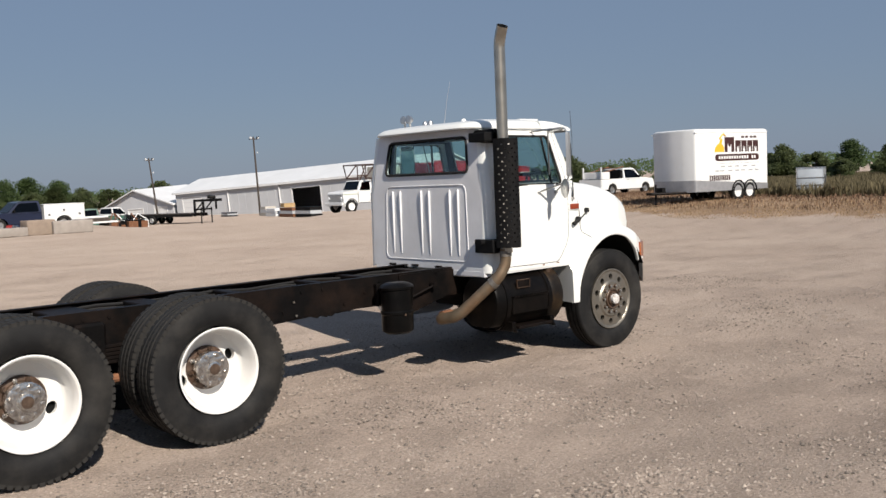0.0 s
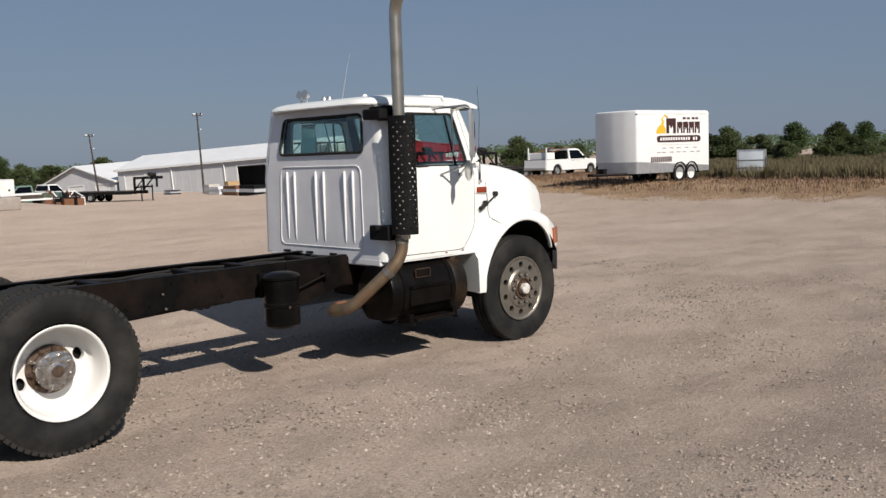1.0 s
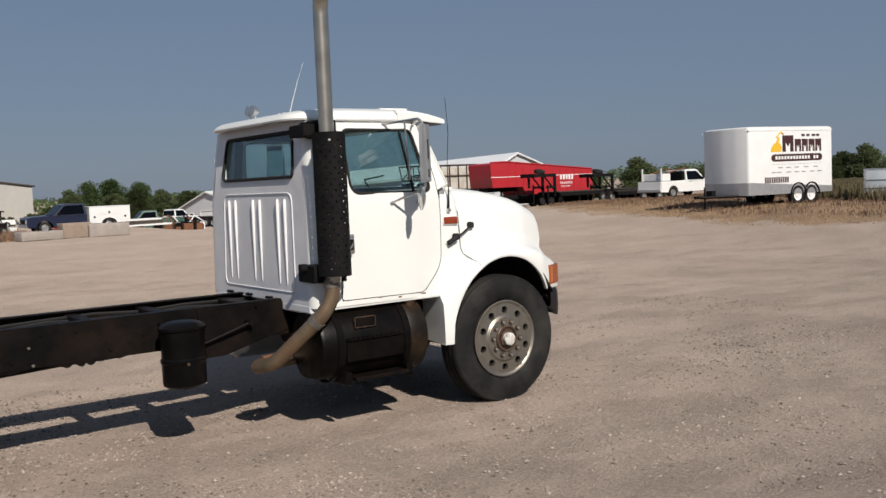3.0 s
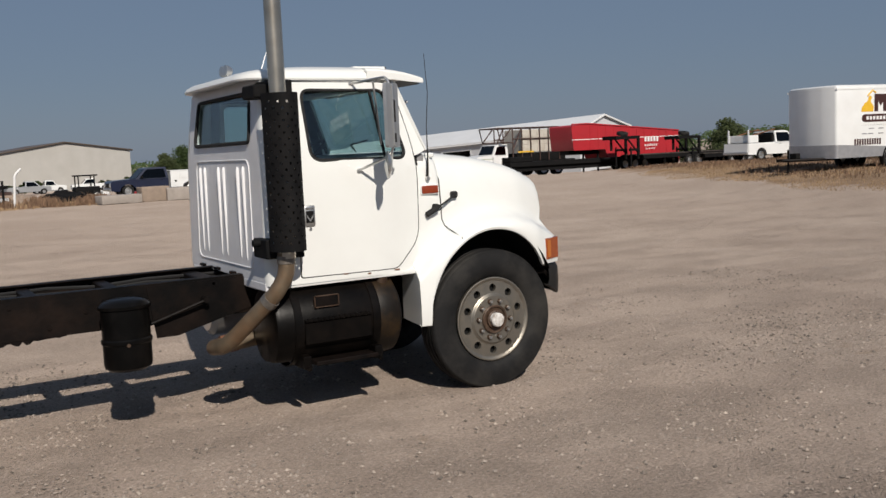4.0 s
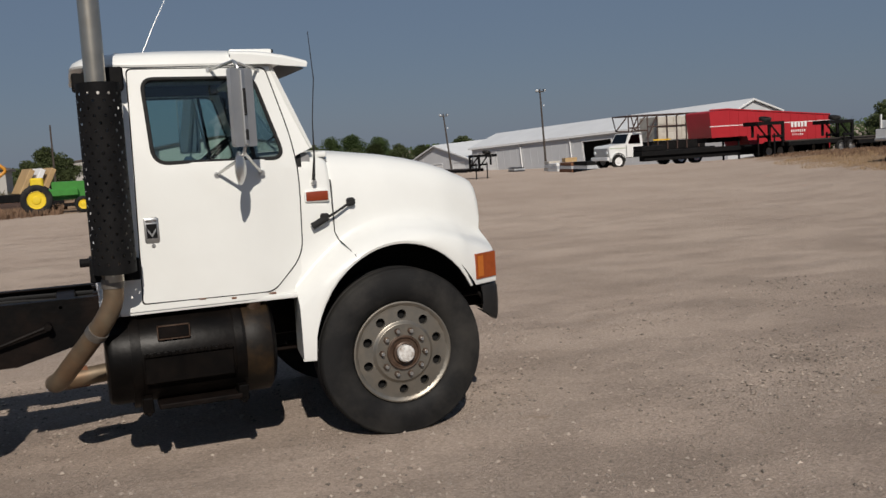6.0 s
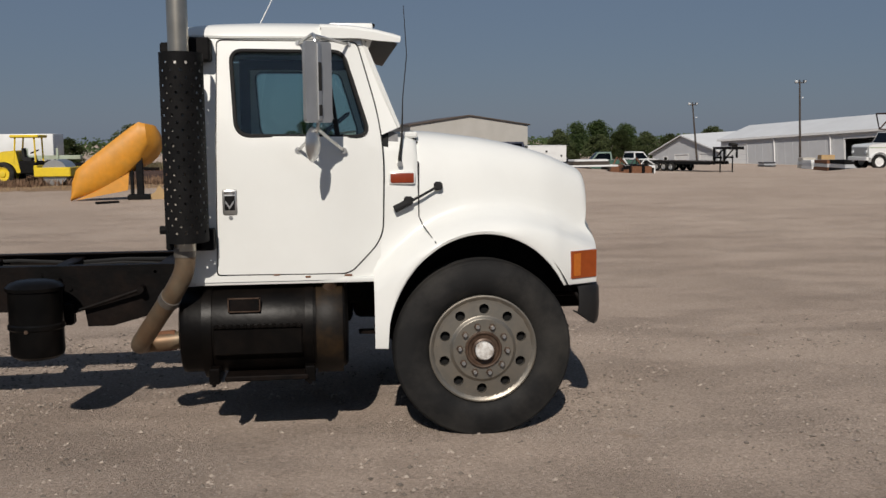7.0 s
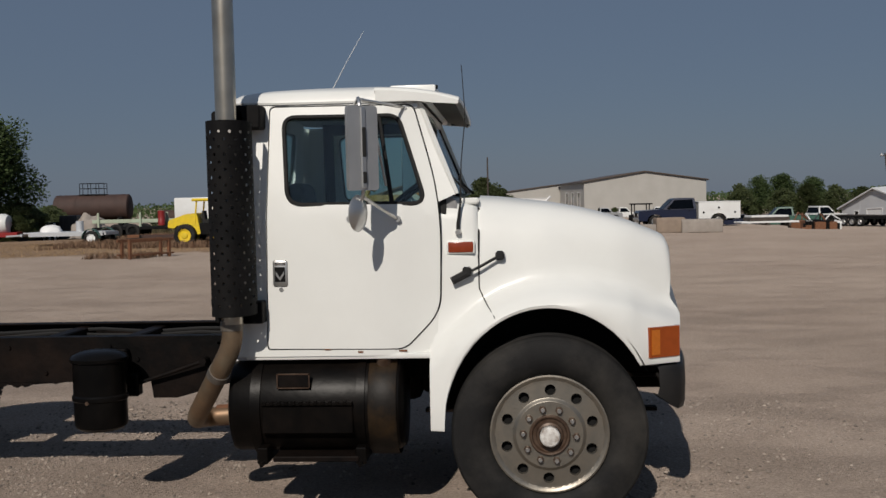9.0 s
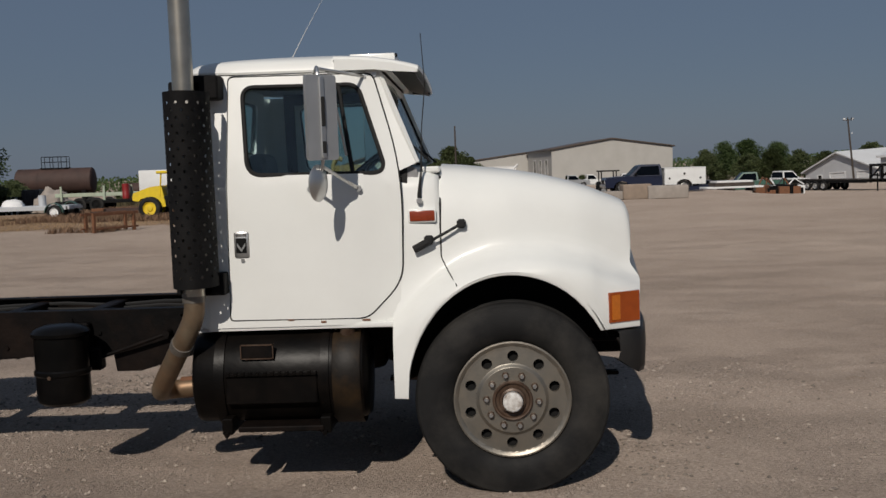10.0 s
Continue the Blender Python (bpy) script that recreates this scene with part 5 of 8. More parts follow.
# diagonal stay and lug beside the canister
bm = B()
box(bm, -2.57, -2.47, -0.52, -0.43, 0.64, 0.78, 0.012)
tube(bm, [(-2.49, -0.485, 0.715), (-2.30, -0.50, 0.775), (-2.06, -0.52, 0.855)], 0.012, 8)
cyl(bm, (-2.06, -0.54, 0.855), (-2.06, -0.41, 0.855), 0.022, seg=12)
part("diagonal_stay", bm, BLACKMETAL, truck)
# hanging bracket under the frame behind the cab
bm = B()
plate(bm, [(-2.20, 0.74), (-1.98, 0.74), (-2.02, 0.69), (-2.10, 0.67), (-2.17, 0.69)], lambda u, v, w: (u, -0.40 + w, v), 0.06)
part("spring_hanger", bm, BLACKMETAL, truck)

# ---- the yard's far things ----
GALV = material("galvanised_sheet", (0.60, 0.62, 0.64), 0.42, 0.35, var=0.06, scale=1.2, stain=(0.46, 0.45, 0.43), stain_amount=0.25, stain_scale=0.5)
SHEDWALL = material("white_steel_siding", (0.55, 0.56, 0.575), 0.55, var=0.05, scale=0.6, stain=(0.45, 0.44, 0.43), stain_amount=0.25, stain_scale=0.35)
SHEDROOF = material("white_steel_roof", (0.72, 0.73, 0.73), 0.45, var=0.05, scale=0.5, stain=(0.55, 0.53, 0.5), stain_amount=0.2, stain_scale=0.3)
TANWALL = material("tan_steel_siding", (0.43, 0.415, 0.385), 0.6, var=0.05, scale=0.5, stain=(0.33, 0.31, 0.27), stain_amount=0.25, stain_scale=0.3)
TANROOF = material("brown_steel_trim", (0.10, 0.075, 0.06), 0.5, var=0.12, scale=1)
TRIMWHITE = material("white_trim", (0.78, 0.78, 0.77), 0.5, var=0.04, scale=2)
WOODPOLE = material("weathered_pole_wood", (0.055, 0.042, 0.034), 0.85, var=0.3, scale=6, stain=(0.10, 0.085, 0.07), stain_amount=0.4, stain_scale=1.5, bump=0.004, bump_scale=20)
CONCRETE = material("tan_concrete_block", (0.29, 0.225, 0.175), 0.9, var=0.12, scale=4, stain=(0.22, 0.18, 0.14), stain_amount=0.45, stain_scale=1.2, bump=0.008, bump_scale=14)
BLOCKGREY = material("grey_concrete_block", (0.34, 0.30, 0.265), 0.9, var=0.12, scale=4, stain=(0.24, 0.21, 0.18), stain_amount=0.4, stain_scale=1.2, bump=0.008, bump_scale=14)
REDPAINT = material("red_trailer_paint", (0.42, 0.022, 0.03), 0.42, var=0.08, scale=1.5, stain=(0.25, 0.03, 0.03), stain_amount=0.3, stain_scale=0.8)
CARWHITE = material("white_car_paint", (0.76, 0.77, 0.76), 0.35, var=0.03, scale=2, stain=(0.55, 0.52, 0.47), stain_amount=0.2, stain_scale=1.2)
CARBLUE = material("dark_blue_car_paint", (0.011, 0.016, 0.040), 0.3, var=0.1, scale=2, coat=0.4)
CARSILVER = material("silver_car_paint", (0.40, 0.41, 0.42), 0.35, 0.4, var=0.05, scale=2)
CARDARK = material("dark_grey_car_paint", (0.045, 0.045, 0.05), 0.35, var=0.1, scale=2)
CARRED = material("dark_red_car_paint", (0.26, 0.02, 0.02), 0.4, var=0.1, scale=2)
CARGREEN = material("green_car_paint", (0.05, 0.12, 0.09), 0.4, var=0.1, scale=2)
GREYBAND = material("diamond_plate", (0.42, 0.42, 0.43), 0.4, 0.5, var=0.1, scale=6)
PALEGREEN = material("pale_green_steel", (0.40, 0.47, 0.36), 0.6, var=0.12, scale=2, stain=(0.30, 0.22, 0.14), stain_amount=0.35)
TANPAINT = material("faded_tan_machine_paint", (0.46, 0.31, 0.15), 0.6, var=0.12, scale=2, stain=(0.28, 0.17, 0.08), stain_amount=0.4)
RUSTTANK = material("rusty_brown_tank", (0.062, 0.034, 0.027), 0.75, var=0.25, scale=1.4, stain=(0.05, 0.03, 0.026), stain_amount=0.5, stain_scale=0.6)
BALEWHITE = material("old_white_boards", (0.55, 0.52, 0.46), 0.75, var=0.12, scale=3, stain=(0.30, 0.24, 0.18), stain_amount=0.45, stain_scale=1.4)
BROWNLOGO = material("brown_sign_vinyl", (0.05, 0.018, 0.016), 0.5, var=0.05)
YELLOWLOGO = material("yellow_sign_vinyl", (0.75, 0.45, 0.03), 0.5, var=0.05)
GREYLOGO = material("grey_sign_vinyl", (0.28, 0.28, 0.29), 0.5, var=0.05)
LAMPGLASS = material("pale_lamp_glass", (0.75, 0.78, 0.80), 0.15, var=0.05, coat=0.5)


def bar(name, parent, x0, x1, y, z0, z1, mat, normal=-1, label=""):
    """A thin painted bar on a wall that faces along y."""
    bm = B()
    box(bm, x0, x1, min(y, y + normal * 0.006), max(y, y + normal * 0.006), z0, z1)
    return part(name, bm, mat, parent, label, smooth=0)


def small_wheel(parent, x, y, r, w, rim_mat, s=-1, name="wheel", z=None):
    """A tyre with a rim, axis along y; s is the outer side."""
    bm = B()
    h = w / 2
    lathe(bm, [(r * 0.58, -h * 0.8), (r * 0.66, -h), (r * 0.86, -h), (r * 0.96, -h * 0.85), (r, -h * 0.6), (r, h * 0.6), (r * 0.96, h * 0.85), (r * 0.86, h), (r * 0.66, h), (r * 0.58, h * 0.8)], Matrix.Rotation(radians(-90), 4, "X"), 28, True)
    tyre = part(name, bm, RUBBER, parent)
    tyre.matrix_basis = pose(x, y, r if z is None else z)
    bm = B()
    turn = Matrix.Rotation(radians(90 if s < 0 else -90), 4, "X")
    lathe(bm, [(r * 0.60, h * 0.80), (r * 0.57, h * 0.84), (r * 0.52, h * 0.55), (r * 0.30, h * 0.5), (r * 0.24, h * 0.75), (r * 0.10, h * 0.8), (0, h * 0.8)], turn, 20)
    part("rim", bm, rim_mat, tyre)
    return tyre


def cargo_trailer():
    g = 0.5
    t = root("cargo_trailer", 33.8, 22.75, g, -7, "white enclosed cargo trailer with signs on its side, on dry grass", "trailer")
    x0, x1, y0, y1, z0, z1 = -2.2, 2.3, -1.12, 1.12, 0.42, 2.72
    # box with a slightly peaked front and rounded roof edge
    bm = B()
    plan = [(x1, y0), (x1, y1), (x0 + 0.12, y1), (x0, y1 - 0.55), (x0 - 0.05, 0), (x0, y0 + 0.55), (x0 + 0.12, y0)]
    plan = rounded(plan, [0.04, 0.04, 0.1, 0.1, 0.2, 0.1, 0.1], 3)
    rings = [[(x, y, z0) for x, y in plan], [(x, y, z1 - 0.10) for x, y in plan], [(x * 0.995, y * 0.985, z1 - 0.03) for x, y in plan], [(x * 0.96, y * 0.93, z1 + 0.01) for x, y in plan], [(x * 0.3, y * 0.3, z1 + 0.04) for x, y in plan]]
    vs = grid_mesh(bm, rings, True)
    bm.faces.new(vs[0][::-1])
    bm.faces.new(vs[-1])
    body = part("body", bm, CARWHITE, t, "white aluminium box")
    bm = B()
    ring0 = [(x * 1.004 + (0 if x > 0 else -0.004), y * 1.004, z0 - 0.01) for x, y in plan]
    ring1 = [(x, y, z0 + 0.42) for x, y, _ in ring0]
    # stone guard across the nose, lower skirt along the sides
    grid_mesh(bm, [ring0, ring1], True)
    for v in bm.verts:
        if v.co.z > z0 + 0.2 and v.co.x > x0 + 0.35:
            v.co.z = z0 + 0.20
    solid(bm, 0.01)
    part("stone_guard", bm, GREYBAND, t, "grey metal lower skirt")
    for y, z in ((y0 - 0.012, z1 - 0.14), (y1 + 0.002, z1 - 0.14)):
        bm = B()
        box(bm, x0 + 0.1, x1, y, y + 0.012, z, z + 0.05)
        part("roof_trim", bm, CARWHITE, t)
    for x in (0.42, 1.14):
        small_wheel(t, x, y0 + 0.10, 0.36, 0.22, TRIMWHITE)
        small_wheel(t, x, y1 - 0.10, 0.36, 0.22, TRIMWHITE, 1)
        bm = B()
        rows = [[(x + 0.41 * math.cos(a), y0 - 0.06 + d, 0.36 + 0.43 * math.sin(a)) for d in (0.0, 0.24)] for a in [math.pi * k / 10 for k in range(11)]]
        grid_mesh(bm, rows)
        solid(bm, 0.02)
        part("mudguard", bm, SHIELDBLACK, t)
    bm = B()
    for s in (-1, 1):
        tube(bm, [(x0 + 0.3, s * 0.8, 0.40), (x0 - 1.25, s * 0.05, 0.40)], 0.05, 8)
    box(bm, x0 - 1.45, x0 - 1.15, -0.05, 0.05, 0.36, 0.46, 0.01)
    part("hitch_frame", bm, BLACKMETAL, t)
    bm = B()
    cyl(bm, (x0 - 0.95, 0, 0.0), (x0 - 0.95, 0, 0.75), 0.035, seg=10)
    box(bm, x0 - 1.05, x0 - 0.85, -0.1, 0.1, 0.0, 0.03)
    part("jack", bm, BLACKMETAL, t)
    bm = B()
    box(bm, x0 - 0.75, x0 - 0.55, -0.16, 0.16, 0.44, 0.62, 0.02)
    part("battery_box", bm, SHIELDBLACK, t)
    # signs: plain shapes and bars in the colours of the lettering
    yy = y0 - 0.001
    S = lambda u: -0.98 + 1.45 * u
    bm = B()
    plate(bm, rounded([(0.02, 1.53), (1.88, 1.53), (1.88, 1.78), (0.02, 1.78)], 0.12, 5), lambda u, v, w: (S(u), yy - w, v), 0.006)
    pill = part("sign_panel", bm, BROWNLOGO, t, "maroon rounded sign panel")
    for k in range(15):
        if k == 12:
            continue
        x = 0.16 + k * 0.107
        bar("sign_bar", pill, S(x), S(x + 0.07), yy - 0.006, 1.60, 1.71, TRIMWHITE)
    for k, (x, w, h) in enumerate(((0.42, 0.40, 0.56), (0.87, 0.23, 0.43), (1.13, 0.22, 0.43), (1.38, 0.22, 0.43), (1.63, 0.22, 0.43))):
        bm = B()
        plate(bm, [(x, 1.86), (x + w * 0.3, 1.86), (x + w * 0.3, 1.86 + h * 0.60), (x + w * 0.5, 1.86 + h * 0.3), (x + w * 0.7, 1.86 + h * 0.55), (x + w * 0.7, 1.86), (x + w, 1.86), (x + w, 1.86 + h), (x, 1.86 + h)], lambda u, v, w_: (S(u), yy - w_, v), 0.006)
        part("sign_bar", bm, BROWNLOGO, t)
    bm = B()
    plate(bm, [(0.0, 1.86), (0.38, 1.86), (0.40, 2.02), (0.30, 2.18), (0.34, 2.34), (0.26, 2.38), (0.20, 2.20), (0.10, 2.12), (0.02, 2.0)], lambda u, v, w: (S(u), yy - w, v), 0.006)
    part("sign_shape", bm, YELLOWLOGO, t, "yellow sign shape")
    bm = B()
    tube(bm, [(S(0.20), yy - 0.004, 2.36), (S(0.36), yy - 0.004, 2.54), (S(0.46), yy - 0.004, 2.46)], 0.03, 6)
    part("sign_shape", bm, YELLOWLOGO, t)
    for x in (1.12, 1.30, 1.50, 1.66):
        bar("sign_bar", t, S(x), S(x + 0.12), yy, 2.38, 2.46, BROWNLOGO)
    bar("sign_line", t, S(0.02), S(1.88), yy, 1.43, 1.436, GREYLOGO)
    for z, xs_ in ((1.30, (0.25, 0.55, 0.85, 1.2, 1.55)), (1.14, (0.02, 0.22, 0.55, 0.85, 1.1, 1.42, 1.7))):
        for x in xs_:
            bar("sign_bar", t, S(x), S(x + 0.16), yy, z, z + 0.035, GREYLOGO)
    for k in range(11):
        bar("number_bar", t, -1.30 + k * 0.115, -1.22 + k * 0.115, yy, 0.80, 1.0, BROWNLOGO)
    t.matrix_basis = t.matrix_basis @ Matrix.Diagonal((1, 1, 1.06, 1))


def pickup(name, x, y, z, yaw, paint, label, category="pickup truck", length=5.6, height=1.85, bed="open", box_mat=None, group=""):
    """A pickup truck, front along local +x; bed: open, utility or none (a closed car)."""
    t = root(name, x, y, z, yaw, label, category, group)
    k, h = length / 5.6, height / 1.85
    W = 0.96 * k
    X = lambda v: v * k
    Z = lambda v: v * h
    def arch(cx, r, n=7):
        return [(cx - r * math.cos(math.pi * j / (n - 1)), 0.40 + r * 0.95 * math.sin(math.pi * j / (n - 1))) for j in range(n)]
    car = bed == "none"
    # lower body
    front = [(2.78, 0.50), (2.80, 0.85), (2.70, 1.05), (1.45, 1.14)]
    if car:
        front = [(2.30, 0.42), (2.36, 0.68), (2.2, 0.80), (1.15, 0.95)]
        rear = [(-2.2, 0.95), (-2.35, 0.80), (-2.32, 0.42)]
        fa, ra = 1.42, -1.35
    else:
        rear = [(-0.45, 1.12), (-0.45, 0.48)] if bed == "utility" else [(-2.75, 1.10), (-2.78, 0.55)]
        fa, ra = 1.85, -1.65
    low = [(rear[-1][0], 0.42)]
    if bed != "utility":
        low += arch(ra, 0.45)
    low += arch(fa, 0.45) + [(front[0][0] - 0.05, 0.42)]
    outline = low + front + rear[:1] + (rear[1:] if not car else rear[1:])
    bm = B()
    plate(bm, [(X(u), Z(v)) for u, v in outline], lambda u, v, w: (u, -W + w, v), 2 * W)
    bmesh.ops.bevel(bm, geom=[e for e in bm.edges if len(e.link_faces) == 2 and abs(e.verts[0].co.y - e.verts[1].co.y) < 1e-4 and e.calc_face_angle(0) > 1.2 and max(e.verts[0].co.z, e.verts[1].co.z) > Z(0.9)], offset=0.05, segments=2, affect="EDGES")
    body = part("body", bm, paint, t)
    # cab top
    if car:
        cab = [(1.05, 0.93), (0.35, 1.36), (-0.95, 1.40), (-1.75, 0.95)]
    else:
        cab = [(1.42, 1.10), (0.80, 1.78), (0.55, 1.83), (-0.35, 1.82), (-0.45, 1.10)]
    bm = B()
    bot, top = W, W * 0.80
    zlo, zhi = min(v for _, v in cab), max(v for _, v in cab)
    wid = lambda v: bot + (top - bot) * (v - zlo) / (zhi - zlo)
    plate(bm, [(X(u), Z(v)) for u, v in cab], lambda u, v, w: (u, (-1 + 2 * w) * wid(v / h), v), 1.0)
    part("cab", bm, paint, t)
    # side and end glass
    if car:
        wins = [[(0.92, 0.98), (0.35, 1.30), (-0.25, 1.32), (-0.25, 0.98)], [(-0.33, 0.98), (-0.33, 1.32), (-0.92, 1.34), (-1.50, 0.98)]]
        ws, rw = ((1.0, 0.97), (0.42, 1.33)), ((-1.68, 0.98), (-1.02, 1.37))
    else:
        wins = [[(1.22, 1.14), (0.74, 1.70), (-0.25, 1.72), (-0.30, 1.14)]]
        ws, rw = ((1.38, 1.15), (0.86, 1.73)), ((-0.447, 1.2), (-0.38, 1.72))
    for s in (-1, 1):
        for wv in wins:
            bm = B()
            plate(bm, [(X(u), Z(v)) for u, v in rounded(wv, 0.05, 3)], lambda u, v, w: (u, s * (wid(v / h) + 0.004 + w), v), 0.006)
            part("side_window", bm, GLASSCAR, t)
        # mirror, handle, side strip
        bm = B()
        box(bm, X(1.02 if not car else 0.75), X(1.12 if not car else 0.85), s * (W + 0.02) - 0.1, s * (W + 0.02) + 0.1, Z(1.15 if not car else 0.95), Z(1.32 if not car else 1.07), 0.02)
        part("wing_mirror", bm, SHIELDBLACK, t)
        bm = B()
        box(bm, X(-0.10), X(0.02), s * (W + 0.006) - 0.008, s * (W + 0.006) + 0.008, Z(1.0 if not car else 0.85), Z(1.03 if not car else 0.88))
        part("door_handle", bm, SHIELDBLACK, t)
    for (u0, v0), (u1, v1) in (ws, rw):
        n = Vector((v1 - v0, 0, -(u1 - u0))).normalized() * (0.008 if u0 > 0 else -0.008)
        bm = B()
        a, b = wid(v0) * 0.93, wid(v1) * 0.93
        grid_mesh(bm, [[Vector((X(u0), -a, Z(v0))) + n, Vector((X(u0), a, Z(v0))) + n], [Vector((X(u1), -b, Z(v1))) + n, Vector((X(u1), b, Z(v1))) + n]])
        solid(bm, 0.004)
        part("windshield" if u0 > 0 else "rear_window", bm, GLASSCAR, t)
    fx = front[0][0]
    bm = B()
    box(bm, X(fx - 0.08), X(fx + 0.08), -W * 0.98, W * 0.98, Z(0.42), Z(0.60), 0.03)
    part("front_bumper", bm, STEEL if not car else paint, t)
    bm = B()
    box(bm, X(fx - 0.02), X(fx + 0.03), -W * 0.55, W * 0.55, Z(0.66), Z(0.92 if not car else 0.75), 0.01)
    part("grille", bm, SHIELDBLACK, t)
    for s in (-1, 1):
        bm = B()
        box(bm, X(fx - 0.06), X(fx + 0.025), s * W * 0.78 - 0.15, s * W * 0.78 + 0.15, Z(0.68 if not car else 0.58), Z(0.90 if not car else 0.74), 0.02)
        part("headlight", bm, LAMPGLASS, t)
    r = 0.38 * h
    for cx in (fa, ra):
        for s in (-1, 1):
            small_wheel(t, X(cx), s * (W - 0.12), r, 0.24, STEEL, s)
    bm = B()
    box(bm, X(-2.6 if not car else -2.1), X(2.4 if not car else 2.0), -0.35 * k, 0.35 * k, Z(0.35), Z(0.55))
    part("chassis", bm, BLACKMETAL, t)
    if bed == "open":
        bm = B()
        box(bm, X(-2.66), X(-0.52), -W * 0.86, W * 0.86, Z(1.06), Z(1.125))
        part("bed_floor", bm, DARK, t)
        bm = B()
        box(bm, X(-2.86), X(-2.74), -W * 0.95, W * 0.95, Z(0.44), Z(0.60), 0.02)
        part("rear_bumper", bm, STEEL, t)
    if bed == "utility":
        bx = box_mat or CARWHITE
        bm = B()
        pts = [(-2.85, 0.50), (-2.10, 0.50)] + arch(ra, 0.46)[0:] + [(-1.15, 0.50), (-0.55, 0.50), (-0.55, 1.52), (-2.85, 1.52)]
        plate(bm, [(X(u), Z(v)) for u, v in pts], lambda u, v, w: (u, -W * 1.06 + w, v), 2.12 * W)
        ub = part("utility_body", bm, bx, t, "white steel utility body")
        for s in (-1, 1):
            for u0, u1, v0, v1 in ((-2.80, -2.30, 0.62, 1.38), (-2.22, -1.10, 1.06, 1.38), (-1.03, -0.62, 0.62, 1.38)):
                bm = B()
                plate(bm, [(X(u), Z(v)) for u, v in ((u0, v0), (u1, v0), (u1, v1), (u0, v1))], lambda u, v, w: (u, s * (1.06 * W + 0.001 + w), v), 0.014)
                d = part("locker_door", bm, bx, ub)
                bm = B()
                cyl(bm, (X((u0 + u1) / 2), s * (1.06 * W + 0.016), Z(v0 + 0.35 * (v1 - v0))), (X((u0 + u1) / 2), s * (1.06 * W + 0.03), Z(v0 + 0.35 * (v1 - v0))), 0.06, seg=10)
                part("locker_latch", bm, SHIELDBLACK, d)
        bm = B()
        box(bm, X(-2.87), X(-0.53), -1.08 * W, 1.08 * W, Z(1.52), Z(1.57), 0.01)
        part("lid", bm, bx, ub)
    return t


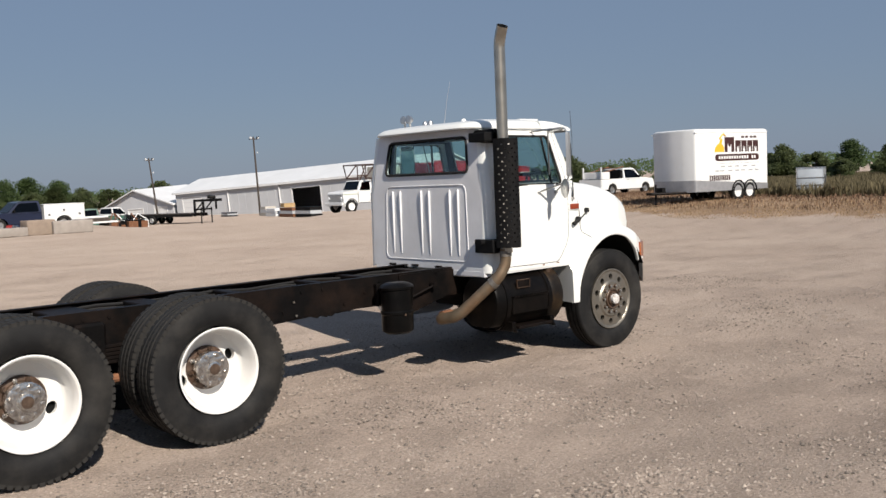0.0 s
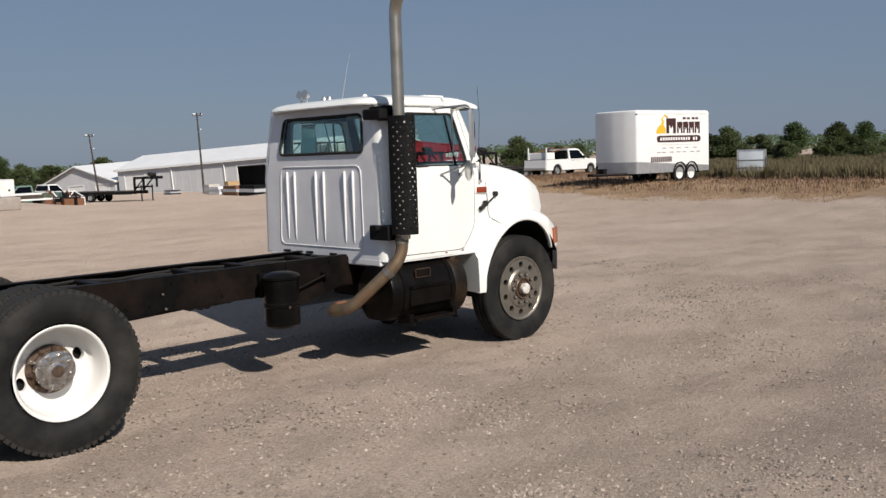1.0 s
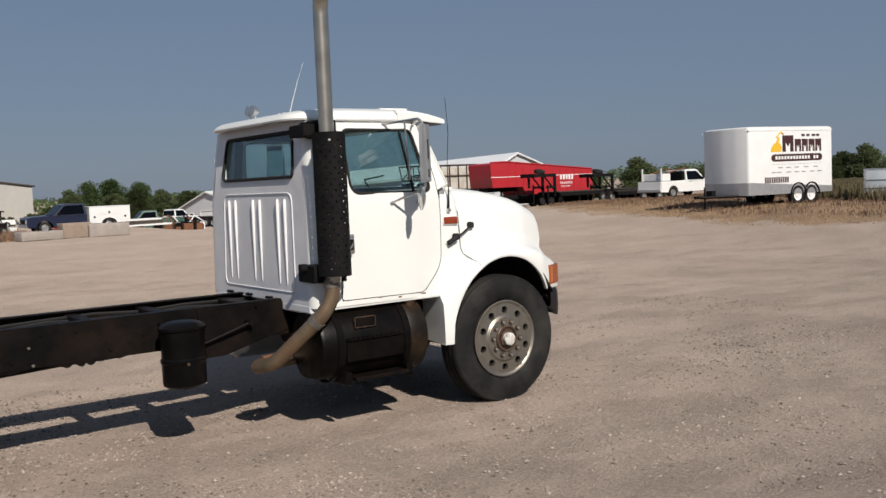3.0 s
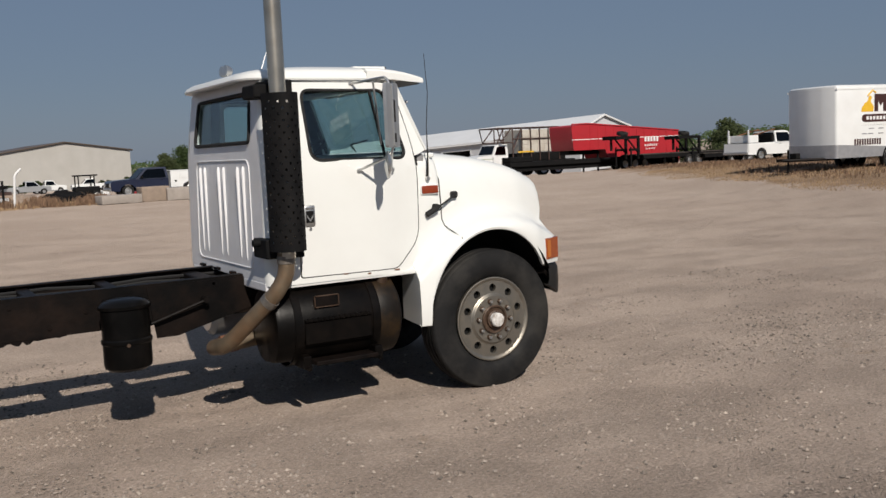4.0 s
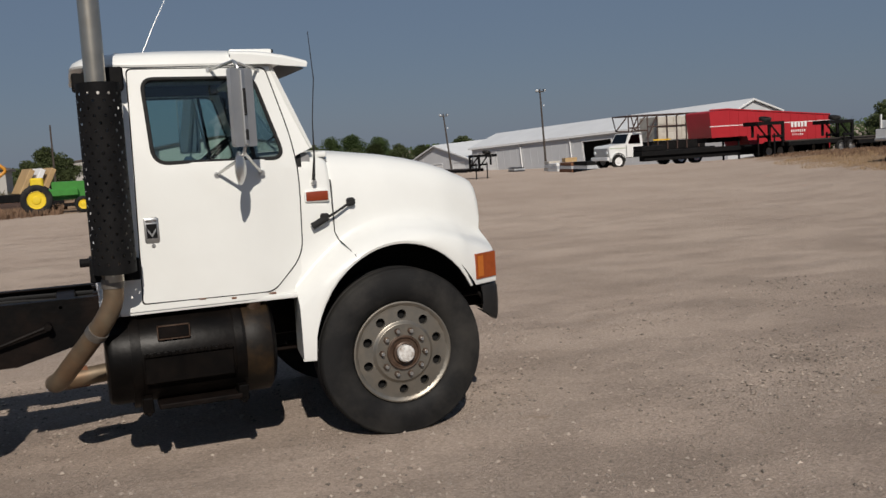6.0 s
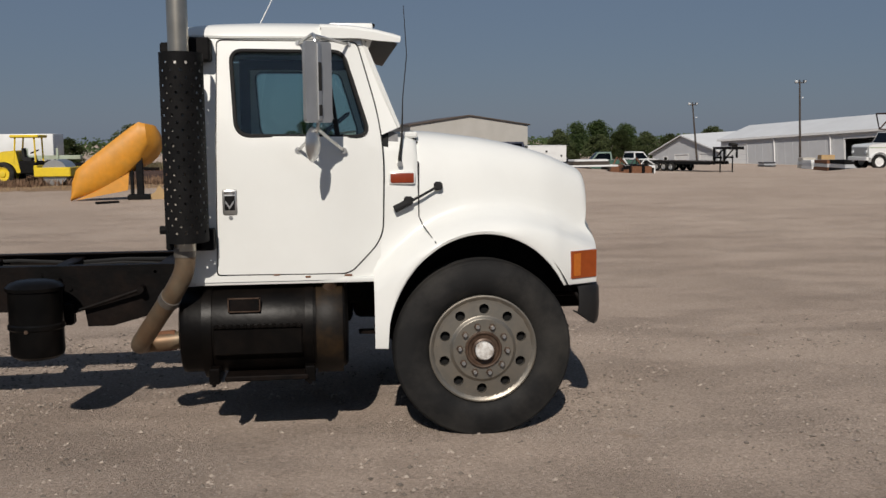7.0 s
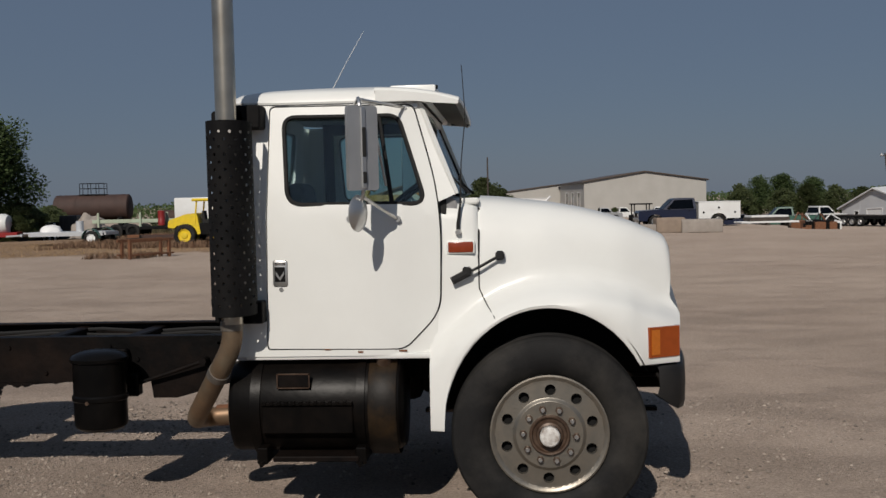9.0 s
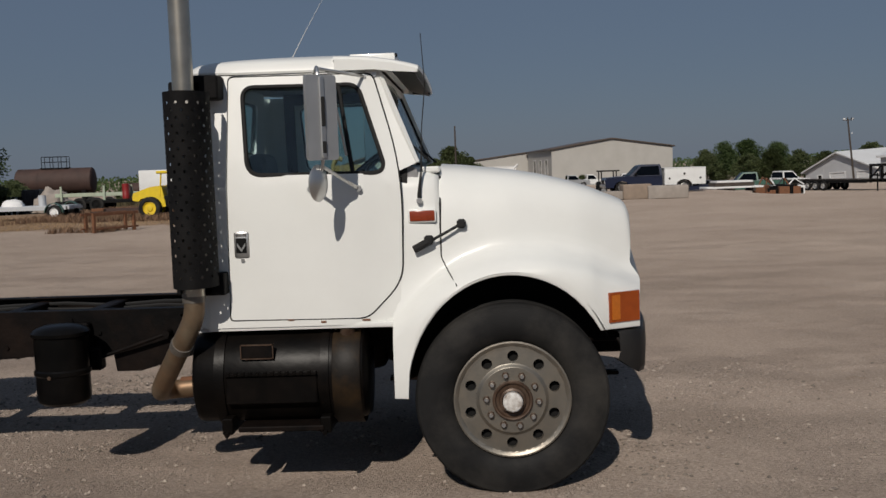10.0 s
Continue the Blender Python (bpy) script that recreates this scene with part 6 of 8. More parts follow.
def sheet_building(name, label, x, y, z, yaw, length, width, wall_h, ridge_h, wall_mat, roof_mat, overhang=0.3, openings=(), ribs=1.0, slope_site=0.0, spouts=()):
    """A gabled steel building: local x runs along the ridge, y across; openings: (side, a0, a1, z0, z1, kind) on the walls front (-y), back (+y), west (-x) and east (+x)."""
    t = root(name, x, y, z, yaw, label, "building")
    # the lot behind falls away against the yard
    t.matrix_basis = Matrix.Translation((x, y, z)) @ Matrix.Rotation(slope_site, 4, Vector((0.4226, 0.9063, 0))) @ Matrix.Rotation(radians(yaw), 4, "Z")
    th = 0.15
    def wall(side, outline, holes, to3d):
        bm = B()
        plate(bm, outline, to3d, th, holes)
        return part("wall", bm, wall_mat, t, smooth=0)
    spec = {"front": [], "back": [], "west": [], "east": []}
    for o in openings:
        spec[o[0]].append(o[1:])
    sides = {
        "front": ([(0, 0), (length, 0), (length, wall_h), (0, wall_h)], lambda u, v, w: (u, w, v)),
        "back": ([(0, 0), (length, 0), (length, wall_h), (0, wall_h)], lambda u, v, w: (u, width - w, v)),
        "west": ([(th, 0), (width - th, 0), (width - th, wall_h), (width / 2, ridge_h - 0.05), (th, wall_h)], lambda u, v, w: (w, u, v)),
        "east": ([(th, 0), (width - th, 0), (width - th, wall_h), (width / 2, ridge_h - 0.05), (th, wall_h)], lambda u, v, w: (length - w, u, v)),
    }
    for side, (outline, f) in sides.items():
        holes = [[(a0, z0), (a1, z0), (a1, z1), (a0, z1)] for a0, a1, z0, z1, _ in spec.get(side, [])]
        w = wall(side, outline, holes, f)
        # vertical seams of the sheets
        span = length if side in ("front", "back") else width
        if side != "back" and ribs:
            bm = B()
            n = int(span / ribs)
            for k in range(1, n):
                u = span * k / n
                top = wall_h if side == "front" else wall_h + (ridge_h - wall_h) * (1 - abs(u - width / 2) / (width / 2)) - 0.1
                if any(a0 - 0.1 < u < a1 + 0.1 for a0, a1, *_ in spec.get(side, [])):
                    continue
                c = [f(u - 0.03, 0.02, 0.0), f(u + 0.03, top, -0.014)]
                lo = [min(c[0][i], c[1][i]) for i in range(3)]
                hi = [max(c[0][i], c[1][i]) for i in range(3)]
                box(bm, lo[0], hi[0], lo[1], hi[1], lo[2], hi[2])
            if len(bm.verts):
                part("siding_rib", bm, wall_mat, w, smooth=0, kind="stuff")
            else:
                bm.free()
        for a0, a1, z0, z1, kind in spec.get(side, []):
            def panel(nm, mat, d, u0, u1, v0, v1, thick=0.05, parent=w):
                bm = B()
                plate(bm, [(u0, v0), (u1, v0), (u1, v1), (u0, v1)], lambda u, v, q: f(u, v, d + q), thick)
                return part(nm, bm, mat, parent, smooth=0)
            for u0, u1, v0, v1 in ((a0 - 0.12, a0, z0, z1 + 0.12), (a1, a1 + 0.12, z0, z1 + 0.12), (a0, a1, z1, z1 + 0.12)):
                panel("door_frame" if kind != "window" else "window_frame", TRIMWHITE, -0.03, u0, u1, v0, v1, 0.06)
            if kind == "door":
                d = panel("overhead_door", TRIMWHITE, 0.06, a0, a1, z0, z1)
                for k in range(1, 5):
                    v = z0 + (z1 - z0) * k / 5
                    panel("door_joint", SHEDWALL, 0.052, a0, a1, v - 0.015, v + 0.015, 0.01, d)
            elif kind == "window":
                panel("window_pane", GLASSCAR, 0.08, a0, a1, z0, z1, 0.01)
                # added dark sheet behind the pane, for the shade of the room
                panel("room_shade", DARK, 0.6, a0 - 0.3, a1 + 0.3, z0 - 0.3, z1 + 0.3, 0.02)
    for u in spouts:
        spout = tube(B(), [(u, -0.10, 0.2), (u, -0.10, wall_h - 0.5), (u - 0.25, -0.3, wall_h - 0.16)], 0.075, 8)
        part("downspout", spout, TRIMWHITE, t)
    # roof slopes
    for s in (0, 1):
        bm = B()
        y_e, y_r = (-overhang, width / 2) if s == 0 else (width + overhang, width / 2)
        slope = (ridge_h - wall_h) / (width / 2)
        z_e = wall_h - slope * overhang
        grid_mesh(bm, [[(-overhang, y_e, z_e + 0.03), (length + overhang, y_e, z_e + 0.03)], [(-overhang, y_r, ridge_h + 0.03), (length + overhang, y_r, ridge_h + 0.03)]])
        solid(bm, 0.08)
        r = part("roof", bm, roof_mat, t, smooth=0)
        bm = B()
        n = int(length / 1.0)
        for k in range(n + 1):
            u = length * k / n
            tube(bm, [(u, y_e, z_e + 0.05), (u, y_r, ridge_h + 0.05)], 0.03, 4)
        part("roof_seam", bm, roof_mat, r, smooth=0, kind="stuff")
    for y_e in (-overhang - 0.06, width + overhang):
        bm = B()
        box(bm, -overhang, length + overhang, y_e, y_e + 0.06, wall_h - 0.25, wall_h - 0.02)
        part("fascia", bm, TRIMWHITE if roof_mat is not TANROOF else TANROOF, t, smooth=0)
    for xx in (-overhang - 0.03, length + overhang - 0.03):
        for s in (0, 1):
            bm = B()
            y_e = -overhang if s == 0 else width + overhang
            tube(bm, [(xx, y_e, wall_h - (ridge_h - wall_h) / (width / 2) * overhang), (xx, width / 2, ridge_h)], 0.11, 4)
            part("gable_trim", bm, roof_mat, t, smooth=0)
    return t


def light_pole(x, y, h, lean, label):
    z = ground_z(x, y)
    t = root("light_pole", x, y, z, 0, label, "light pole", "yard light poles")
    bm = B()
    tube(bm, [(0, 0, 0), (-lean * 0.5, 0, h * 0.5), (-lean, 0, h)], [0.125, 0.10, 0.075], 10)
    part("pole", bm, WOODPOLE, t)
    bm = B()
    box(bm, -lean - 0.50, -lean + 0.50, -0.05, 0.05, h - 0.32, h - 0.22)
    part("crossarm", bm, WOODPOLE, t)
    for dx in (-0.42, 0.42):
        bm = B()
        m = Matrix.Translation((-lean + dx, -0.18, h - 0.12)) @ basis((0.4 * (1 if dx > 0 else -1), -0.8, -0.35))
        lathe(bm, [(0, -0.16), (0.08, -0.14), (0.10, -0.04), (0.15, 0.08), (0.16, 0.12)], m, 16)
        lamp = part("floodlight", bm, CARDARK, t)
        bm = B()
        lathe(bm, [(0.15, 0.10), (0.08, 0.13), (0, 0.14)], m, 16)
        part("lens", bm, LAMPGLASS, lamp)
    bm = B()
    t2 = B()
    bmesh.ops.create_uvsphere(t2, u_segments=10, v_segments=8, radius=0.09)
    merge(bm, t2, Matrix.Translation((-lean * 0.7 + 0.22, -0.1, h - 1.75)))
    part("meter", bm, LAMPGLASS, t)


def gooseneck(x, y, z, yaw, length, axles, label, scale=1.0, spare_y=0.1):
    """A black flatbed trailer; the neck points along local +x."""
    t = root("gooseneck_trailer", x, y, z, yaw, label, "trailer")
    S = scale
    bm = B()
    for s in (-1, 1):
        box(bm, -length, 0, s * 1.1 - 0.08, s * 1.1 + 0.08, 0.62 * S, 0.86 * S)
    for k in range(int(length / 0.6)):
        box(bm, -length + 0.6 * k, -length + 0.6 * k + 0.08, -1.1, 1.1, 0.64 * S, 0.78 * S)
    part("deck_frame", bm, SHIELDBLACK, t)
    boards = material("dark_deck_boards", (0.05, 0.04, 0.033), 0.9, var=0.3, scale=3)
    for k in range(8):
        bm = B()
        box(bm, -length, 0, -1.05 + 0.2625 * k, -0.80 + 0.2625 * k, 0.862 * S, 0.91 * S)
        part("deck_board", bm, boards, t)
    for k in range(axles):
        for s in (-1, 1):
            small_wheel(t, -length * 0.62 + 0.86 * k, s * 1.18, 0.38 * S, 0.22, STEEL, s)
    for s in (-1, 1):
        part("neck_upright", box(B(), -0.10, 0.06, s * 0.62 - 0.07, s * 0.62 + 0.07, 0.62 * S, 1.90 * S), SHIELDBLACK, t)
        part("neck_beam", box(B(), -0.1, 1.7, s * 0.62 - 0.07, s * 0.62 + 0.07, 1.90 * S, 2.10 * S), SHIELDBLACK, t)
        part("neck_brace", tube(B(), [(0.0, s * 0.62, 1.0 * S), (0.9, s * 0.62, 1.9 * S)], 0.06, 6), SHIELDBLACK, t)
        leg = cyl(B(), (0.75, s * 0.75, 0.02), (0.75, s * 0.75, 1.4 * S), 0.055, seg=8)
        part("jack_leg", box(leg, 0.65, 0.85, s * 0.75 - 0.1, s * 0.75 + 0.1, 0.0, 0.03), SHIELDBLACK, t)
        part("jack_arm", box(B(), 0.0, 0.85, s * 0.70 - 0.05, s * 0.70 + 0.05, 1.15 * S, 1.30 * S), SHIELDBLACK, t)
    part("hitch_box", box(B(), 1.7, 1.95, -0.70, 0.70, 1.88 * S, 2.12 * S), SHIELDBLACK, t)
    part("coupler", cyl(B(), (1.8, 0, 1.2 * S), (1.8, 0, 1.88 * S), 0.09, seg=10), SHIELDBLACK, t)
    part("neck_crossbar", box(B(), -0.08, 0.04, -0.55, 0.55, 1.92 * S, 2.05 * S), SHIELDBLACK, t)
    sp = small_wheel(t, 0.9, spare_y, 0.38, 0.24, STEEL, -1, "spare_wheel", 2.32 * S)
    sp.matrix_basis = pose(0.9, spare_y, 2.26 * S, 78, 0, 0)
    return t


def grain_truck():
    x, y = 41.7, 59.0
    t = root("farm_truck", x, y, ground_z(x, y), 180, "old white farm truck carrying a steel rack and pale box", "truck")
    # front along local +x: hood, cab, chassis, rack
    bm = B()
    plate(bm, rounded([(0.0, 0.75), (1.35, 0.75), (1.42, 1.45), (1.30, 1.58), (0.0, 1.70)], 0.06, 3), lambda u, v, w: (u, -1.0 + w, v), 2.0)
    part("hood", bm, CARWHITE, t, "white hood with pale green stripe")
    bm = B()
    box(bm, 1.40, 1.46, -0.85, 0.85, 0.85, 1.42, 0.02)
    part("grille", bm, STEEL, t)
    for s in (-1, 1):
        bm = B()
        cyl(bm, (1.44, s * 0.78, 1.12), (1.50, s * 0.78, 1.12), 0.11, seg=14)
        part("headlight", bm, LAMPGLASS, t)
        bm = B()
        box(bm, 0.05, 1.38, s * 1.003 - 0.004, s * 1.003 + 0.004, 1.36, 1.42)
        part("stripe", bm, PALEGREEN, t)
    bm = B()
    box(bm, 1.42, 1.62, -1.1, 1.1, 0.58, 0.82, 0.03)
    part("front_bumper", bm, CARWHITE, t)
    bm = B()
    W = 1.0
    wid = lambda v: W - 0.14 * max(0, v - 1.6)
    plate(bm, rounded([(-1.35, 0.75), (0.05, 0.75), (0.05, 1.65), (-0.30, 2.38), (-1.30, 2.42)], 0.08, 3), lambda u, v, w: (u, (-1 + 2 * w) * wid(v), v), 1.0)
    part("cab", bm, CARWHITE, t)
    for s in (-1, 1):
        bm = B()
        plate(bm, rounded([(-1.10, 1.66), (-0.12, 1.66), (-0.42, 2.26), (-1.10, 2.28)], 0.05, 3), lambda u, v, w: (u, s * (wid(v) + 0.004 + w), v), 0.006)
        part("side_window", bm, GLASSCAR, t)
    bm = B()
    grid_mesh(bm, [[(0.045, -0.88, 1.70), (0.045, 0.88, 1.70)], [(-0.265, -0.80, 2.33), (-0.265, 0.80, 2.33)]])
    solid(bm, 0.01)
    part("windshield", bm, GLASSCAR, t)
    for xx, pairs in ((0.72, 1), (-4.3, 2), (-5.6, 2)):
        for s in (-1, 1):
            small_wheel(t, xx, s * 0.98, 0.50, 0.26 * pairs, TRIMWHITE, s)
            if xx > 0:
                bm = B()
                rows = [[(xx + 0.60 * math.cos(a), s * (0.80 + d), 0.50 + 0.62 * math.sin(a)) for d in (0.0, 0.30)] for a in [math.pi * k / 10 for k in range(11)]]
                grid_mesh(bm, rows)
                solid(bm, 0.02)
                part("fender", bm, CARWHITE, t)
    bm = B()
    for s in (-1, 1):
        box(bm, -7.2, 1.3, s * 0.45 - 0.06, s * 0.45 + 0.06, 0.70, 0.98)
    box(bm, -7.2, -1.5, -1.2, 1.2, 1.02, 1.16)
    part("chassis", bm, SHIELDBLACK, t)
    # steel rack over the cab and round the box
    bars = []
    zt = 3.55
    for s in (-1, 1):
        for xx in (-1.6, -2.4, -3.2, -4.0, -4.8, -5.8):
            bars.append([(xx, s * 1.2, 1.15), (xx, s * 1.2, zt)])
        bars.append([(-0.3, s * 1.2, zt), (-5.8, s * 1.2, zt)])
        bars.append([(-1.6, s * 1.2, 2.75), (-5.8, s * 1.2, 2.75)])
        bars.append([(-0.3, s * 1.2, zt), (-0.55, s * 1.2, 2.55), (-1.6, s * 1.2, 2.5)])
        bars.append([(-0.6, s * 1.2, 2.6), (-1.5, s * 1.2, zt)])
        bars.append([(-1.6, s * 1.2, 2.0), (-2.4, s * 1.2, zt)])
    for xx in (-0.3, -2.0, -4.0, -5.8):
        bars.append([(xx, -1.2, zt), (xx, 1.2, zt)])
    for line in bars:
        part("rack_bar", tube(B(), line, 0.048, 6), RUSTTANK, t)
    b = part("load_box", box(B(), -5.7, -2.45, -1.1, 1.1, 1.75, 3.4, 0.02), BALEWHITE, t, "pale weathered board box")
    part("underbox", box(B(), -6.4, -2.0, -1.12, 1.12, 1.165, 1.72, 0.02), SHIELDBLACK, t, "dark steel tool deck")
    for k in range(5):
        for j in range(3):
            bm = B()
            x0 = -5.65 + k * 0.64
            box(bm, x0, x0 + 0.56, 1.102, 1.13, 1.80 + j * 0.53, 1.80 + j * 0.53 + 0.47, 0.008)
            part("board_panel", bm, BALEWHITE, b)
    bm = B()
    box(bm, -3.4, -2.0, 1.22, 1.27, 1.76, 1.86)
    part("sign_bar", bm, YELLOWLOGO, t)


def red_trailer():
    x0, y0 = 44.2, 53.4
    t = root("red_trailer", x0, y0, ground_z(48, 53), 0, "red drop-deck van trailer with white lettering bars", "trailer")
    L, W = 9.8, 1.25
    bm = B()
    prof = [(0.15, 1.55), (2.9, 1.55), (3.3, 0.55), (L, 0.40), (L, 2.65), (1.4, 3.32), (0.0, 3.22)]
    plate(bm, rounded(prof, [0.05, 0.05, 0.1, 0.05, 0.03, 0.05, 0.15], 3), lambda u, v, w: (u, -W + w, v), 2 * W)
    part("body", bm, REDPAINT, t, "red painted trailer body")
    bm = B()
    box(bm, 0.02, L, -W - 0.012, -W - 0.002, 2.25, 2.30)
    part("stripe", bm, TRIMWHITE, t)
    bm = B()
    tube(bm, [(0.02, -W - 0.01, 3.31), (1.4, -W - 0.01, 3.34), (L, -W - 0.01, 2.67)], 0.05, 6)
    part("top_rail", bm, REDPAINT, t)
    for k in range(12):
        bm = B()
        xx = 1.6 + k * 0.7
        top = 3.29 - (xx - 1.4) * 0.08
        box(bm, xx - 0.03, xx + 0.03, -W - 0.02, -W, 1.6 if xx < 3.2 else 0.65, top)
        part("side_post", bm, REDPAINT, t)
    for row, (z, h, xs_) in enumerate(((1.95, 0.34, (6.5, 6.78, 7.06, 7.34, 7.62)), (1.62, 0.16, (6.5, 6.68, 6.86, 7.04, 7.22, 7.40, 7.58)), (1.40, 0.11, (6.6, 6.75, 6.9, 7.1, 7.25, 7.4)))):
        for xx in xs_:
            bar("sign_bar", t, xx, xx + h * 0.55, -W - 0.022, z, z + h, TRIMWHITE)
    bm = B()
    box(bm, 0.3, 3.2, -0.5, 0.5, 1.25, 1.55)
    for s in (-1, 1):
        cyl(bm, (2.6, s * 0.8, 0.0), (2.6, s * 0.8, 1.3), 0.07, seg=8)
    part("neck_frame", bm, SHIELDBLACK, t)
    for xx in (L - 2.4, L - 1.3):
        for s in (-1, 1):
            small_wheel(t, xx, s * 1.1, 0.45, 0.3, STEEL, s)


def ibc_tote():
    x, y = 36.8, 19.9
    t = root("liquid_tote", x, y, ground_z(x, y), 24, "grey caged plastic liquid tote on a pallet in weeds", "tank")
    bm = B()
    box(bm, -0.6, 0.6, -0.5, 0.5, 0.16, 1.12, 0.06, 2)
    part("bottle", bm, material("cloudy_plastic", (0.42, 0.46, 0.50), 0.35, var=0.1, scale=3), t)
    for k in range(7):
        for s in (-1, 1):
            bm = B()
            tube(bm, [(-0.6 + 0.2 * k, s * 0.52, 0.14), (-0.6 + 0.2 * k, s * 0.52, 1.16)], 0.014, 6)
            part("cage_bar", bm, STEEL, t)
    for z in (0.18, 0.45, 0.75, 1.15):
        bm = B()
        tube(bm, [(-0.62, -0.53, z), (0.62, -0.53, z), (0.62, 0.53, z), (-0.62, 0.53, z), (-0.62, -0.53, z)], 0.016, 6)
        part("cage_hoop", bm, STEEL, t)
    bm = B()
    plate(bm, rounded([(-0.48, 0.35), (-0.05, 0.35), (-0.05, 0.85), (-0.48, 0.85)], 0.08, 3), lambda u, v, w: (u, -0.545 - w, v), 0.012)
    part("label_plate", bm, CARDARK, t)
    bm = B()
    for y_ in (-0.45, 0, 0.45):
        box(bm, -0.6, 0.6, y_ - 0.05, y_ + 0.05, 0.0, 0.10)
    box(bm, -0.6, 0.6, -0.5, 0.5, 0.10, 0.14)
    part("pallet", bm, WOODPOLE, t)
    x, y = 36.3, 18.9
    t = root("scrap_box", x, y, ground_z(x, y), 15, "rusty low steel box lying in weeds", "scrap")
    part("panel", box(B(), -0.55, 0.55, -0.3, 0.3, 0.0, 0.32, 0.02), RUST, t)


cargo_trailer()
pickup("service_pickup", 46.9, 37.95, ground_z(46.6, 38.3), 0, CARWHITE, "white service pickup with a ladder rack and tools", "pickup truck", 5.2, 1.65, "open")
tools = root("rack_load", 45.5, 37.95, ground_z(46.6, 38.3) + 1.0, 0, "rusty ladder and pale tool boxes in a pickup bed", "load")
part("tool_box", box(B(), -0.9, -0.2, -0.75, 0.75, 0.0, 0.42, 0.02), CARWHITE, tools)
part("tool_box", box(B(), 0.85, 1.05, -0.75, 0.75, 0.0, 0.45, 0.02), SHIELDBLACK, tools)
for dy in (-0.7, 0.7):
    part("rack_post", box(B(), -0.98, -0.92, dy - 0.04, dy + 0.04, 0.0, 0.72), CARWHITE, tools)
    part("ladder", tube(B(), [(-0.5, dy * 0.8, 0.40), (1.3, dy * 0.8, 0.72)], 0.035, 6), RUST, tools, "rusty ladder rail")
part("ladder_rung", tube(B(), [(0.3, -0.56, 0.64), (0.3, 0.56, 0.64)], 0.03, 6), RUST, tools)
ibc_tote()
grain_truck()
red_trailer()
gooseneck(47.6, 50.0, ground_z(48, 50), 180, 8.0, 2, "black gooseneck flatbed trailer parked beside a red trailer", 1.05)
gooseneck(52.6, 49.4, ground_z(54, 49), 180, 7.0, 3, "black gooseneck flatbed trailer parked at a row's end", 1.05)
gooseneck(39.0, 78.2, ground_z(39.0, 78.2), -63.5, 11.0, 4, "long black gooseneck flatbed with a spare wheel, near a shed", 1.0, 0.6)

def under_fill():
    # added black bulk, for the shade and dark wheels under the red trailer
    x, y = 38.6, 51.9
    t = root("lowboy_trailer", x, y, ground_z(42, 52), 0, "long black bulk with wheels, added for the shade under the trailers", "trailer")
    part("deck", box(B(), 0.0, 14.0, -0.5, 0.5, 0.62, 0.92, 0.02), SHIELDBLACK, t)
    part("beam", box(B(), 0.3, 13.6, -0.3, 0.3, 0.30, 0.62, 0.02), SHIELDBLACK, t)
    part("headboard", box(B(), 0.0, 1.8, -0.5, 0.5, 0.92, 1.25, 0.04), SHIELDBLACK, t)
    for xx in (9.6, 10.5, 11.4):
        for s in (-1, 1):
            small_wheel(t, xx, s * 0.45, 0.42, 0.24, STEEL, s)


under_fill()

# the long white shed: its side faces the yard
sheet_building("long_shed", "long white steel shed with one open doorway", 55.99, 117.70, -2.83, -73.4, 39.5, 9.74, 4.3, 5.75, SHEDWALL, SHEDROOF, 0.3,
               (("front", 20.0, 24.4, 0.4, 3.45, "open"), ("front", 1.2, 4.7, 0.4, 3.5, "door")), 1.2, -0.064, (9.5, 18.1))
sheet_building("shop_house", "low white shop with a shallow gable and doors", 55.9, 118.7, -2.35, 16.6, 9.0, 14.0, 2.5, 4.7, SHEDWALL, SHEDROOF, 0.35, (("west", 6.0, 8.9, 0.1, 2.1, "door"), ("west", 1.2, 3.6, 0.1, 2.1, "door"), ("west", 10.6, 11.4, 0.9, 1.9, "window")), 1.2, -0.064)
sheet_building("tan_building", "large tan steel building with brown roof trim", 46.3, 192.1, -2.6, 95, 33.0, 24.0, 7.3, 9.1, TANWALL, TANROOF, 0.4, (("back", 5.0, 8.5, 2.2, 5.2, "window"), ("back", 13.0, 16.5, 2.2, 5.2, "window"), ("back", 21.0, 24.5, 2.2, 5.2, "window")), 1.5)
light_pole(53.4, 92.4, 8.6, 0.35, "tall wooden pole with two floodlights near a shed")
light_pole(49.8, 110.4, 7.3, 0.75, "leaning wooden pole with floodlights by a low shop")
pickup("blue_utility_truck", 17.4, 56.2, ground_z(17.4, 56.2), 180, CARBLUE, "dark blue pickup with a white utility body", "pickup truck", 5.5, 1.62, "utility")


def block(x, y, yaw, w, d, h, mat, label):
    t = root("concrete_block", x, y, ground_z(x, y), yaw, label, "concrete block", "blocks before the blue truck")
    bm = B()
    box(bm, -w / 2, w / 2, -d / 2, d / 2, 0, h, 0.04, 2)
    bmesh.ops.subdivide_edges(bm, edges=[e for e in bm.edges if e.calc_length() > 0.4], cuts=4, use_grid_fill=True)
    for v in bm.verts:
        v.co += Vector(noise.noise_vector(v.co * 2.3 + Vector((x, y, 0)))) * 0.03
        v.co.z = max(0.0, v.co.z)
    part("slab", bm, mat, t, smooth=50)


block(15.05, 47.6, 4, 1.35, 0.9, 0.72, CONCRETE, "tan square concrete block on the gravel")
block(16.5, 47.2, -5, 1.85, 0.9, 0.62, BLOCKGREY, "grey long concrete block on the gravel")
block(13.35, 47.2, 8, 1.9, 1.0, 0.42, BLOCKGREY, "grey low concrete slab on the gravel")

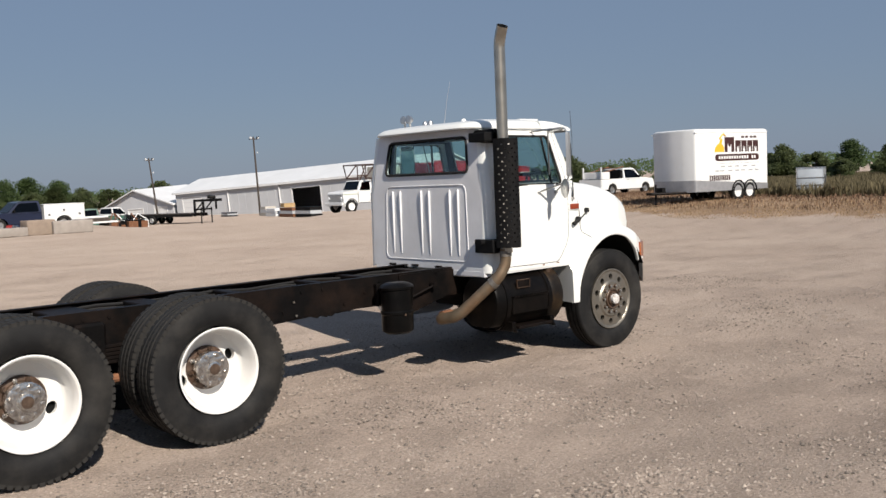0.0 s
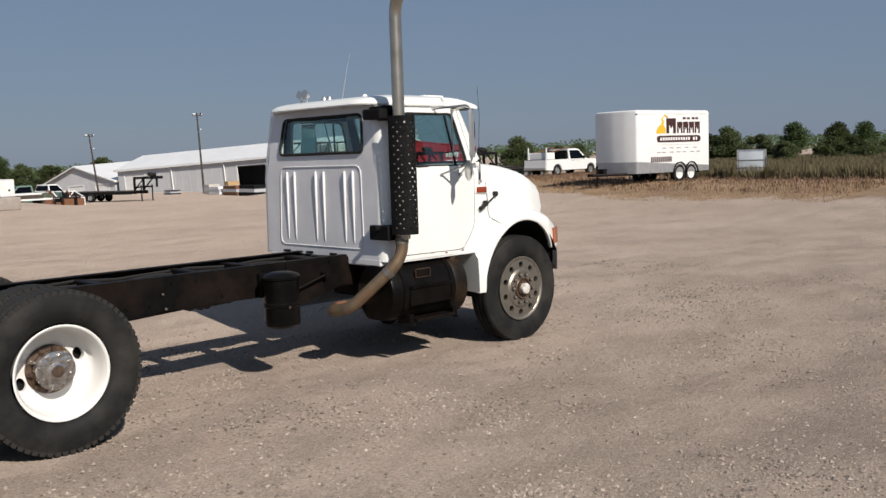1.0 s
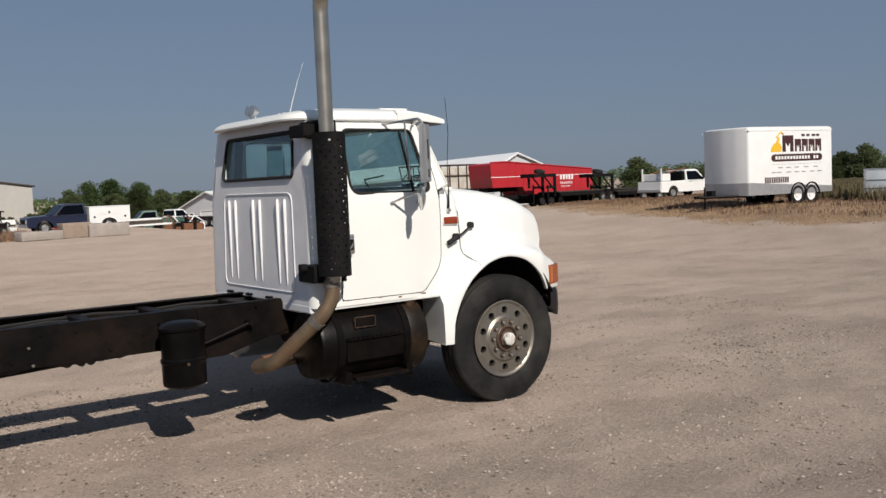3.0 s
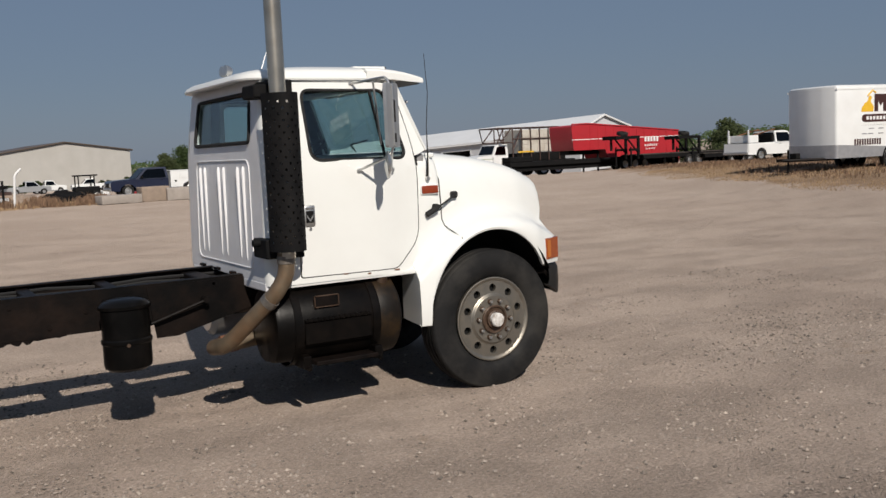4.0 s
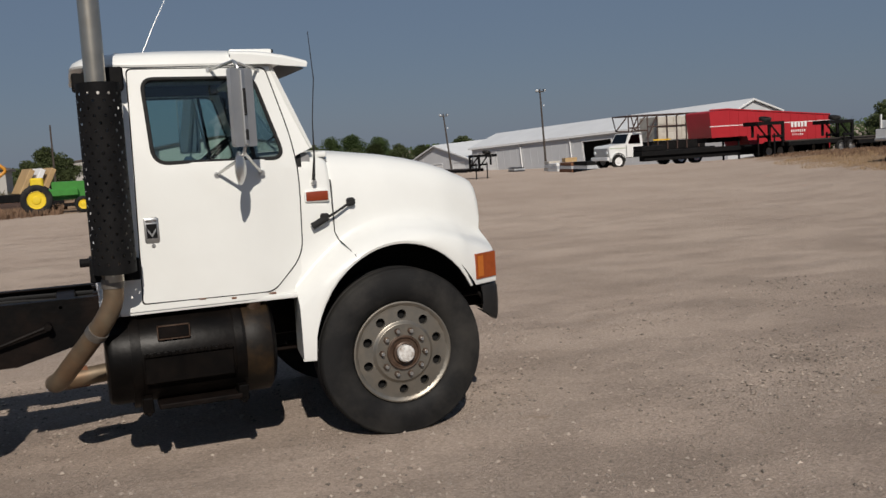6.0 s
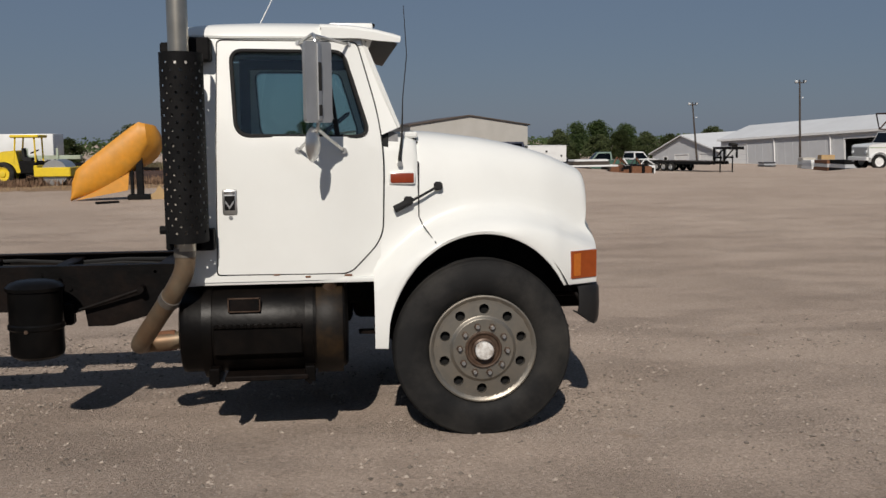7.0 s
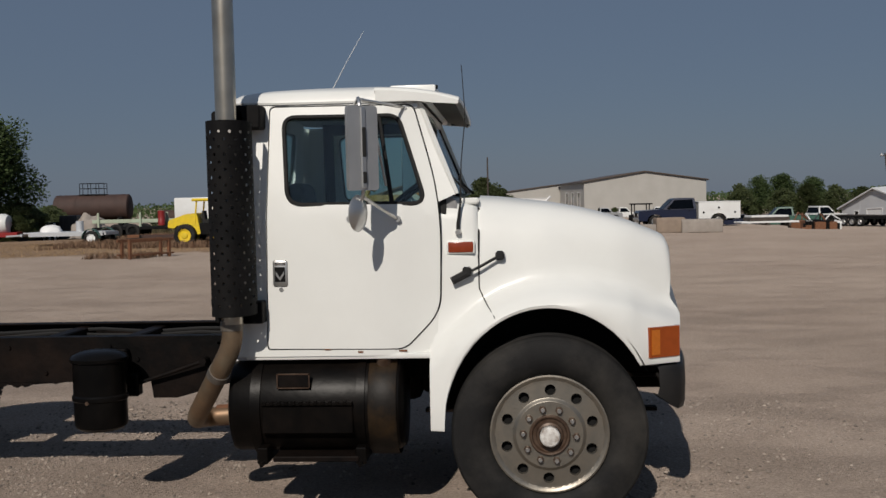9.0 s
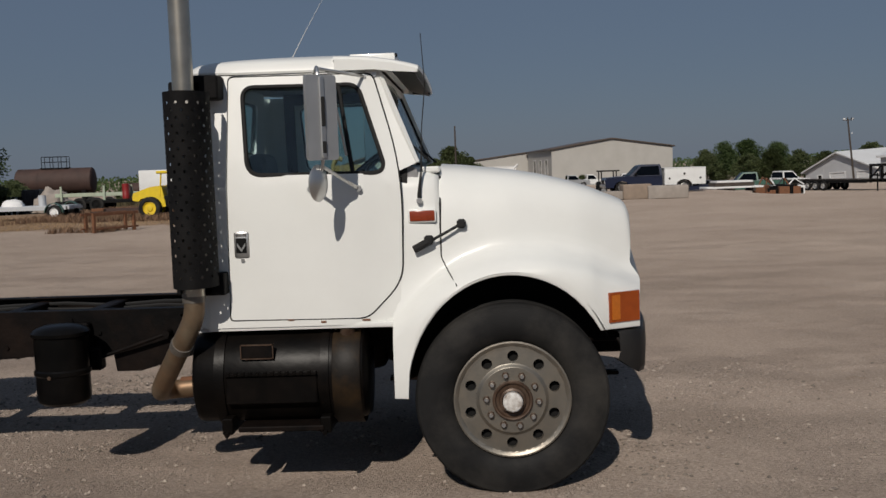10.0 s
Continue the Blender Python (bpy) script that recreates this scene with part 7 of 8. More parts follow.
# ---- the machinery corner ----


def scoop():
    x, y = -1.15, 31.6
    t = root("yellow_scoop", x, y, ground_z(x, y), 6, "large yellow curved steel scoop propped on a leg", "machine part")
    # a bent half shell that leans up to one end, with a shaded flap closing that end
    def along(table, u):
        k = u * (len(table) - 1)
        i = min(int(k), len(table) - 2)
        return Vector(table[i]).lerp(Vector(table[i + 1]), k - i)
    upper = ((0.0, 0.10), (0.05, 0.50), (0.18, 0.84), (0.58, 1.15), (1.25, 1.63), (1.72, 1.96), (1.98, 2.12), (2.17, 2.08))
    lower = ((0.0, 0.0), (0.30, 0.10), (0.62, 0.22), (0.93, 0.35), (1.28, 0.53), (1.62, 0.76), (1.98, 1.08), (2.24, 1.46))
    rows = []
    for k in range(29):
        a, b = along(upper, k / 28), along(lower, k / 28)
        row = []
        for j in range(11):
            v = j / 10
            p = a.lerp(b, v)
            row.append((p.x, 0.20 - 0.27 * math.sin(math.pi * (0.03 + 0.94 * v)) ** 0.35 * (0.45 + 0.55 * math.sin(math.pi * min(1.0, 0.15 + 0.55 * k / 28))), p.y))
        rows.append(row)
    bm = B()
    grid_mesh(bm, rows)
    solid(bm, 0.035)
    part("trough", bm, YELLOW, t, "yellow curved trough", smooth=24)
    t.matrix_basis = t.matrix_basis @ Matrix.Diagonal((1.04, 1, 1.13, 1))
    rim = [rows[28][j] for j in range(11)] + [rows[28 - q][10] for q in range(2, 12, 2)]
    outer = ((2.45, 1.98), (2.58, 1.80), (2.63, 1.60), (2.62, 1.40), (2.50, 1.18), (2.30, 1.0), (2.05, 0.88), (1.66, 0.74))
    flap = []
    for k, p in enumerate(rim):
        o = along(outer, k / (len(rim) - 1))
        p, q = Vector(p), Vector((o.x, 0.65, o.y))
        flap.append([p.lerp(q, c) + Vector((0.10 * math.sin(math.pi * c), 0, 0)) for c in (0.0, 0.25, 0.5, 0.75, 1.0)])
    bm = B()
    grid_mesh(bm, flap)
    solid(bm, 0.035)
    part("end_flap", bm, YELLOW, t)
    bm = B()
    plate(bm, [(0.15, 0.02), (1.62, 0.27), (1.66, 0.75), (1.28, 0.54), (0.93, 0.36), (0.62, 0.22)], lambda u, v, w: (u, 0.02 + 0.1 * v + w, v), 0.05)
    part("lower_lip", bm, YELLOW, t)
    bm = B()
    box(bm, 1.86, 2.06, 0.1, 0.4, 0.12, 1.25, 0.02)
    box(bm, 1.68, 1.78, 0.15, 0.35, 0.15, 0.95, 0.02)
    box(bm, 1.6, 2.25, 0.0, 0.6, 0.0, 0.14, 0.02)
    part("prop", bm, SHIELDBLACK, t)
    bm = B()
    plate(bm, [(2.15, 0.0), (2.75, 0.0), (2.70, 0.20), (2.50, 0.40), (2.40, 0.22), (2.2, 0.1)], lambda u, v, w: (u, 0.1 + w, v), 0.12)
    part("loose_tooth", bm, TANPAINT, t)
    for dx, dy, sz in ((3.0, 0.5, 0.12), (3.3, 0.8, 0.08), (1.4, -1.4, 0.07)):
        r = root("steel_scrap", x + dx, y + dy, ground_z(x + dx, y + dy), 30 * dx, "dark scrap steel bar lying on gravel", "scrap", "scrap bars by the scoop")
        part("scrap_bar", box(B(), -0.35, 0.35, -0.07, 0.07, 0.0, sz, 0.01), SHIELDBLACK, r)


def roller():
    x, y = -6.9, 43.6
    t = root("road_roller", x + 0.15, y, ground_z(x, y), 0, "yellow road roller with canopy cab and ribbed tyres", "road roller")
    for s in (-1, 1):
        small_wheel(t, 0.0, s * 0.75, 0.56, 0.42, LEMON, s, "drive_wheel")
    bm = B()
    plate(bm, rounded([(-0.95, 0.95), (-0.90, 1.30), (0.0, 1.60), (0.55, 1.65), (0.75, 0.60), (0.2, 0.62), (0.0, 1.02), (-0.5, 1.05), (-0.6, 0.9)], 0.08, 3), lambda u, v, w: (u, -0.62 + w, v), 1.24)
    part("engine_cover", bm, LEMON, t, "yellow engine cover")
    bm = B()
    box(bm, 0.6, 1.5, -0.6, 0.6, 0.55, 1.15, 0.05)
    part("platform", bm, SHIELDBLACK, t)
    for xx, lean in ((0.45, -0.12), (1.45, 0.02)):
        for s in (-1, 1):
            bm = B()
            tube(bm, [(xx, s * 0.6, 1.1), (xx + lean * -1, s * 0.6, 2.25)], 0.045, 6)
            part("canopy_post", bm, LEMON, t)
    bm = B()
    box(bm, 0.35, 1.65, -0.75, 0.75, 2.22, 2.36, 0.04)
    part("canopy", bm, LEMON, t, "yellow canopy")
    bm = B()
    plate(bm, rounded([(0.75, 1.15), (1.15, 1.15), (1.15, 1.3), (0.85, 1.32), (0.80, 1.75), (0.70, 1.75)], 0.04, 3), lambda u, v, w: (u, -0.22 + w, v), 0.44)
    part("seat", bm, SEAM, t)
    bm = B()
    tube(bm, [(1.35, 0, 1.15), (1.25, 0, 1.55)], 0.04, 6)
    m = Matrix.Translation((1.25, 0, 1.58)) @ basis((-0.4, 0, 0.9))
    tube(bm, [m @ Vector((0.2 * math.cos(2 * math.pi * k / 16), 0.2 * math.sin(2 * math.pi * k / 16), 0)) for k in range(17)], 0.02, 6, False)
    part("steering_wheel", bm, SEAM, t)
    bm = B()
    cyl(bm, (2.35, -0.85, 0.60), (2.35, 0.85, 0.60), 0.60, seg=32)
    part("drum", bm, STEEL, t)
    bm = B()
    for s in (-1, 1):
        box(bm, 1.5, 3.1, s * 0.95 - 0.06, s * 0.95 + 0.06, 0.42, 0.85, 0.03)
    box(bm, 2.98, 3.12, -1.0, 1.0, 0.42, 0.85, 0.03)
    box(bm, 1.45, 1.62, -1.0, 1.0, 0.42, 0.95, 0.03)
    part("drum_frame", bm, LEMON, t, "yellow drum frame")
    t.matrix_basis = t.matrix_basis @ Matrix.Diagonal((0.88, 0.9, 0.9, 1))


def store_tank():
    x, y = -28.2, 84.0
    g = ground_z(x, y)
    t = root("storage_tank", x - 0.6, y, g, 8, "rusty brown horizontal storage tank on cradles with platform", "tank")
    bm = B()
    z = 1.8 - g
    lathe(bm, [(0, 0), (0.6, 0.03), (1.0, 0.10), (1.13, 0.2), (1.13, 6.4), (1.0, 6.5), (0.6, 6.57), (0, 6.6)], Matrix.Translation((-3.6, 0, z)) @ basis((1, 0, 0)), 36)
    tank = part("shell", bm, RUSTTANK, t)
    for xx in (-3.1, -1.6, 0.5, 2.4):
        bm = B()
        lathe(bm, [(1.135, -0.02), (1.15, -0.02), (1.15, 0.02), (1.135, 0.02)], Matrix.Translation((xx, 0, z)) @ basis((1, 0, 0)), 36, True)
        part("weld_band", bm, RUSTTANK, tank)
    for xx in (-2.2, 2.2):
        bm = B()
        box(bm, xx - 0.2, xx + 0.2, -1.0, 1.0, 0.0, z - 0.85, 0.02)
        part("cradle", bm, SHIELDBLACK, t)
    zt = z + 1.13
    walkway = part("catwalk", box(B(), -1.4, 0.9, -0.5, 0.5, zt - 0.02, zt + 0.05), SHIELDBLACK, t)
    for s in (-1, 1):
        for xx in (-1.3, -0.6, 0.1, 0.8):
            part("rail_post", tube(B(), [(xx, s * 0.45, zt - 0.15), (xx, s * 0.45, zt + 1.0)], 0.03, 5), SHIELDBLACK, walkway)
        for zz in (0.55, 1.0):
            part("handrail", tube(B(), [(-1.3, s * 0.45, zt + zz), (0.8, s * 0.45, zt + zz)], 0.028, 5), SHIELDBLACK, walkway)
    for k, (cx, h, m_) in enumerate(((-23.6, 1.5, CARDARK), (-22.3, 1.2, SHIELDBLACK), (-21.2, 1.6, CARDARK), (-20.0, 1.1, RUSTTANK))):
        o = root("old_crate", cx, 62 + 0.3 * k, ground_z(cx, 62), 4 * k, "dark grey weathered crate in a row by a tank", "crate", "crates by the tank")
        part("crate_body", box(B(), -0.55, 0.55, -0.5, 0.5, 0.0, h, 0.02), m_, o)
        for dx in (-0.36, 0.0, 0.36):
            part("slat", box(B(), dx - 0.06, dx + 0.06, -0.53, -0.50, 0.03, h - 0.03), GALV if k == 1 else m_, o)
    x, y = -20.5, 80.0
    g = ground_z(x, y)
    t = root("small_tank", x, y, g, 10, "dark rusty small round tank on a stand", "tank")
    bm = B()
    lathe(bm, [(0, 0), (0.7, 0.05), (0.85, 0.2), (0.85, 2.3), (0.7, 2.45), (0, 2.5)], Matrix.Translation((-1.2, 0, 1.7 - g)) @ basis((1, 0, 0)), 28)
    part("shell", bm, RUSTTANK, t)
    t.matrix_basis = t.matrix_basis @ Matrix.Diagonal((0.7, 0.7, 0.7, 1))
    part("stand", box(B(), -0.9, 0.9, -0.5, 0.5, 0, 0.95 - g, 0.02), SHIELDBLACK, t)


def flat_trailer():
    x, y = -13.6, 46.9
    t = root("boat_trailer", x + 0.3, y, ground_z(x, y), 2, "low galvanised trailer loaded with odd parts", "trailer")
    bm = B()
    for s in (-1, 1):
        box(bm, -2.2, 1.4, s * 0.85 - 0.05, s * 0.85 + 0.05, 0.48, 0.66)
    for k in range(8):
        box(bm, -2.6 + 0.58 * k, -2.52 + 0.58 * k, -0.85, 0.85, 0.5, 0.62)
    tube(bm, [(-2.6, -0.8, 0.55), (-3.7, 0, 0.5), (-2.6, 0.8, 0.55)], 0.05, 6)
    part("frame", bm, GALV, t)
    part("deck", box(B(), -2.5, 1.5, -0.8, 0.8, 0.62, 0.68), GALV, t)
    for s in (-1, 1):
        small_wheel(t, 0.9, s * 1.0, 0.36, 0.22, TRIMWHITE, s)
        bm = B()
        rows = [[(0.9 + 0.44 * math.cos(a), s * (0.9 + d), 0.36 + 0.46 * math.sin(a)) for d in (0.0, 0.24)] for a in [math.pi * k / 8 for k in range(9)]]
        grid_mesh(bm, rows)
        solid(bm, 0.02)
        part("mudguard", bm, CARGREEN, t)
    for dx, dy, r, h, mat, nm, lb in ((-1.2, 0.0, 0.0, 0.35, TRIMWHITE, "white_bundle", "white wrapped bundle on a trailer"), (0.2, 0.1, 0.18, 0.5, GALV, "steel_drum", "small pale steel drum on a trailer")):
        o = root(nm, x + dx, y + dy, ground_z(x, y) + 0.68, 0, lb, "load")
        bm = B()
        if r:
            cyl(bm, (0, 0, 0), (0, 0, h), r, seg=18)
        else:
            t2 = B()
            bmesh.ops.create_icosphere(t2, subdivisions=3, radius=1.0)
            for v in t2.verts:
                v.co = Vector((v.co.x * 0.55, v.co.y * 0.4, max(0, v.co.z) * h)) * (1 + 0.15 * noise.noise(v.co * 3))
            merge(bm, t2)
        part("load", bm, mat, o)


def beam_rack():
    x, y = -14.0, 56.5
    t = root("beam_trailer", x, y, ground_z(x, y), 1, "long pale green steel beam trailer with stakes", "trailer")
    part("beam", box(B(), -2.9, 7.0, -0.25, 0.25, 0.88, 1.10, 0.02), PALEGREEN, t)
    part("deck", box(B(), -2.6, 7.2, -1.0, 1.0, 0.50, 0.66, 0.02), SHIELDBLACK, t)
    for xx in (-2.5, 0.0, 1.6, 4.2, 5.8):
        bm = B()
        box(bm, xx - 0.06, xx + 0.06, -0.34, -0.26, 0.62, 1.50, 0.01)
        part("stake", bm, PALEGREEN, t)
    for xx in (-1.2, -0.2, 5.0):
        for s in (-1, 1):
            small_wheel(t, xx, s * 0.95, 0.42, 0.24, SHIELDBLACK, s)
    o = root("red_barrel", x + 1.4, y - 0.6, ground_z(x, y) + 0.72, 0, "small red barrel on the beam trailer", "barrel")
    part("barrel", lathe(B(), [(0, 0), (0.2, 0), (0.21, 0.3), (0.2, 0.32), (0.21, 0.6), (0.2, 0.85), (0, 0.86)], Matrix(), 20), CARRED, o)
    o = root("rubble_pile", x - 5.0, y + 4, ground_z(x, y), 0, "grey heap of rubble behind a trailer", "pile")
    bm = B()
    bmesh.ops.create_icosphere(bm, subdivisions=4, radius=1.0)
    for v in bm.verts:
        d = 1 + 0.25 * noise.noise(v.co * 2.2) + 0.12 * noise.noise(v.co * 7)
        v.co = Vector((v.co.x * 1.15 * d, v.co.y * 1.1 * d, max(-0.05, v.co.z) * 1.35 * d))
    part("soil", bm, BLOCKGREY, o, smooth=60)
    o = root("white_box_trailer", -11.0, 60.0, ground_z(-9.2, 60), 0, "white box trailer body parked behind a roller", "trailer")
    part("body", box(B(), -1.9, 1.9, -1.1, 1.1, 0.6, 2.35, 0.05, 2), CARWHITE, o)
    for s in (-1, 1):
        small_wheel(o, 0.4, s * 1.0, 0.38, 0.24, STEEL, s)
    o = root("white_tank_trailer", -22.6, 54.5, ground_z(-22.6, 54.5), 5, "white cylindrical tank on a rusty red trailer", "tank trailer")
    part("tank", lathe(B(), [(0, 0), (0.42, 0.05), (0.60, 0.25), (0.60, 3.2), (0.5, 3.42), (0, 3.46)], Matrix.Translation((-1.9, 0, 1.02)) @ basis((1, 0, 0)), 28), CARWHITE, o)
    part("trailer_frame", box(B(), -2.2, 2.2, -0.6, 0.6, 0.28, 0.55, 0.02), CARRED, o)
    for s in (-1, 1):
        small_wheel(o, 0.3, s * 0.85, 0.4, 0.25, STEEL, s)


def stand():
    x, y = -5.45, 34.9
    t = root("steel_stand", x, y, ground_z(x, y), 62, "low rusty steel stand on dry ground", "stand")
    for xx, yy in ((-0.95, -0.3), (-0.8, 0.3), (0.8, -0.3), (0.95, 0.3)):
        bm = B()
        box(bm, xx - 0.05, xx + 0.05, yy - 0.05, yy + 0.05, 0.0, 0.68, 0.005)
        part("leg", bm, RUST, t)
    for z0, z1 in ((0.58, 0.68), (0.10, 0.16)):
        for yy in (-0.3, 0.3):
            bm = B()
            box(bm, -1.0, 1.0, yy - 0.04, yy + 0.04, z0, z1, 0.005)
            part("rail", bm, RUST, t)


def hopper():
    x, y = 1.2, 52.0
    t = root("loading_hopper", x, y, ground_z(x, y), 0, "faded tan and yellow hopper machine with chute", "machine")
    bm = B()
    grid_mesh(bm, [[(-0.9, -0.7, 1.15), (1.0, -0.7, 1.15)], [(-1.25, -1.0, 2.45), (1.15, -1.0, 2.45)]])
    grid_mesh(bm, [[(-0.9, 0.7, 1.15), (1.0, 0.7, 1.15)], [(-1.25, 1.0, 2.45), (1.15, 1.0, 2.45)]])
    grid_mesh(bm, [[(-0.9, -0.7, 1.15), (-0.9, 0.7, 1.15)], [(-1.25, -1.0, 2.45), (-1.25, 1.0, 2.45)]])
    grid_mesh(bm, [[(1.0, -0.7, 1.15), (1.0, 0.7, 1.15)], [(1.15, -1.0, 2.45), (1.15, 1.0, 2.45)]])
    solid(bm, 0.05)
    part("bin", bm, TANPAINT, t, "tan steel bin")
    bm = B()
    box(bm, -0.95, 1.05, -0.85, -0.72, 1.55, 1.62)
    part("bin_rib", bm, TRIMWHITE, t)
    bm = B()
    tube(bm, bend([(-1.5, 0, 0.3), (-1.52, 0, 2.5), (-1.25, 0, 2.95), (-0.9, 0, 2.8)], 0.4, 8), 0.15, 14)
    part("elevator_chute", bm, TANPAINT, t, "faded tan curved chute")
    bm = B()
    box(bm, -1.2, 1.2, -0.8, 0.8, 0.35, 1.12, 0.03)
    part("engine_bay", bm, SHIELDBLACK, t)
    bm = B()
    tube(bm, bend([(1.2, -0.2, 1.4), (2.4, -0.2, 2.2), (1.3, -0.2, 3.0)], 0.3, 6), 0.10, 8)
    part("boom", bm, YELLOW, t)
    bm = B()
    box(bm, 0.95, 1.02, -0.95, -0.88, 0.0, 1.8)
    part("post", bm, GALV, t)
    for xx in (-0.8, 0.8):
        for s in (-1, 1):
            small_wheel(t, xx, s * 0.8, 0.4, 0.25, SHIELDBLACK, s)
    t.matrix_basis = t.matrix_basis @ Matrix.Diagonal((0.8, 1, 0.87, 1))
    t = root("paver_screed", 3.6, 50.5, ground_z(3.6, 50.5), 20, "dark machine with pale slanted panels", "machine")
    part("deck", box(B(), -1.2, 1.6, -0.7, 0.7, 0.3, 0.75, 0.03), SHIELDBLACK, t)
    for k in range(3):
        bm = B()
        box(bm, -0.12, 0.12, -0.6, 0.6, 0.7, 2.0, 0.02, m=pose(-0.4 + 0.5 * k, 0, 0.1, 0, 28, 0))
        part("slanted_panel", bm, TRIMWHITE if k % 2 else TANPAINT, t)
    sheet_building("tan_shed", "small tan gabled shed behind machines", 0.4, 100.0, ground_z(-4, 104) - 0.2, 90, 12.0, 7.6, 3.6, 4.8, TANWALL, TANROOF, 0.3, (), 1.5)
    t = root("steel_beam_stack", -4.2, 50.0, ground_z(-4, 50), 2, "stack of grey steel beams on the ground", "steel beams")
    for k in range(4):
        bm = B()
        box(bm, -2.3, 2.6 - 0.3 * k, -0.7 + 0.35 * k, -0.45 + 0.35 * k, 0.0, 0.55 - 0.08 * (k % 2), 0.01)
        part("beam", bm, GALV if k % 2 else BLACKMETAL, t)
    # long rusty beams lying in the dirt
    t = root("beam_pile", -1.4, 46.2, ground_z(-1.4, 46.2), 3, "low pile of long dark rusty steel beams", "steel beams")
    rnd = random.Random(14)
    for k in range(12):
        a = rnd.uniform(-4.6, -0.5)
        z = 0.16 * (k // 4)
        part("beam", box(B(), a, a + rnd.uniform(3.5, 5.2), -0.75 + 0.38 * (k % 4), -0.55 + 0.38 * (k % 4), z, z + 0.15, 0.008), (RUSTTANK, SHIELDBLACK, RUSTTANK, RUST)[k % 4], t)
    for cx, seed in ((-8.2, 31), (4.2, 32)):
        pile = root("beam_pile", cx, 47.0, ground_z(cx, 47.0), -2, "low pile of long dark rusty steel beams", "steel beams")
        rnd = random.Random(seed)
        for k in range(9):
            a = rnd.uniform(-3.2, -0.8)
            z = 0.15 * (k // 3)
            part("beam", box(B(), a, a + rnd.uniform(2.6, 3.8), -0.6 + 0.4 * (k % 3), -0.38 + 0.4 * (k % 3), z, z + 0.14, 0.008), (RUSTTANK, SHIELDBLACK, RUST)[k % 3], pile)
    part("pale_offcut", box(B(), 1.8, 2.3, -0.8, -0.4, 0.48, 0.54, 0.01), TRIMWHITE, t)


def tractor():
    x, y = 5.75, 43.6
    t = root("green_tractor", x, y, ground_z(x, y), 0, "green tractor with yellow wheels in weeds", "tractor")
    bm = B()
    plate(bm, rounded([(-0.6, 0.55), (0.9, 0.55), (1.0, 1.15), (0.85, 1.28), (-0.6, 1.30)], 0.06, 3), lambda u, v, w: (u, -0.35 + w, v), 0.7)
    part("hood", bm, TRACTORGREEN, t)
    bm = B()
    box(bm, -1.6, 0.4, -0.6, 0.6, 0.7, 1.0, 0.04)
    part("deck", bm, TRACTORGREEN, t)
    for xx, r in ((0.55, 0.34), (-1.2, 0.62)):
        for s in (-1, 1):
            small_wheel(t, xx, s * 0.66, r, 0.26, LEMON, s)
    bm = B()
    box(bm, -1.4, -0.9, -0.25, 0.25, 1.0, 1.5, 0.06)
    part("seat", bm, LEMON, t)


scoop()
roller()
store_tank()
flat_trailer()
beam_rack()
stand()
hopper()
tractor()

# parked vehicles and oddments before the tan building and the shop
row = (("silver_pickup", 16.4, 99.0, 4, CARSILVER, "silver pickup parked in a far row", 5.6, 1.8, "open"),
       ("white_car", 11.2, 97.0, -6, CARWHITE, "white car parked in a far row", 4.6, 1.35, "none"),
       ("white_pickup", 22.6, 101.0, 176, CARWHITE, "white pickup parked in a far row", 5.4, 1.8, "open"),
       ("dark_car", 26.6, 103.0, 5, CARDARK, "dark grey car parked in a far row", 4.6, 1.4, "none"),
       ("silver_car", 6.4, 100.0, 8, CARSILVER, "silver car parked in a far row", 4.6, 1.35, "none"),
       ("white_van", 19.4, 108.0, 2, CARWHITE, "white pickup parked behind a far row", 5.2, 1.9, "open"),
       ("dark_pickup", 13.8, 106.0, 175, CARDARK, "dark pickup parked behind a far row", 5.4, 1.8, "open"))
for nm, x, y, yaw, paint, lb, ln, hh, bd in row:
    x, y = 5.5 + (x - 5.5) * 1.4, y * 1.4
    pickup(nm, x, y, ground_z(x, y), yaw, paint, lb, "car" if bd == "none" else "pickup truck", ln, hh, bd, group="far parked vehicles")
pickup("dark_blue_car", 24.6, 76.0, ground_z(24.6, 76), 175, CARBLUE, "dark blue car parked behind the utility truck", "car", 4.6, 1.4, "none")
pickup("dark_red_car", 24.0, 83.5, ground_z(24, 83.5), 170, CARRED, "dark red car parked behind scrap sheets", "car", 4.8, 1.45, "none")
pickup("old_green_pickup", 28.9, 77.0, ground_z(28.9, 77), 172, CARGREEN, "old green and white pickup near scrap", "pickup truck", 5.2, 1.7, "open")
pickup("small_white_pickup", 34.0, 86.0, ground_z(34, 86), 20, CARWHITE, "small white pickup parked near the shop", "pickup truck", 5.0, 1.7, "open")


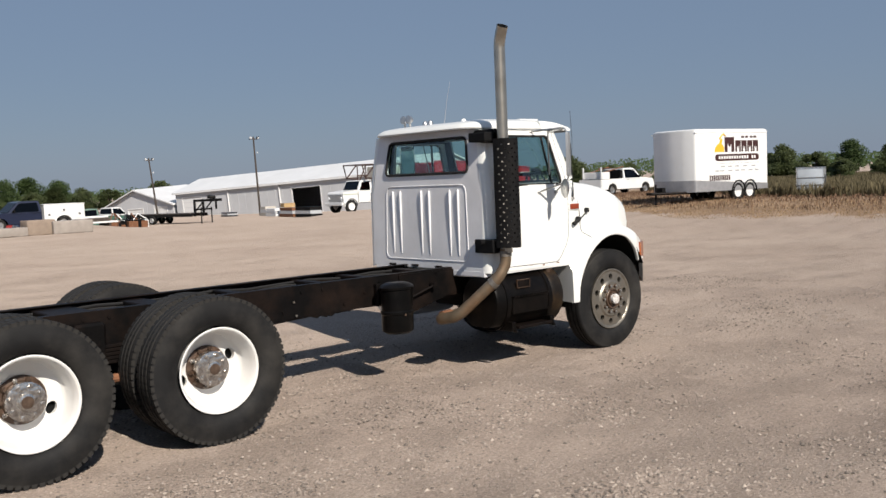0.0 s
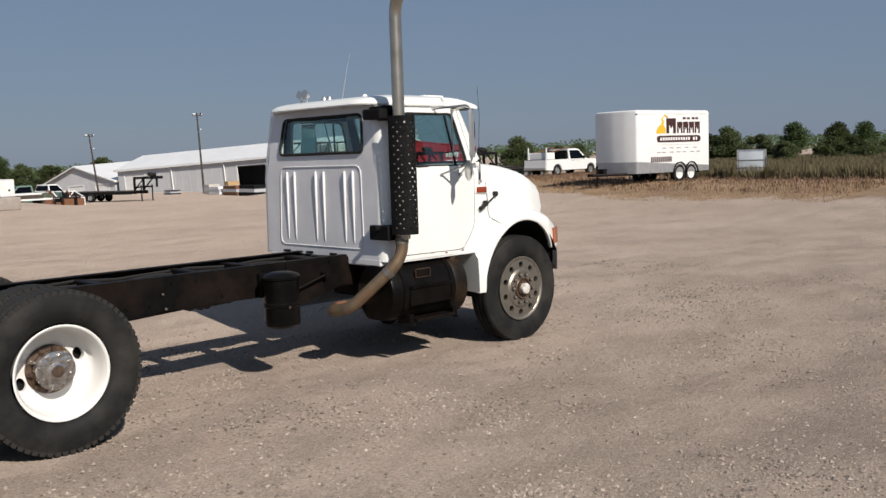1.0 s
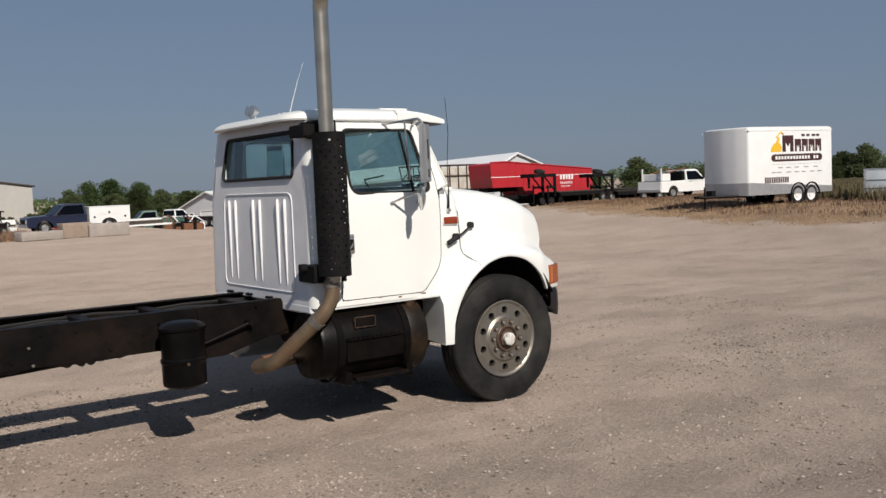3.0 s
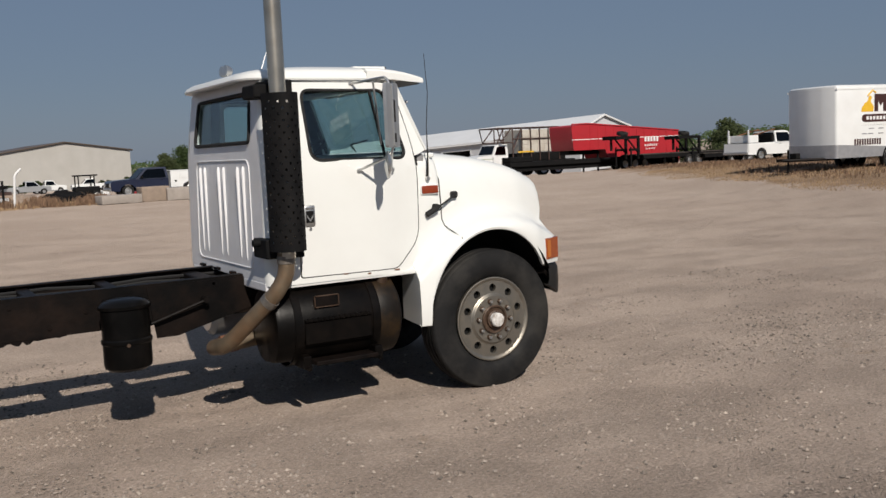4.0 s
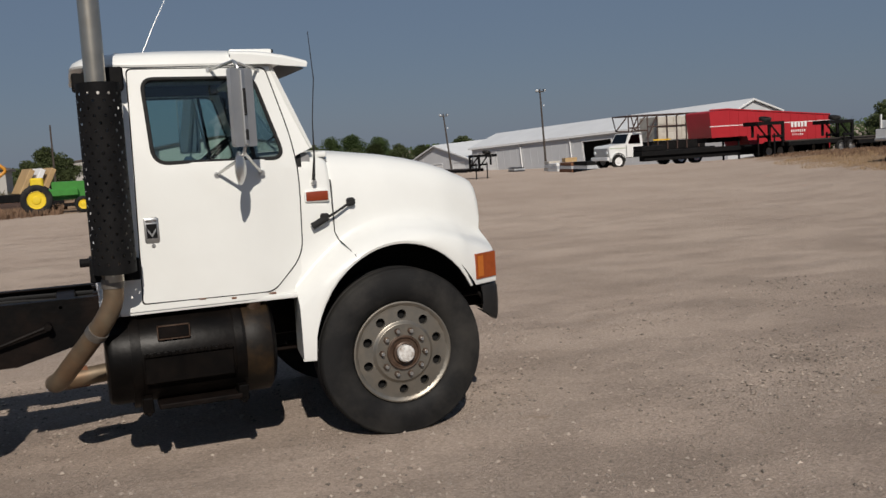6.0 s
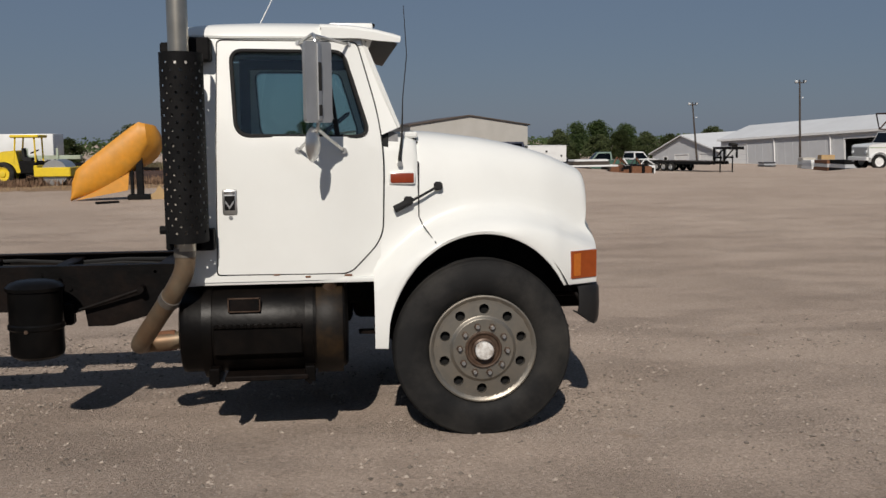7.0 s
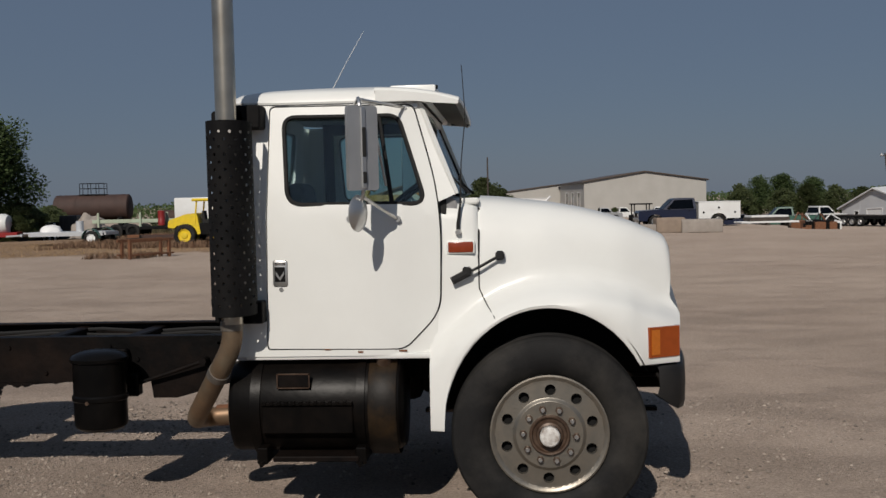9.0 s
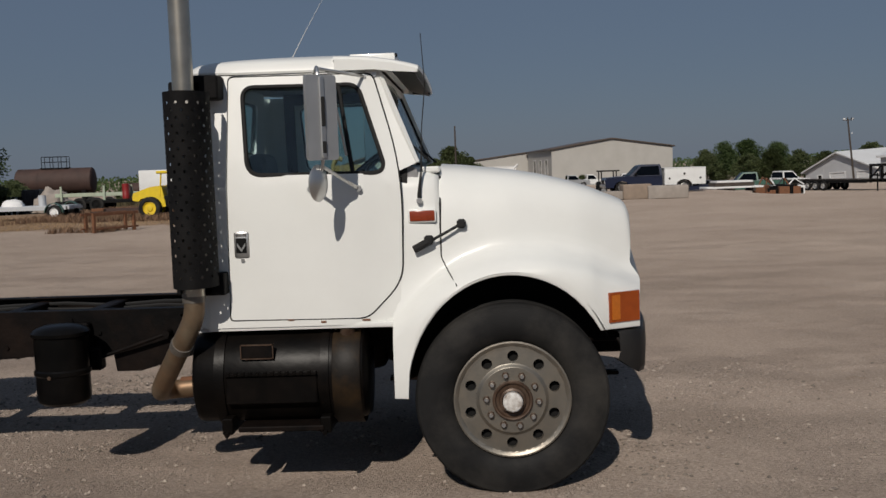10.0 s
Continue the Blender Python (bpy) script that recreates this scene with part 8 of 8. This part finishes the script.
def sheets():
    x, y = 24.6, 66.4
    t = root("sheet_stack", x, y, ground_z(x, y), 8, "stack of pale sheets on dark timbers", "sheet stack")
    for k in range(3):
        part("timber", box(B(), -1.8 + 1.5 * k, -1.65 + 1.5 * k, -0.7, 0.7, 0.0, 0.22), WOODPOLE, t)
    part("sheet", box(B(), -2.0, 1.9, -0.7, 0.7, 0.22, 0.34, 0.01), TRIMWHITE, t)
    part("sheet", box(B(), -1.3, 1.2, -0.6, 0.6, 0.60, 0.72, 0.01), TRIMWHITE, t)
    part("crate", box(B(), -1.4, 1.3, -0.6, 0.6, 0.34, 0.60, 0.01), WOODPOLE, t)
    rnd = random.Random(11)
    spots = ((27.3, 68.5, RUST), (28.0, 69.6, RUST), (28.6, 70.4, TRIMWHITE), (29.6, 71.6, CARDARK), (30.2, 71.0, TRIMWHITE), (30.9, 74.2, SHIELDBLACK), (29.2, 69.2, RUST))
    for x, y, mat in spots:
        t = root("scrap_heap", x, y, ground_z(x, y), rnd.uniform(0, 90), "tangled heap of scrap metal and machine parts", "scrap", "scrap by the shop")
        for k in range(5):
            a, b, h = rnd.uniform(0.3, 0.8), rnd.uniform(0.2, 0.5), rnd.uniform(0.15, 0.75)
            bm = B()
            box(bm, -a, a, -b, b, 0.0, h, 0.02, m=pose(rnd.uniform(-0.6, 0.6), rnd.uniform(-0.4, 0.4), 0, 0, 0, rnd.uniform(0, 180)))
            part("scrap_piece", bm, mat if k % 2 else SHIELDBLACK, t)
        bm = B()
        tube(bm, [(-0.7, 0, 0.5), (0.2, 0.2, 1.15), (0.9, 0, 0.7)], 0.05, 6)
        part("bent_pipe", bm, mat, t)
    # oddments along the shed wall
    for k, (x, y, w, h, mat) in enumerate(((51.8, 88.0, 1.6, 1.0, BALEWHITE), (50.6, 84.5, 2.4, 0.8, TRIMWHITE), (49.0, 79.0, 3.0, 0.9, RUST), (51.6, 96.0, 2.0, 0.5, CARDARK), (48.0, 74.5, 3.2, 1.0, SHIELDBLACK), (50.5, 82.0, 1.2, 1.3, TANPAINT))):
        t = root("material_stack", x, y, ground_z(x, y), 84, "stack of building material beside the shed", "material stack", "stacks along the shed")
        for j in range(3):
            part("layer", box(B(), -w / 2 + 0.1 * j, w / 2 - 0.07 * j, -0.6, 0.6, h * j / 3 + 0.01, h * (j + 1) / 3 - 0.02, 0.01), mat if j != 1 else GALV, t)
    # mounds and a leaning white post near the car row
    for x, y, w, h, mat, lb in ((11.9, 53.0, 1.2, 0.6, SHIELDBLACK, "dark tarpaulin-covered mound at the yard edge"), (9.6, 55.0, 1.3, 0.55, CONCRETE, "tan earth mound in weeds at the yard edge"), (8.1, 52.0, 1.0, 0.5, BALEWHITE, "pale rubble mound at the yard edge")):
        t = root("mound", x, y, ground_z(x, y), 0, lb, "mound")
        bm = B()
        bmesh.ops.create_icosphere(bm, subdivisions=4, radius=1.0)
        for v in bm.verts:
            d = 1 + 0.3 * noise.noise(v.co * 2.4 + Vector((x, 0, 0))) + 0.15 * noise.noise(v.co * 7)
            v.co = Vector((v.co.x * w * d, v.co.y * 0.8 * d, max(-0.05, v.co.z) * h * d))
        part("soil", bm, mat, t, smooth=60)
    # a dark stack of old frames behind the green tractor, and a small dark loader by the cars
    t = root("frame_stack", 7.9, 51.5, ground_z(7.9, 51.5), 8, "dark stack of old steel frames and sheets", "scrap")
    for k in range(4):
        part("steel_frame", box(B(), -1.9 + 0.2 * k, 1.2 - 0.15 * (k % 2), -0.7, 0.7, 0.30 * k, 0.30 * k + 0.16, 0.01), (SHIELDBLACK, GALV, RUSTTANK, SHIELDBLACK)[k], t)
    for xx in (-1.5, -0.4, 0.8):
        part("upright", box(B(), xx - 0.05, xx + 0.05, -0.75, -0.65, 0.0, 1.3, 0.005), SHIELDBLACK, t)
    part("tilted_sheet", box(B(), -0.8, 0.9, -0.03, 0.03, 0.0, 1.1, 0.005, m=pose(-0.4, -0.9, 0, -14, 0, 4)), CARDARK, t)
    t = root("small_loader", 20.0, 92.0, ground_z(20, 92), 6, "small black loader with an open canopy", "loader")
    part("body", box(B(), -1.2, 1.0, -0.6, 0.6, 0.45, 1.15, 0.08, 2), SHIELDBLACK, t)
    for xx in (-0.9, 0.5):
        for s_ in (-0.55, 0.55):
            part("canopy_post", box(B(), xx - 0.05, xx + 0.05, s_ - 0.05, s_ + 0.05, 1.15, 2.1, 0.01), SHIELDBLACK, t)
    part("canopy", box(B(), -1.1, 0.8, -0.7, 0.7, 2.1, 2.22, 0.03), SHIELDBLACK, t)
    part("bucket", box(B(), 1.1, 1.7, -0.9, 0.9, 0.1, 0.7, 0.05), CARWHITE, t)
    for xx in (-0.8, 0.6):
        for s_ in (-1, 1):
            small_wheel(t, xx, s_ * 0.7, 0.38, 0.3, STEEL, s_)
    t = root("white_post", 9.2, 50.5, ground_z(9.2, 50.5), 0, "leaning white pipe post with a bent top", "post")
    bm = B()
    tube(bm, bend([(0, 0, 0), (0.12, 0, 1.55), (0.42, 0, 1.85)], 0.15, 4), 0.06, 10)
    part("pipe", bm, TRIMWHITE, t)
    t = root("utility_pole", 3.8, 181.0, ground_z(3.8, 181), 0, "bare wooden utility pole behind trees", "pole")
    bm = B()
    tube(bm, [(0, 0, 0), (0, 0, 12.0)], [0.20, 0.13], 10)
    part("pole", bm, WOODPOLE, t)


sheets()
# the low wing of the tan building
sheet_building("tan_wing", "lower tan steel wing with a white door", 42.0, 226.0, -2.6, 95, 20.0, 44.0, 4.8, 7.4, TANWALL, TANROOF, 0.3, (("west", 25.4, 31.6, 0.0, 4.2, "door"),), 1.5)

# ---- trees and grass ----


def leaf_material(name, base, share_through=0.4):
    """Leaves that let part of the sunlight through."""
    m = material(name, base, 0.6, var=0.2, scale=0.8, per_island=0.30, spec=0.25)
    nt = m.node_tree
    b = nt.nodes["Principled BSDF"]
    colour = b.inputs["Base Color"].links[0].from_socket
    tr = nt.nodes.new("ShaderNodeBsdfTranslucent")
    nt.links.new(colour, tr.inputs["Color"])
    mx = nt.nodes.new("ShaderNodeMixShader")
    mx.inputs[0].default_value = share_through
    nt.links.new(b.outputs[0], mx.inputs[1])
    nt.links.new(tr.outputs[0], mx.inputs[2])
    nt.links.new(mx.outputs[0], nt.nodes["Material Output"].inputs["Surface"])
    return m


LEAF = leaf_material("dark_tree_leaf", (0.072, 0.108, 0.038))
LEAF2 = leaf_material("olive_tree_leaf", (0.088, 0.110, 0.044))
BARK = material("grey_bark", (0.075, 0.058, 0.045), 0.9, var=0.3, scale=5, bump=0.01, bump_scale=12)
STRAW = material("dry_straw_grass", (0.37, 0.255, 0.145), 0.85, var=0.15, scale=3, per_island=0.35)
WEED = material("brown_weed_stalks", (0.20, 0.122, 0.075), 0.9, var=0.2, scale=3, per_island=0.4)
WEEDGREEN = leaf_material("dull_green_weeds", (0.165, 0.138, 0.078), 0.35)


def tree(name, seed, height, spread, lobes, leaves, leaf_size, mat, low=0.22):
    """A tapered trunk with limbs under a crown of many leaf clumps in uneven lobes."""
    rnd = random.Random(seed)
    t = new(name)
    tagged(t, "leafy green tree with an uneven rounded crown", "tree", "trees round the yard")
    bm = B()
    trunk_h = height * 0.5
    lean = Vector((rnd.uniform(-0.3, 0.3), rnd.uniform(-0.3, 0.3), 0))
    r = height * 0.022
    tube(bm, [(0, 0, -0.3), lean * 0.2 + Vector((0, 0, trunk_h * 0.4)), lean * 0.7 + Vector((0, 0, trunk_h)), lean + Vector((0, 0, height * 0.8))], [r * 1.3, r, r * 0.7, r * 0.2], 8)
    centres = []
    for k in range(lobes):
        a = 2 * math.pi * k / lobes * 2.4 + rnd.uniform(-0.5, 0.5)
        z = height * (low + 0.12 + (0.98 - low - 0.26) * (k + 0.5) / lobes)
        wide = spread * (1.0 - 0.75 * max(0.0, (z / height - 0.45)) / 0.5) * rnd.uniform(0.35, 0.75)
        c = Vector((wide * math.cos(a), wide * math.sin(a), z))
        centres.append((c, height * rnd.uniform(0.13, 0.21)))
        s = lean * 0.5 + Vector((0, 0, z * 0.62))
        tube(bm, [s, s.lerp(c, 0.5) + Vector((0, 0, 0.06 * height)), c], [r * 0.5, r * 0.35, r * 0.1], 5)
    centres.append((lean + Vector((0, 0, height * 0.86)), height * 0.15))
    part("trunk", bm, BARK, t)
    verts, faces = [], []
    for _ in range(leaves):
        c, rad = rnd.choice(centres)
        d = Vector((rnd.gauss(0, 1), rnd.gauss(0, 1), rnd.gauss(0, 1))).normalized()
        q = rad * (rnd.random() ** 0.45) * (1 + 0.35 * noise.noise(d * 2.2 + c))
        p = c + Vector((d.x * q * 1.25, d.y * q * 1.25, d.z * q))
        if p.z < height * low * 0.6:
            continue
        s = leaf_size * rnd.uniform(0.6, 1.35)
        u = Vector((rnd.gauss(0, 1), rnd.gauss(0, 1), rnd.gauss(0, 0.6))).normalized()
        w = u.orthogonal().normalized()
        w = (w + 0.4 * d).normalized()
        b = len(verts)
        verts += [p - u * s * 0.5, p + w * s * 0.32 + d * s * 0.1, p + u * s * 0.5, p - w * s * 0.32 - d * s * 0.05]
        faces += [(b, b + 1, b + 2), (b, b + 2, b + 3)]
    me = bpy.data.meshes.new("crown")
    me.from_pydata(verts, [], faces)
    me.materials.append(mat)
    crown = new("crown", me)
    crown.parent = t
    return t


KINDS = [tree("tree", 1, 8.0, 3.2, 9, 9000, 0.30, LEAF, 0.10), tree("tree", 2, 7.0, 3.6, 10, 9000, 0.30, LEAF2, 0.08), tree("tree", 3, 9.0, 2.8, 9, 9000, 0.30, LEAF, 0.10), tree("tree", 4, 5.5, 3.4, 8, 8000, 0.28, LEAF2, 0.04), tree("tree", 5, 17.0, 6.5, 15, 42000, 0.42, LEAF, 0.28)]
# x, y, kind, height scale, turn
SPOTS = ((66, 190, 0, 1.0, 0), (50, 181, 1, 0.95, 40), (55, 186, 2, 0.92, 80), (60, 189, 0, 1.18, 130), (64, 186, 1, 1.05, 200), (68, 184, 1, 1.0, 10), (57, 178, 3, 1.0, 70), (72, 180, 3, 1.1, 250), (76, 176, 0, 0.72, 300), (81, 172, 3, 0.9, 60),
         (88, 165, 1, 1.0, 90), (94, 158, 0, 0.95, 180), (100, 150, 2, 0.85, 45), (106, 143, 1, 1.0, 270), (112, 138, 0, 0.9, 30), (118, 128, 3, 1.1, 80),
         (84, 82, 0, 0.62, 15), (88, 78, 3, 0.8, 95), (80, 88, 3, 0.7, 200), (92, 72, 1, 0.55, 310), (97, 66, 3, 0.6, 40), (88, 60, 3, 0.55, 145), (76, 62, 3, 0.6, 75),
         (74, 42, 1, 0.66, 0), (78, 38, 0, 0.56, 60), (80, 33, 2, 0.50, 120), (76, 45, 3, 0.7, 210), (84, 37, 1, 0.66, 180), (86, 30, 3, 0.8, 240), (70, 47, 3, 0.6, 300), (90, 26, 1, 0.66, 20), (92, 33, 0, 0.55, 75), (96, 21, 1, 0.66, 155), (82, 50, 3, 0.6, 15), (68, 36, 3, 0.55, 65), (71, 31, 3, 0.6, 130), (75, 26, 3, 0.6, 220),
         (-24.3, 57, 4, 0.46, 30), (-34, 66, 4, 0.62, 100), (-29.0, 76, 3, 0.62, 40), (-27, 66, 3, 0.42, 80), (-29.5, 70, 3, 0.55, 200), (-30, 70, 3, 0.6, 160), (-38, 74, 1, 0.7, 220), (-27, 95, 3, 0.5, 10), (-36, 96, 1, 0.5, 70), (-44, 88, 3, 0.7, 140),
         (-11.9, 92, 1, 0.42, 50), (60.6, 53.6, 1, 0.62, 20), (63.5, 55.5, 3, 0.62, 170), (-22.6, 58.5, 3, 0.50, 25), (-25.2, 68.5, 1, 0.42, 115), (-20.8, 55.2, 3, 0.30, 260), (-28.5, 72, 1, 0.45, 300), (-15.5, 112, 1, 0.85, 10), (-24, 119, 3, 0.75, 210), (2.8, 200, 1, 1.45, 150), (4.6, 206, 3, 1.4, 330), (-1.5, 209, 3, 1.3, 30), (-8, 130, 3, 0.8, 95), (-34, 130, 0, 0.5, 190), (-48, 120, 1, 0.55, 250), (-24.4, 57.5, 1, 0.60, 15), (-22.9, 61, 3, 0.42, 75), (62.3, 136.8, 3, 1.02, 40), (66.3, 136.0, 1, 0.86, 150), (76.0, 140.7, 1, 0.92, 260), (79.8, 139.2, 3, 0.95, 20), (55, 27.5, 3, 0.30, 10), (58, 24.0, 1, 0.24, 60), (60.5, 27, 3, 0.34, 120), (63, 22.5, 3, 0.36, 200), (62, 31, 3, 0.32, 250), (66, 27, 1, 0.32, 300), (57, 31, 3, 0.26, 330), (66, 20, 3, 0.42, 80))
# smaller trees and shrubs that close the gaps of the belts
rnd = random.Random(77)
EXTRA = []
for x, y, kind, s, turn in SPOTS[:37]:
    for _ in range(2):
        EXTRA.append((x + rnd.uniform(-4.5, 4.5), y + rnd.uniform(-4.5, 4.5), rnd.choice((1, 3, 3)), s * rnd.uniform(0.4, 0.65), rnd.uniform(0, 360)))
for _ in range(8):
    EXTRA.append((rnd.uniform(22, 42), rnd.uniform(160, 176), 3, rnd.uniform(0.28, 0.42), rnd.uniform(0, 360)))
SPOTS = tuple((x, y, kind, s * (0.92 if y > 150 and 48 < x < 80 else 0.8 if x > 64 else 1.0), turn) for x, y, kind, s, turn in SPOTS + tuple(EXTRA))
placed = set()
for k, (x, y, kind, s, turn) in enumerate(SPOTS):
    m = pose(x, y, ground_z(x, y), 0, 0, turn) @ Matrix.Diagonal((s * 1.05, s * 1.05, s, 1))
    if kind not in placed:
        placed.add(kind)
        KINDS[kind].matrix_basis = m
    else:
        copy_thing(KINDS[kind], m)


def far_woods():
    """A low far belt that closes the horizon."""
    rnd = random.Random(9)
    verts, faces = [], []
    for _ in range(60000):
        a = radians(rnd.uniform(-75, 110))
        d = rnd.uniform(300, 420)
        x, y = 5 + d * math.sin(a), d * math.cos(a)
        h = 4.6 + 2.4 * noise.noise((x * 0.02, y * 0.02, 0)) + 1.6 * noise.noise((x * 0.09, y * 0.09, 4))
        p = Vector((x, y, ground_z(x, y) + h * rnd.random() ** 0.7))
        s = rnd.uniform(0.5, 1.0)
        u = Vector((rnd.gauss(0, 1), rnd.gauss(0, 1), rnd.gauss(0, 0.6))).normalized()
        w = u.orthogonal().normalized()
        b = len(verts)
        verts += [p - u * s * 0.6, p + w * s * 0.5, p + u * s * 0.6, p - w * s * 0.5]
        faces += [(b, b + 1, b + 2), (b, b + 2, b + 3)]
    me = bpy.data.meshes.new("far_woods")
    me.from_pydata(verts, [], faces)
    me.materials.append(LEAF)
    tagged(new("far_woods", me), "low far belt of dull green trees on the horizon", "woods", kind="stuff")


far_woods()


def tufts(name, label, count, area, h, mat, seed, keep=lambda x, y: True, wide=0.02):
    """Upright blades scattered over a stretch of the plan."""
    rnd = random.Random(seed)
    verts, faces = [], []
    x0, x1, y0, y1 = area
    for _ in range(count):
        x, y = rnd.uniform(x0, x1), rnd.uniform(y0, y1)
        if not keep(x, y) or rnd.random() > 0.35 + 1.1 * max(0.0, 0.4 + noise.noise((x * 0.35, y * 0.35, seed))):
            continue
        z = ground_z(x, y)
        hh = h * rnd.uniform(0.35, 1.25)
        for _b in range(3):
            a = rnd.uniform(0, 6.28)
            lean = rnd.uniform(0.1, 0.5) * hh
            dx, dy = math.cos(a) * wide * rnd.uniform(0.6, 1.6), math.sin(a) * wide * rnd.uniform(0.6, 1.6)
            lx, ly = rnd.uniform(-1, 1) * lean, rnd.uniform(-1, 1) * lean
            b = len(verts)
            verts += [(x - dx, y - dy, z - 0.02), (x + dx, y + dy, z - 0.02), (x + lx * 0.4 + dx * 0.7, y + ly * 0.4 + dy * 0.7, z + hh * 0.6), (x + lx, y + ly, z + hh)]
            faces += [(b, b + 1, b + 2), (b, b + 2, b + 3)]
    me = bpy.data.meshes.new(name)
    me.from_pydata(verts, [], faces)
    me.materials.append(mat)
    tagged(new(name, me), label, "grass", kind="stuff")


# straw-coloured verge on the bank, weeds and brush behind it, and patches in the machinery corner
tufts("dry_grass", "short straw-coloured dry grass along the bank", 90000, (26, 48, 12, 46), 0.04, STRAW, 21, lambda x, y: y < 37 and -0.6 + 1.2 * noise.noise((x * 0.3, y * 0.3, 0)) < verge(x, y) < 5, 0.010)
tufts("weeds", "brown and rusty weeds standing behind the verge", 36000, (28, 66, 12, 46), 0.13, WEED, 22, lambda x, y: 1.2 + 1.5 * noise.noise((x * 0.25, y * 0.25, 7)) < verge(x, y) < 16, 0.012)
tufts("green_weeds", "tall dull green and brown brush on the far bank", 120000, (34, 80, 8, 44), 0.5, WEEDGREEN, 23, lambda x, y: verge(x, y) > 8 and x - y > 14, 0.022)
tufts("straw_patch", "straw-coloured dry grass round machinery", 22000, (-26, 0, 33, 50), 0.05, STRAW, 24, lambda x, y: y > 36 + 0.25 * (x + 12) + 2 * noise.noise((x * 0.3, y * 0.3, 0)), 0.012)
tufts("weed_strip", "dry brown weed clumps at the yard edge", 6000, (8.5, 13.5, 48, 56), 0.40, WEED, 25, lambda x, y: noise.noise((x * 0.8, y * 0.8, 3)) > 0.12, 0.014)
tufts("pale_weeds", "pale dry weed stalks at the yard edge", 5000, (6, 14, 47, 55), 0.12, STRAW, 27, lambda x, y: noise.noise((x * 0.6, y * 0.6, 9)) > -0.05, 0.014)
tufts("stand_weeds", "dry brown weeds under a steel stand", 700, (-7.6, -5.2, 34.2, 35.8), 0.2, WEED, 26, lambda x, y: True, 0.012)
tufts("brown_weeds", "dark brown weeds standing among scrap and machines", 26000, (-13, 5.5, 40.5, 56), 0.30, WEED, 28, lambda x, y: y > 42 + 2.0 * noise.noise((x * 0.4, y * 0.4, 6)), 0.016)
tufts("olive_brush", "olive green brush on far rough ground", 26000, (-45, 6, 66, 120), 0.8, WEEDGREEN, 29, lambda x, y: noise.noise((x * 0.12, y * 0.12, 1)) > -0.2, 0.06)
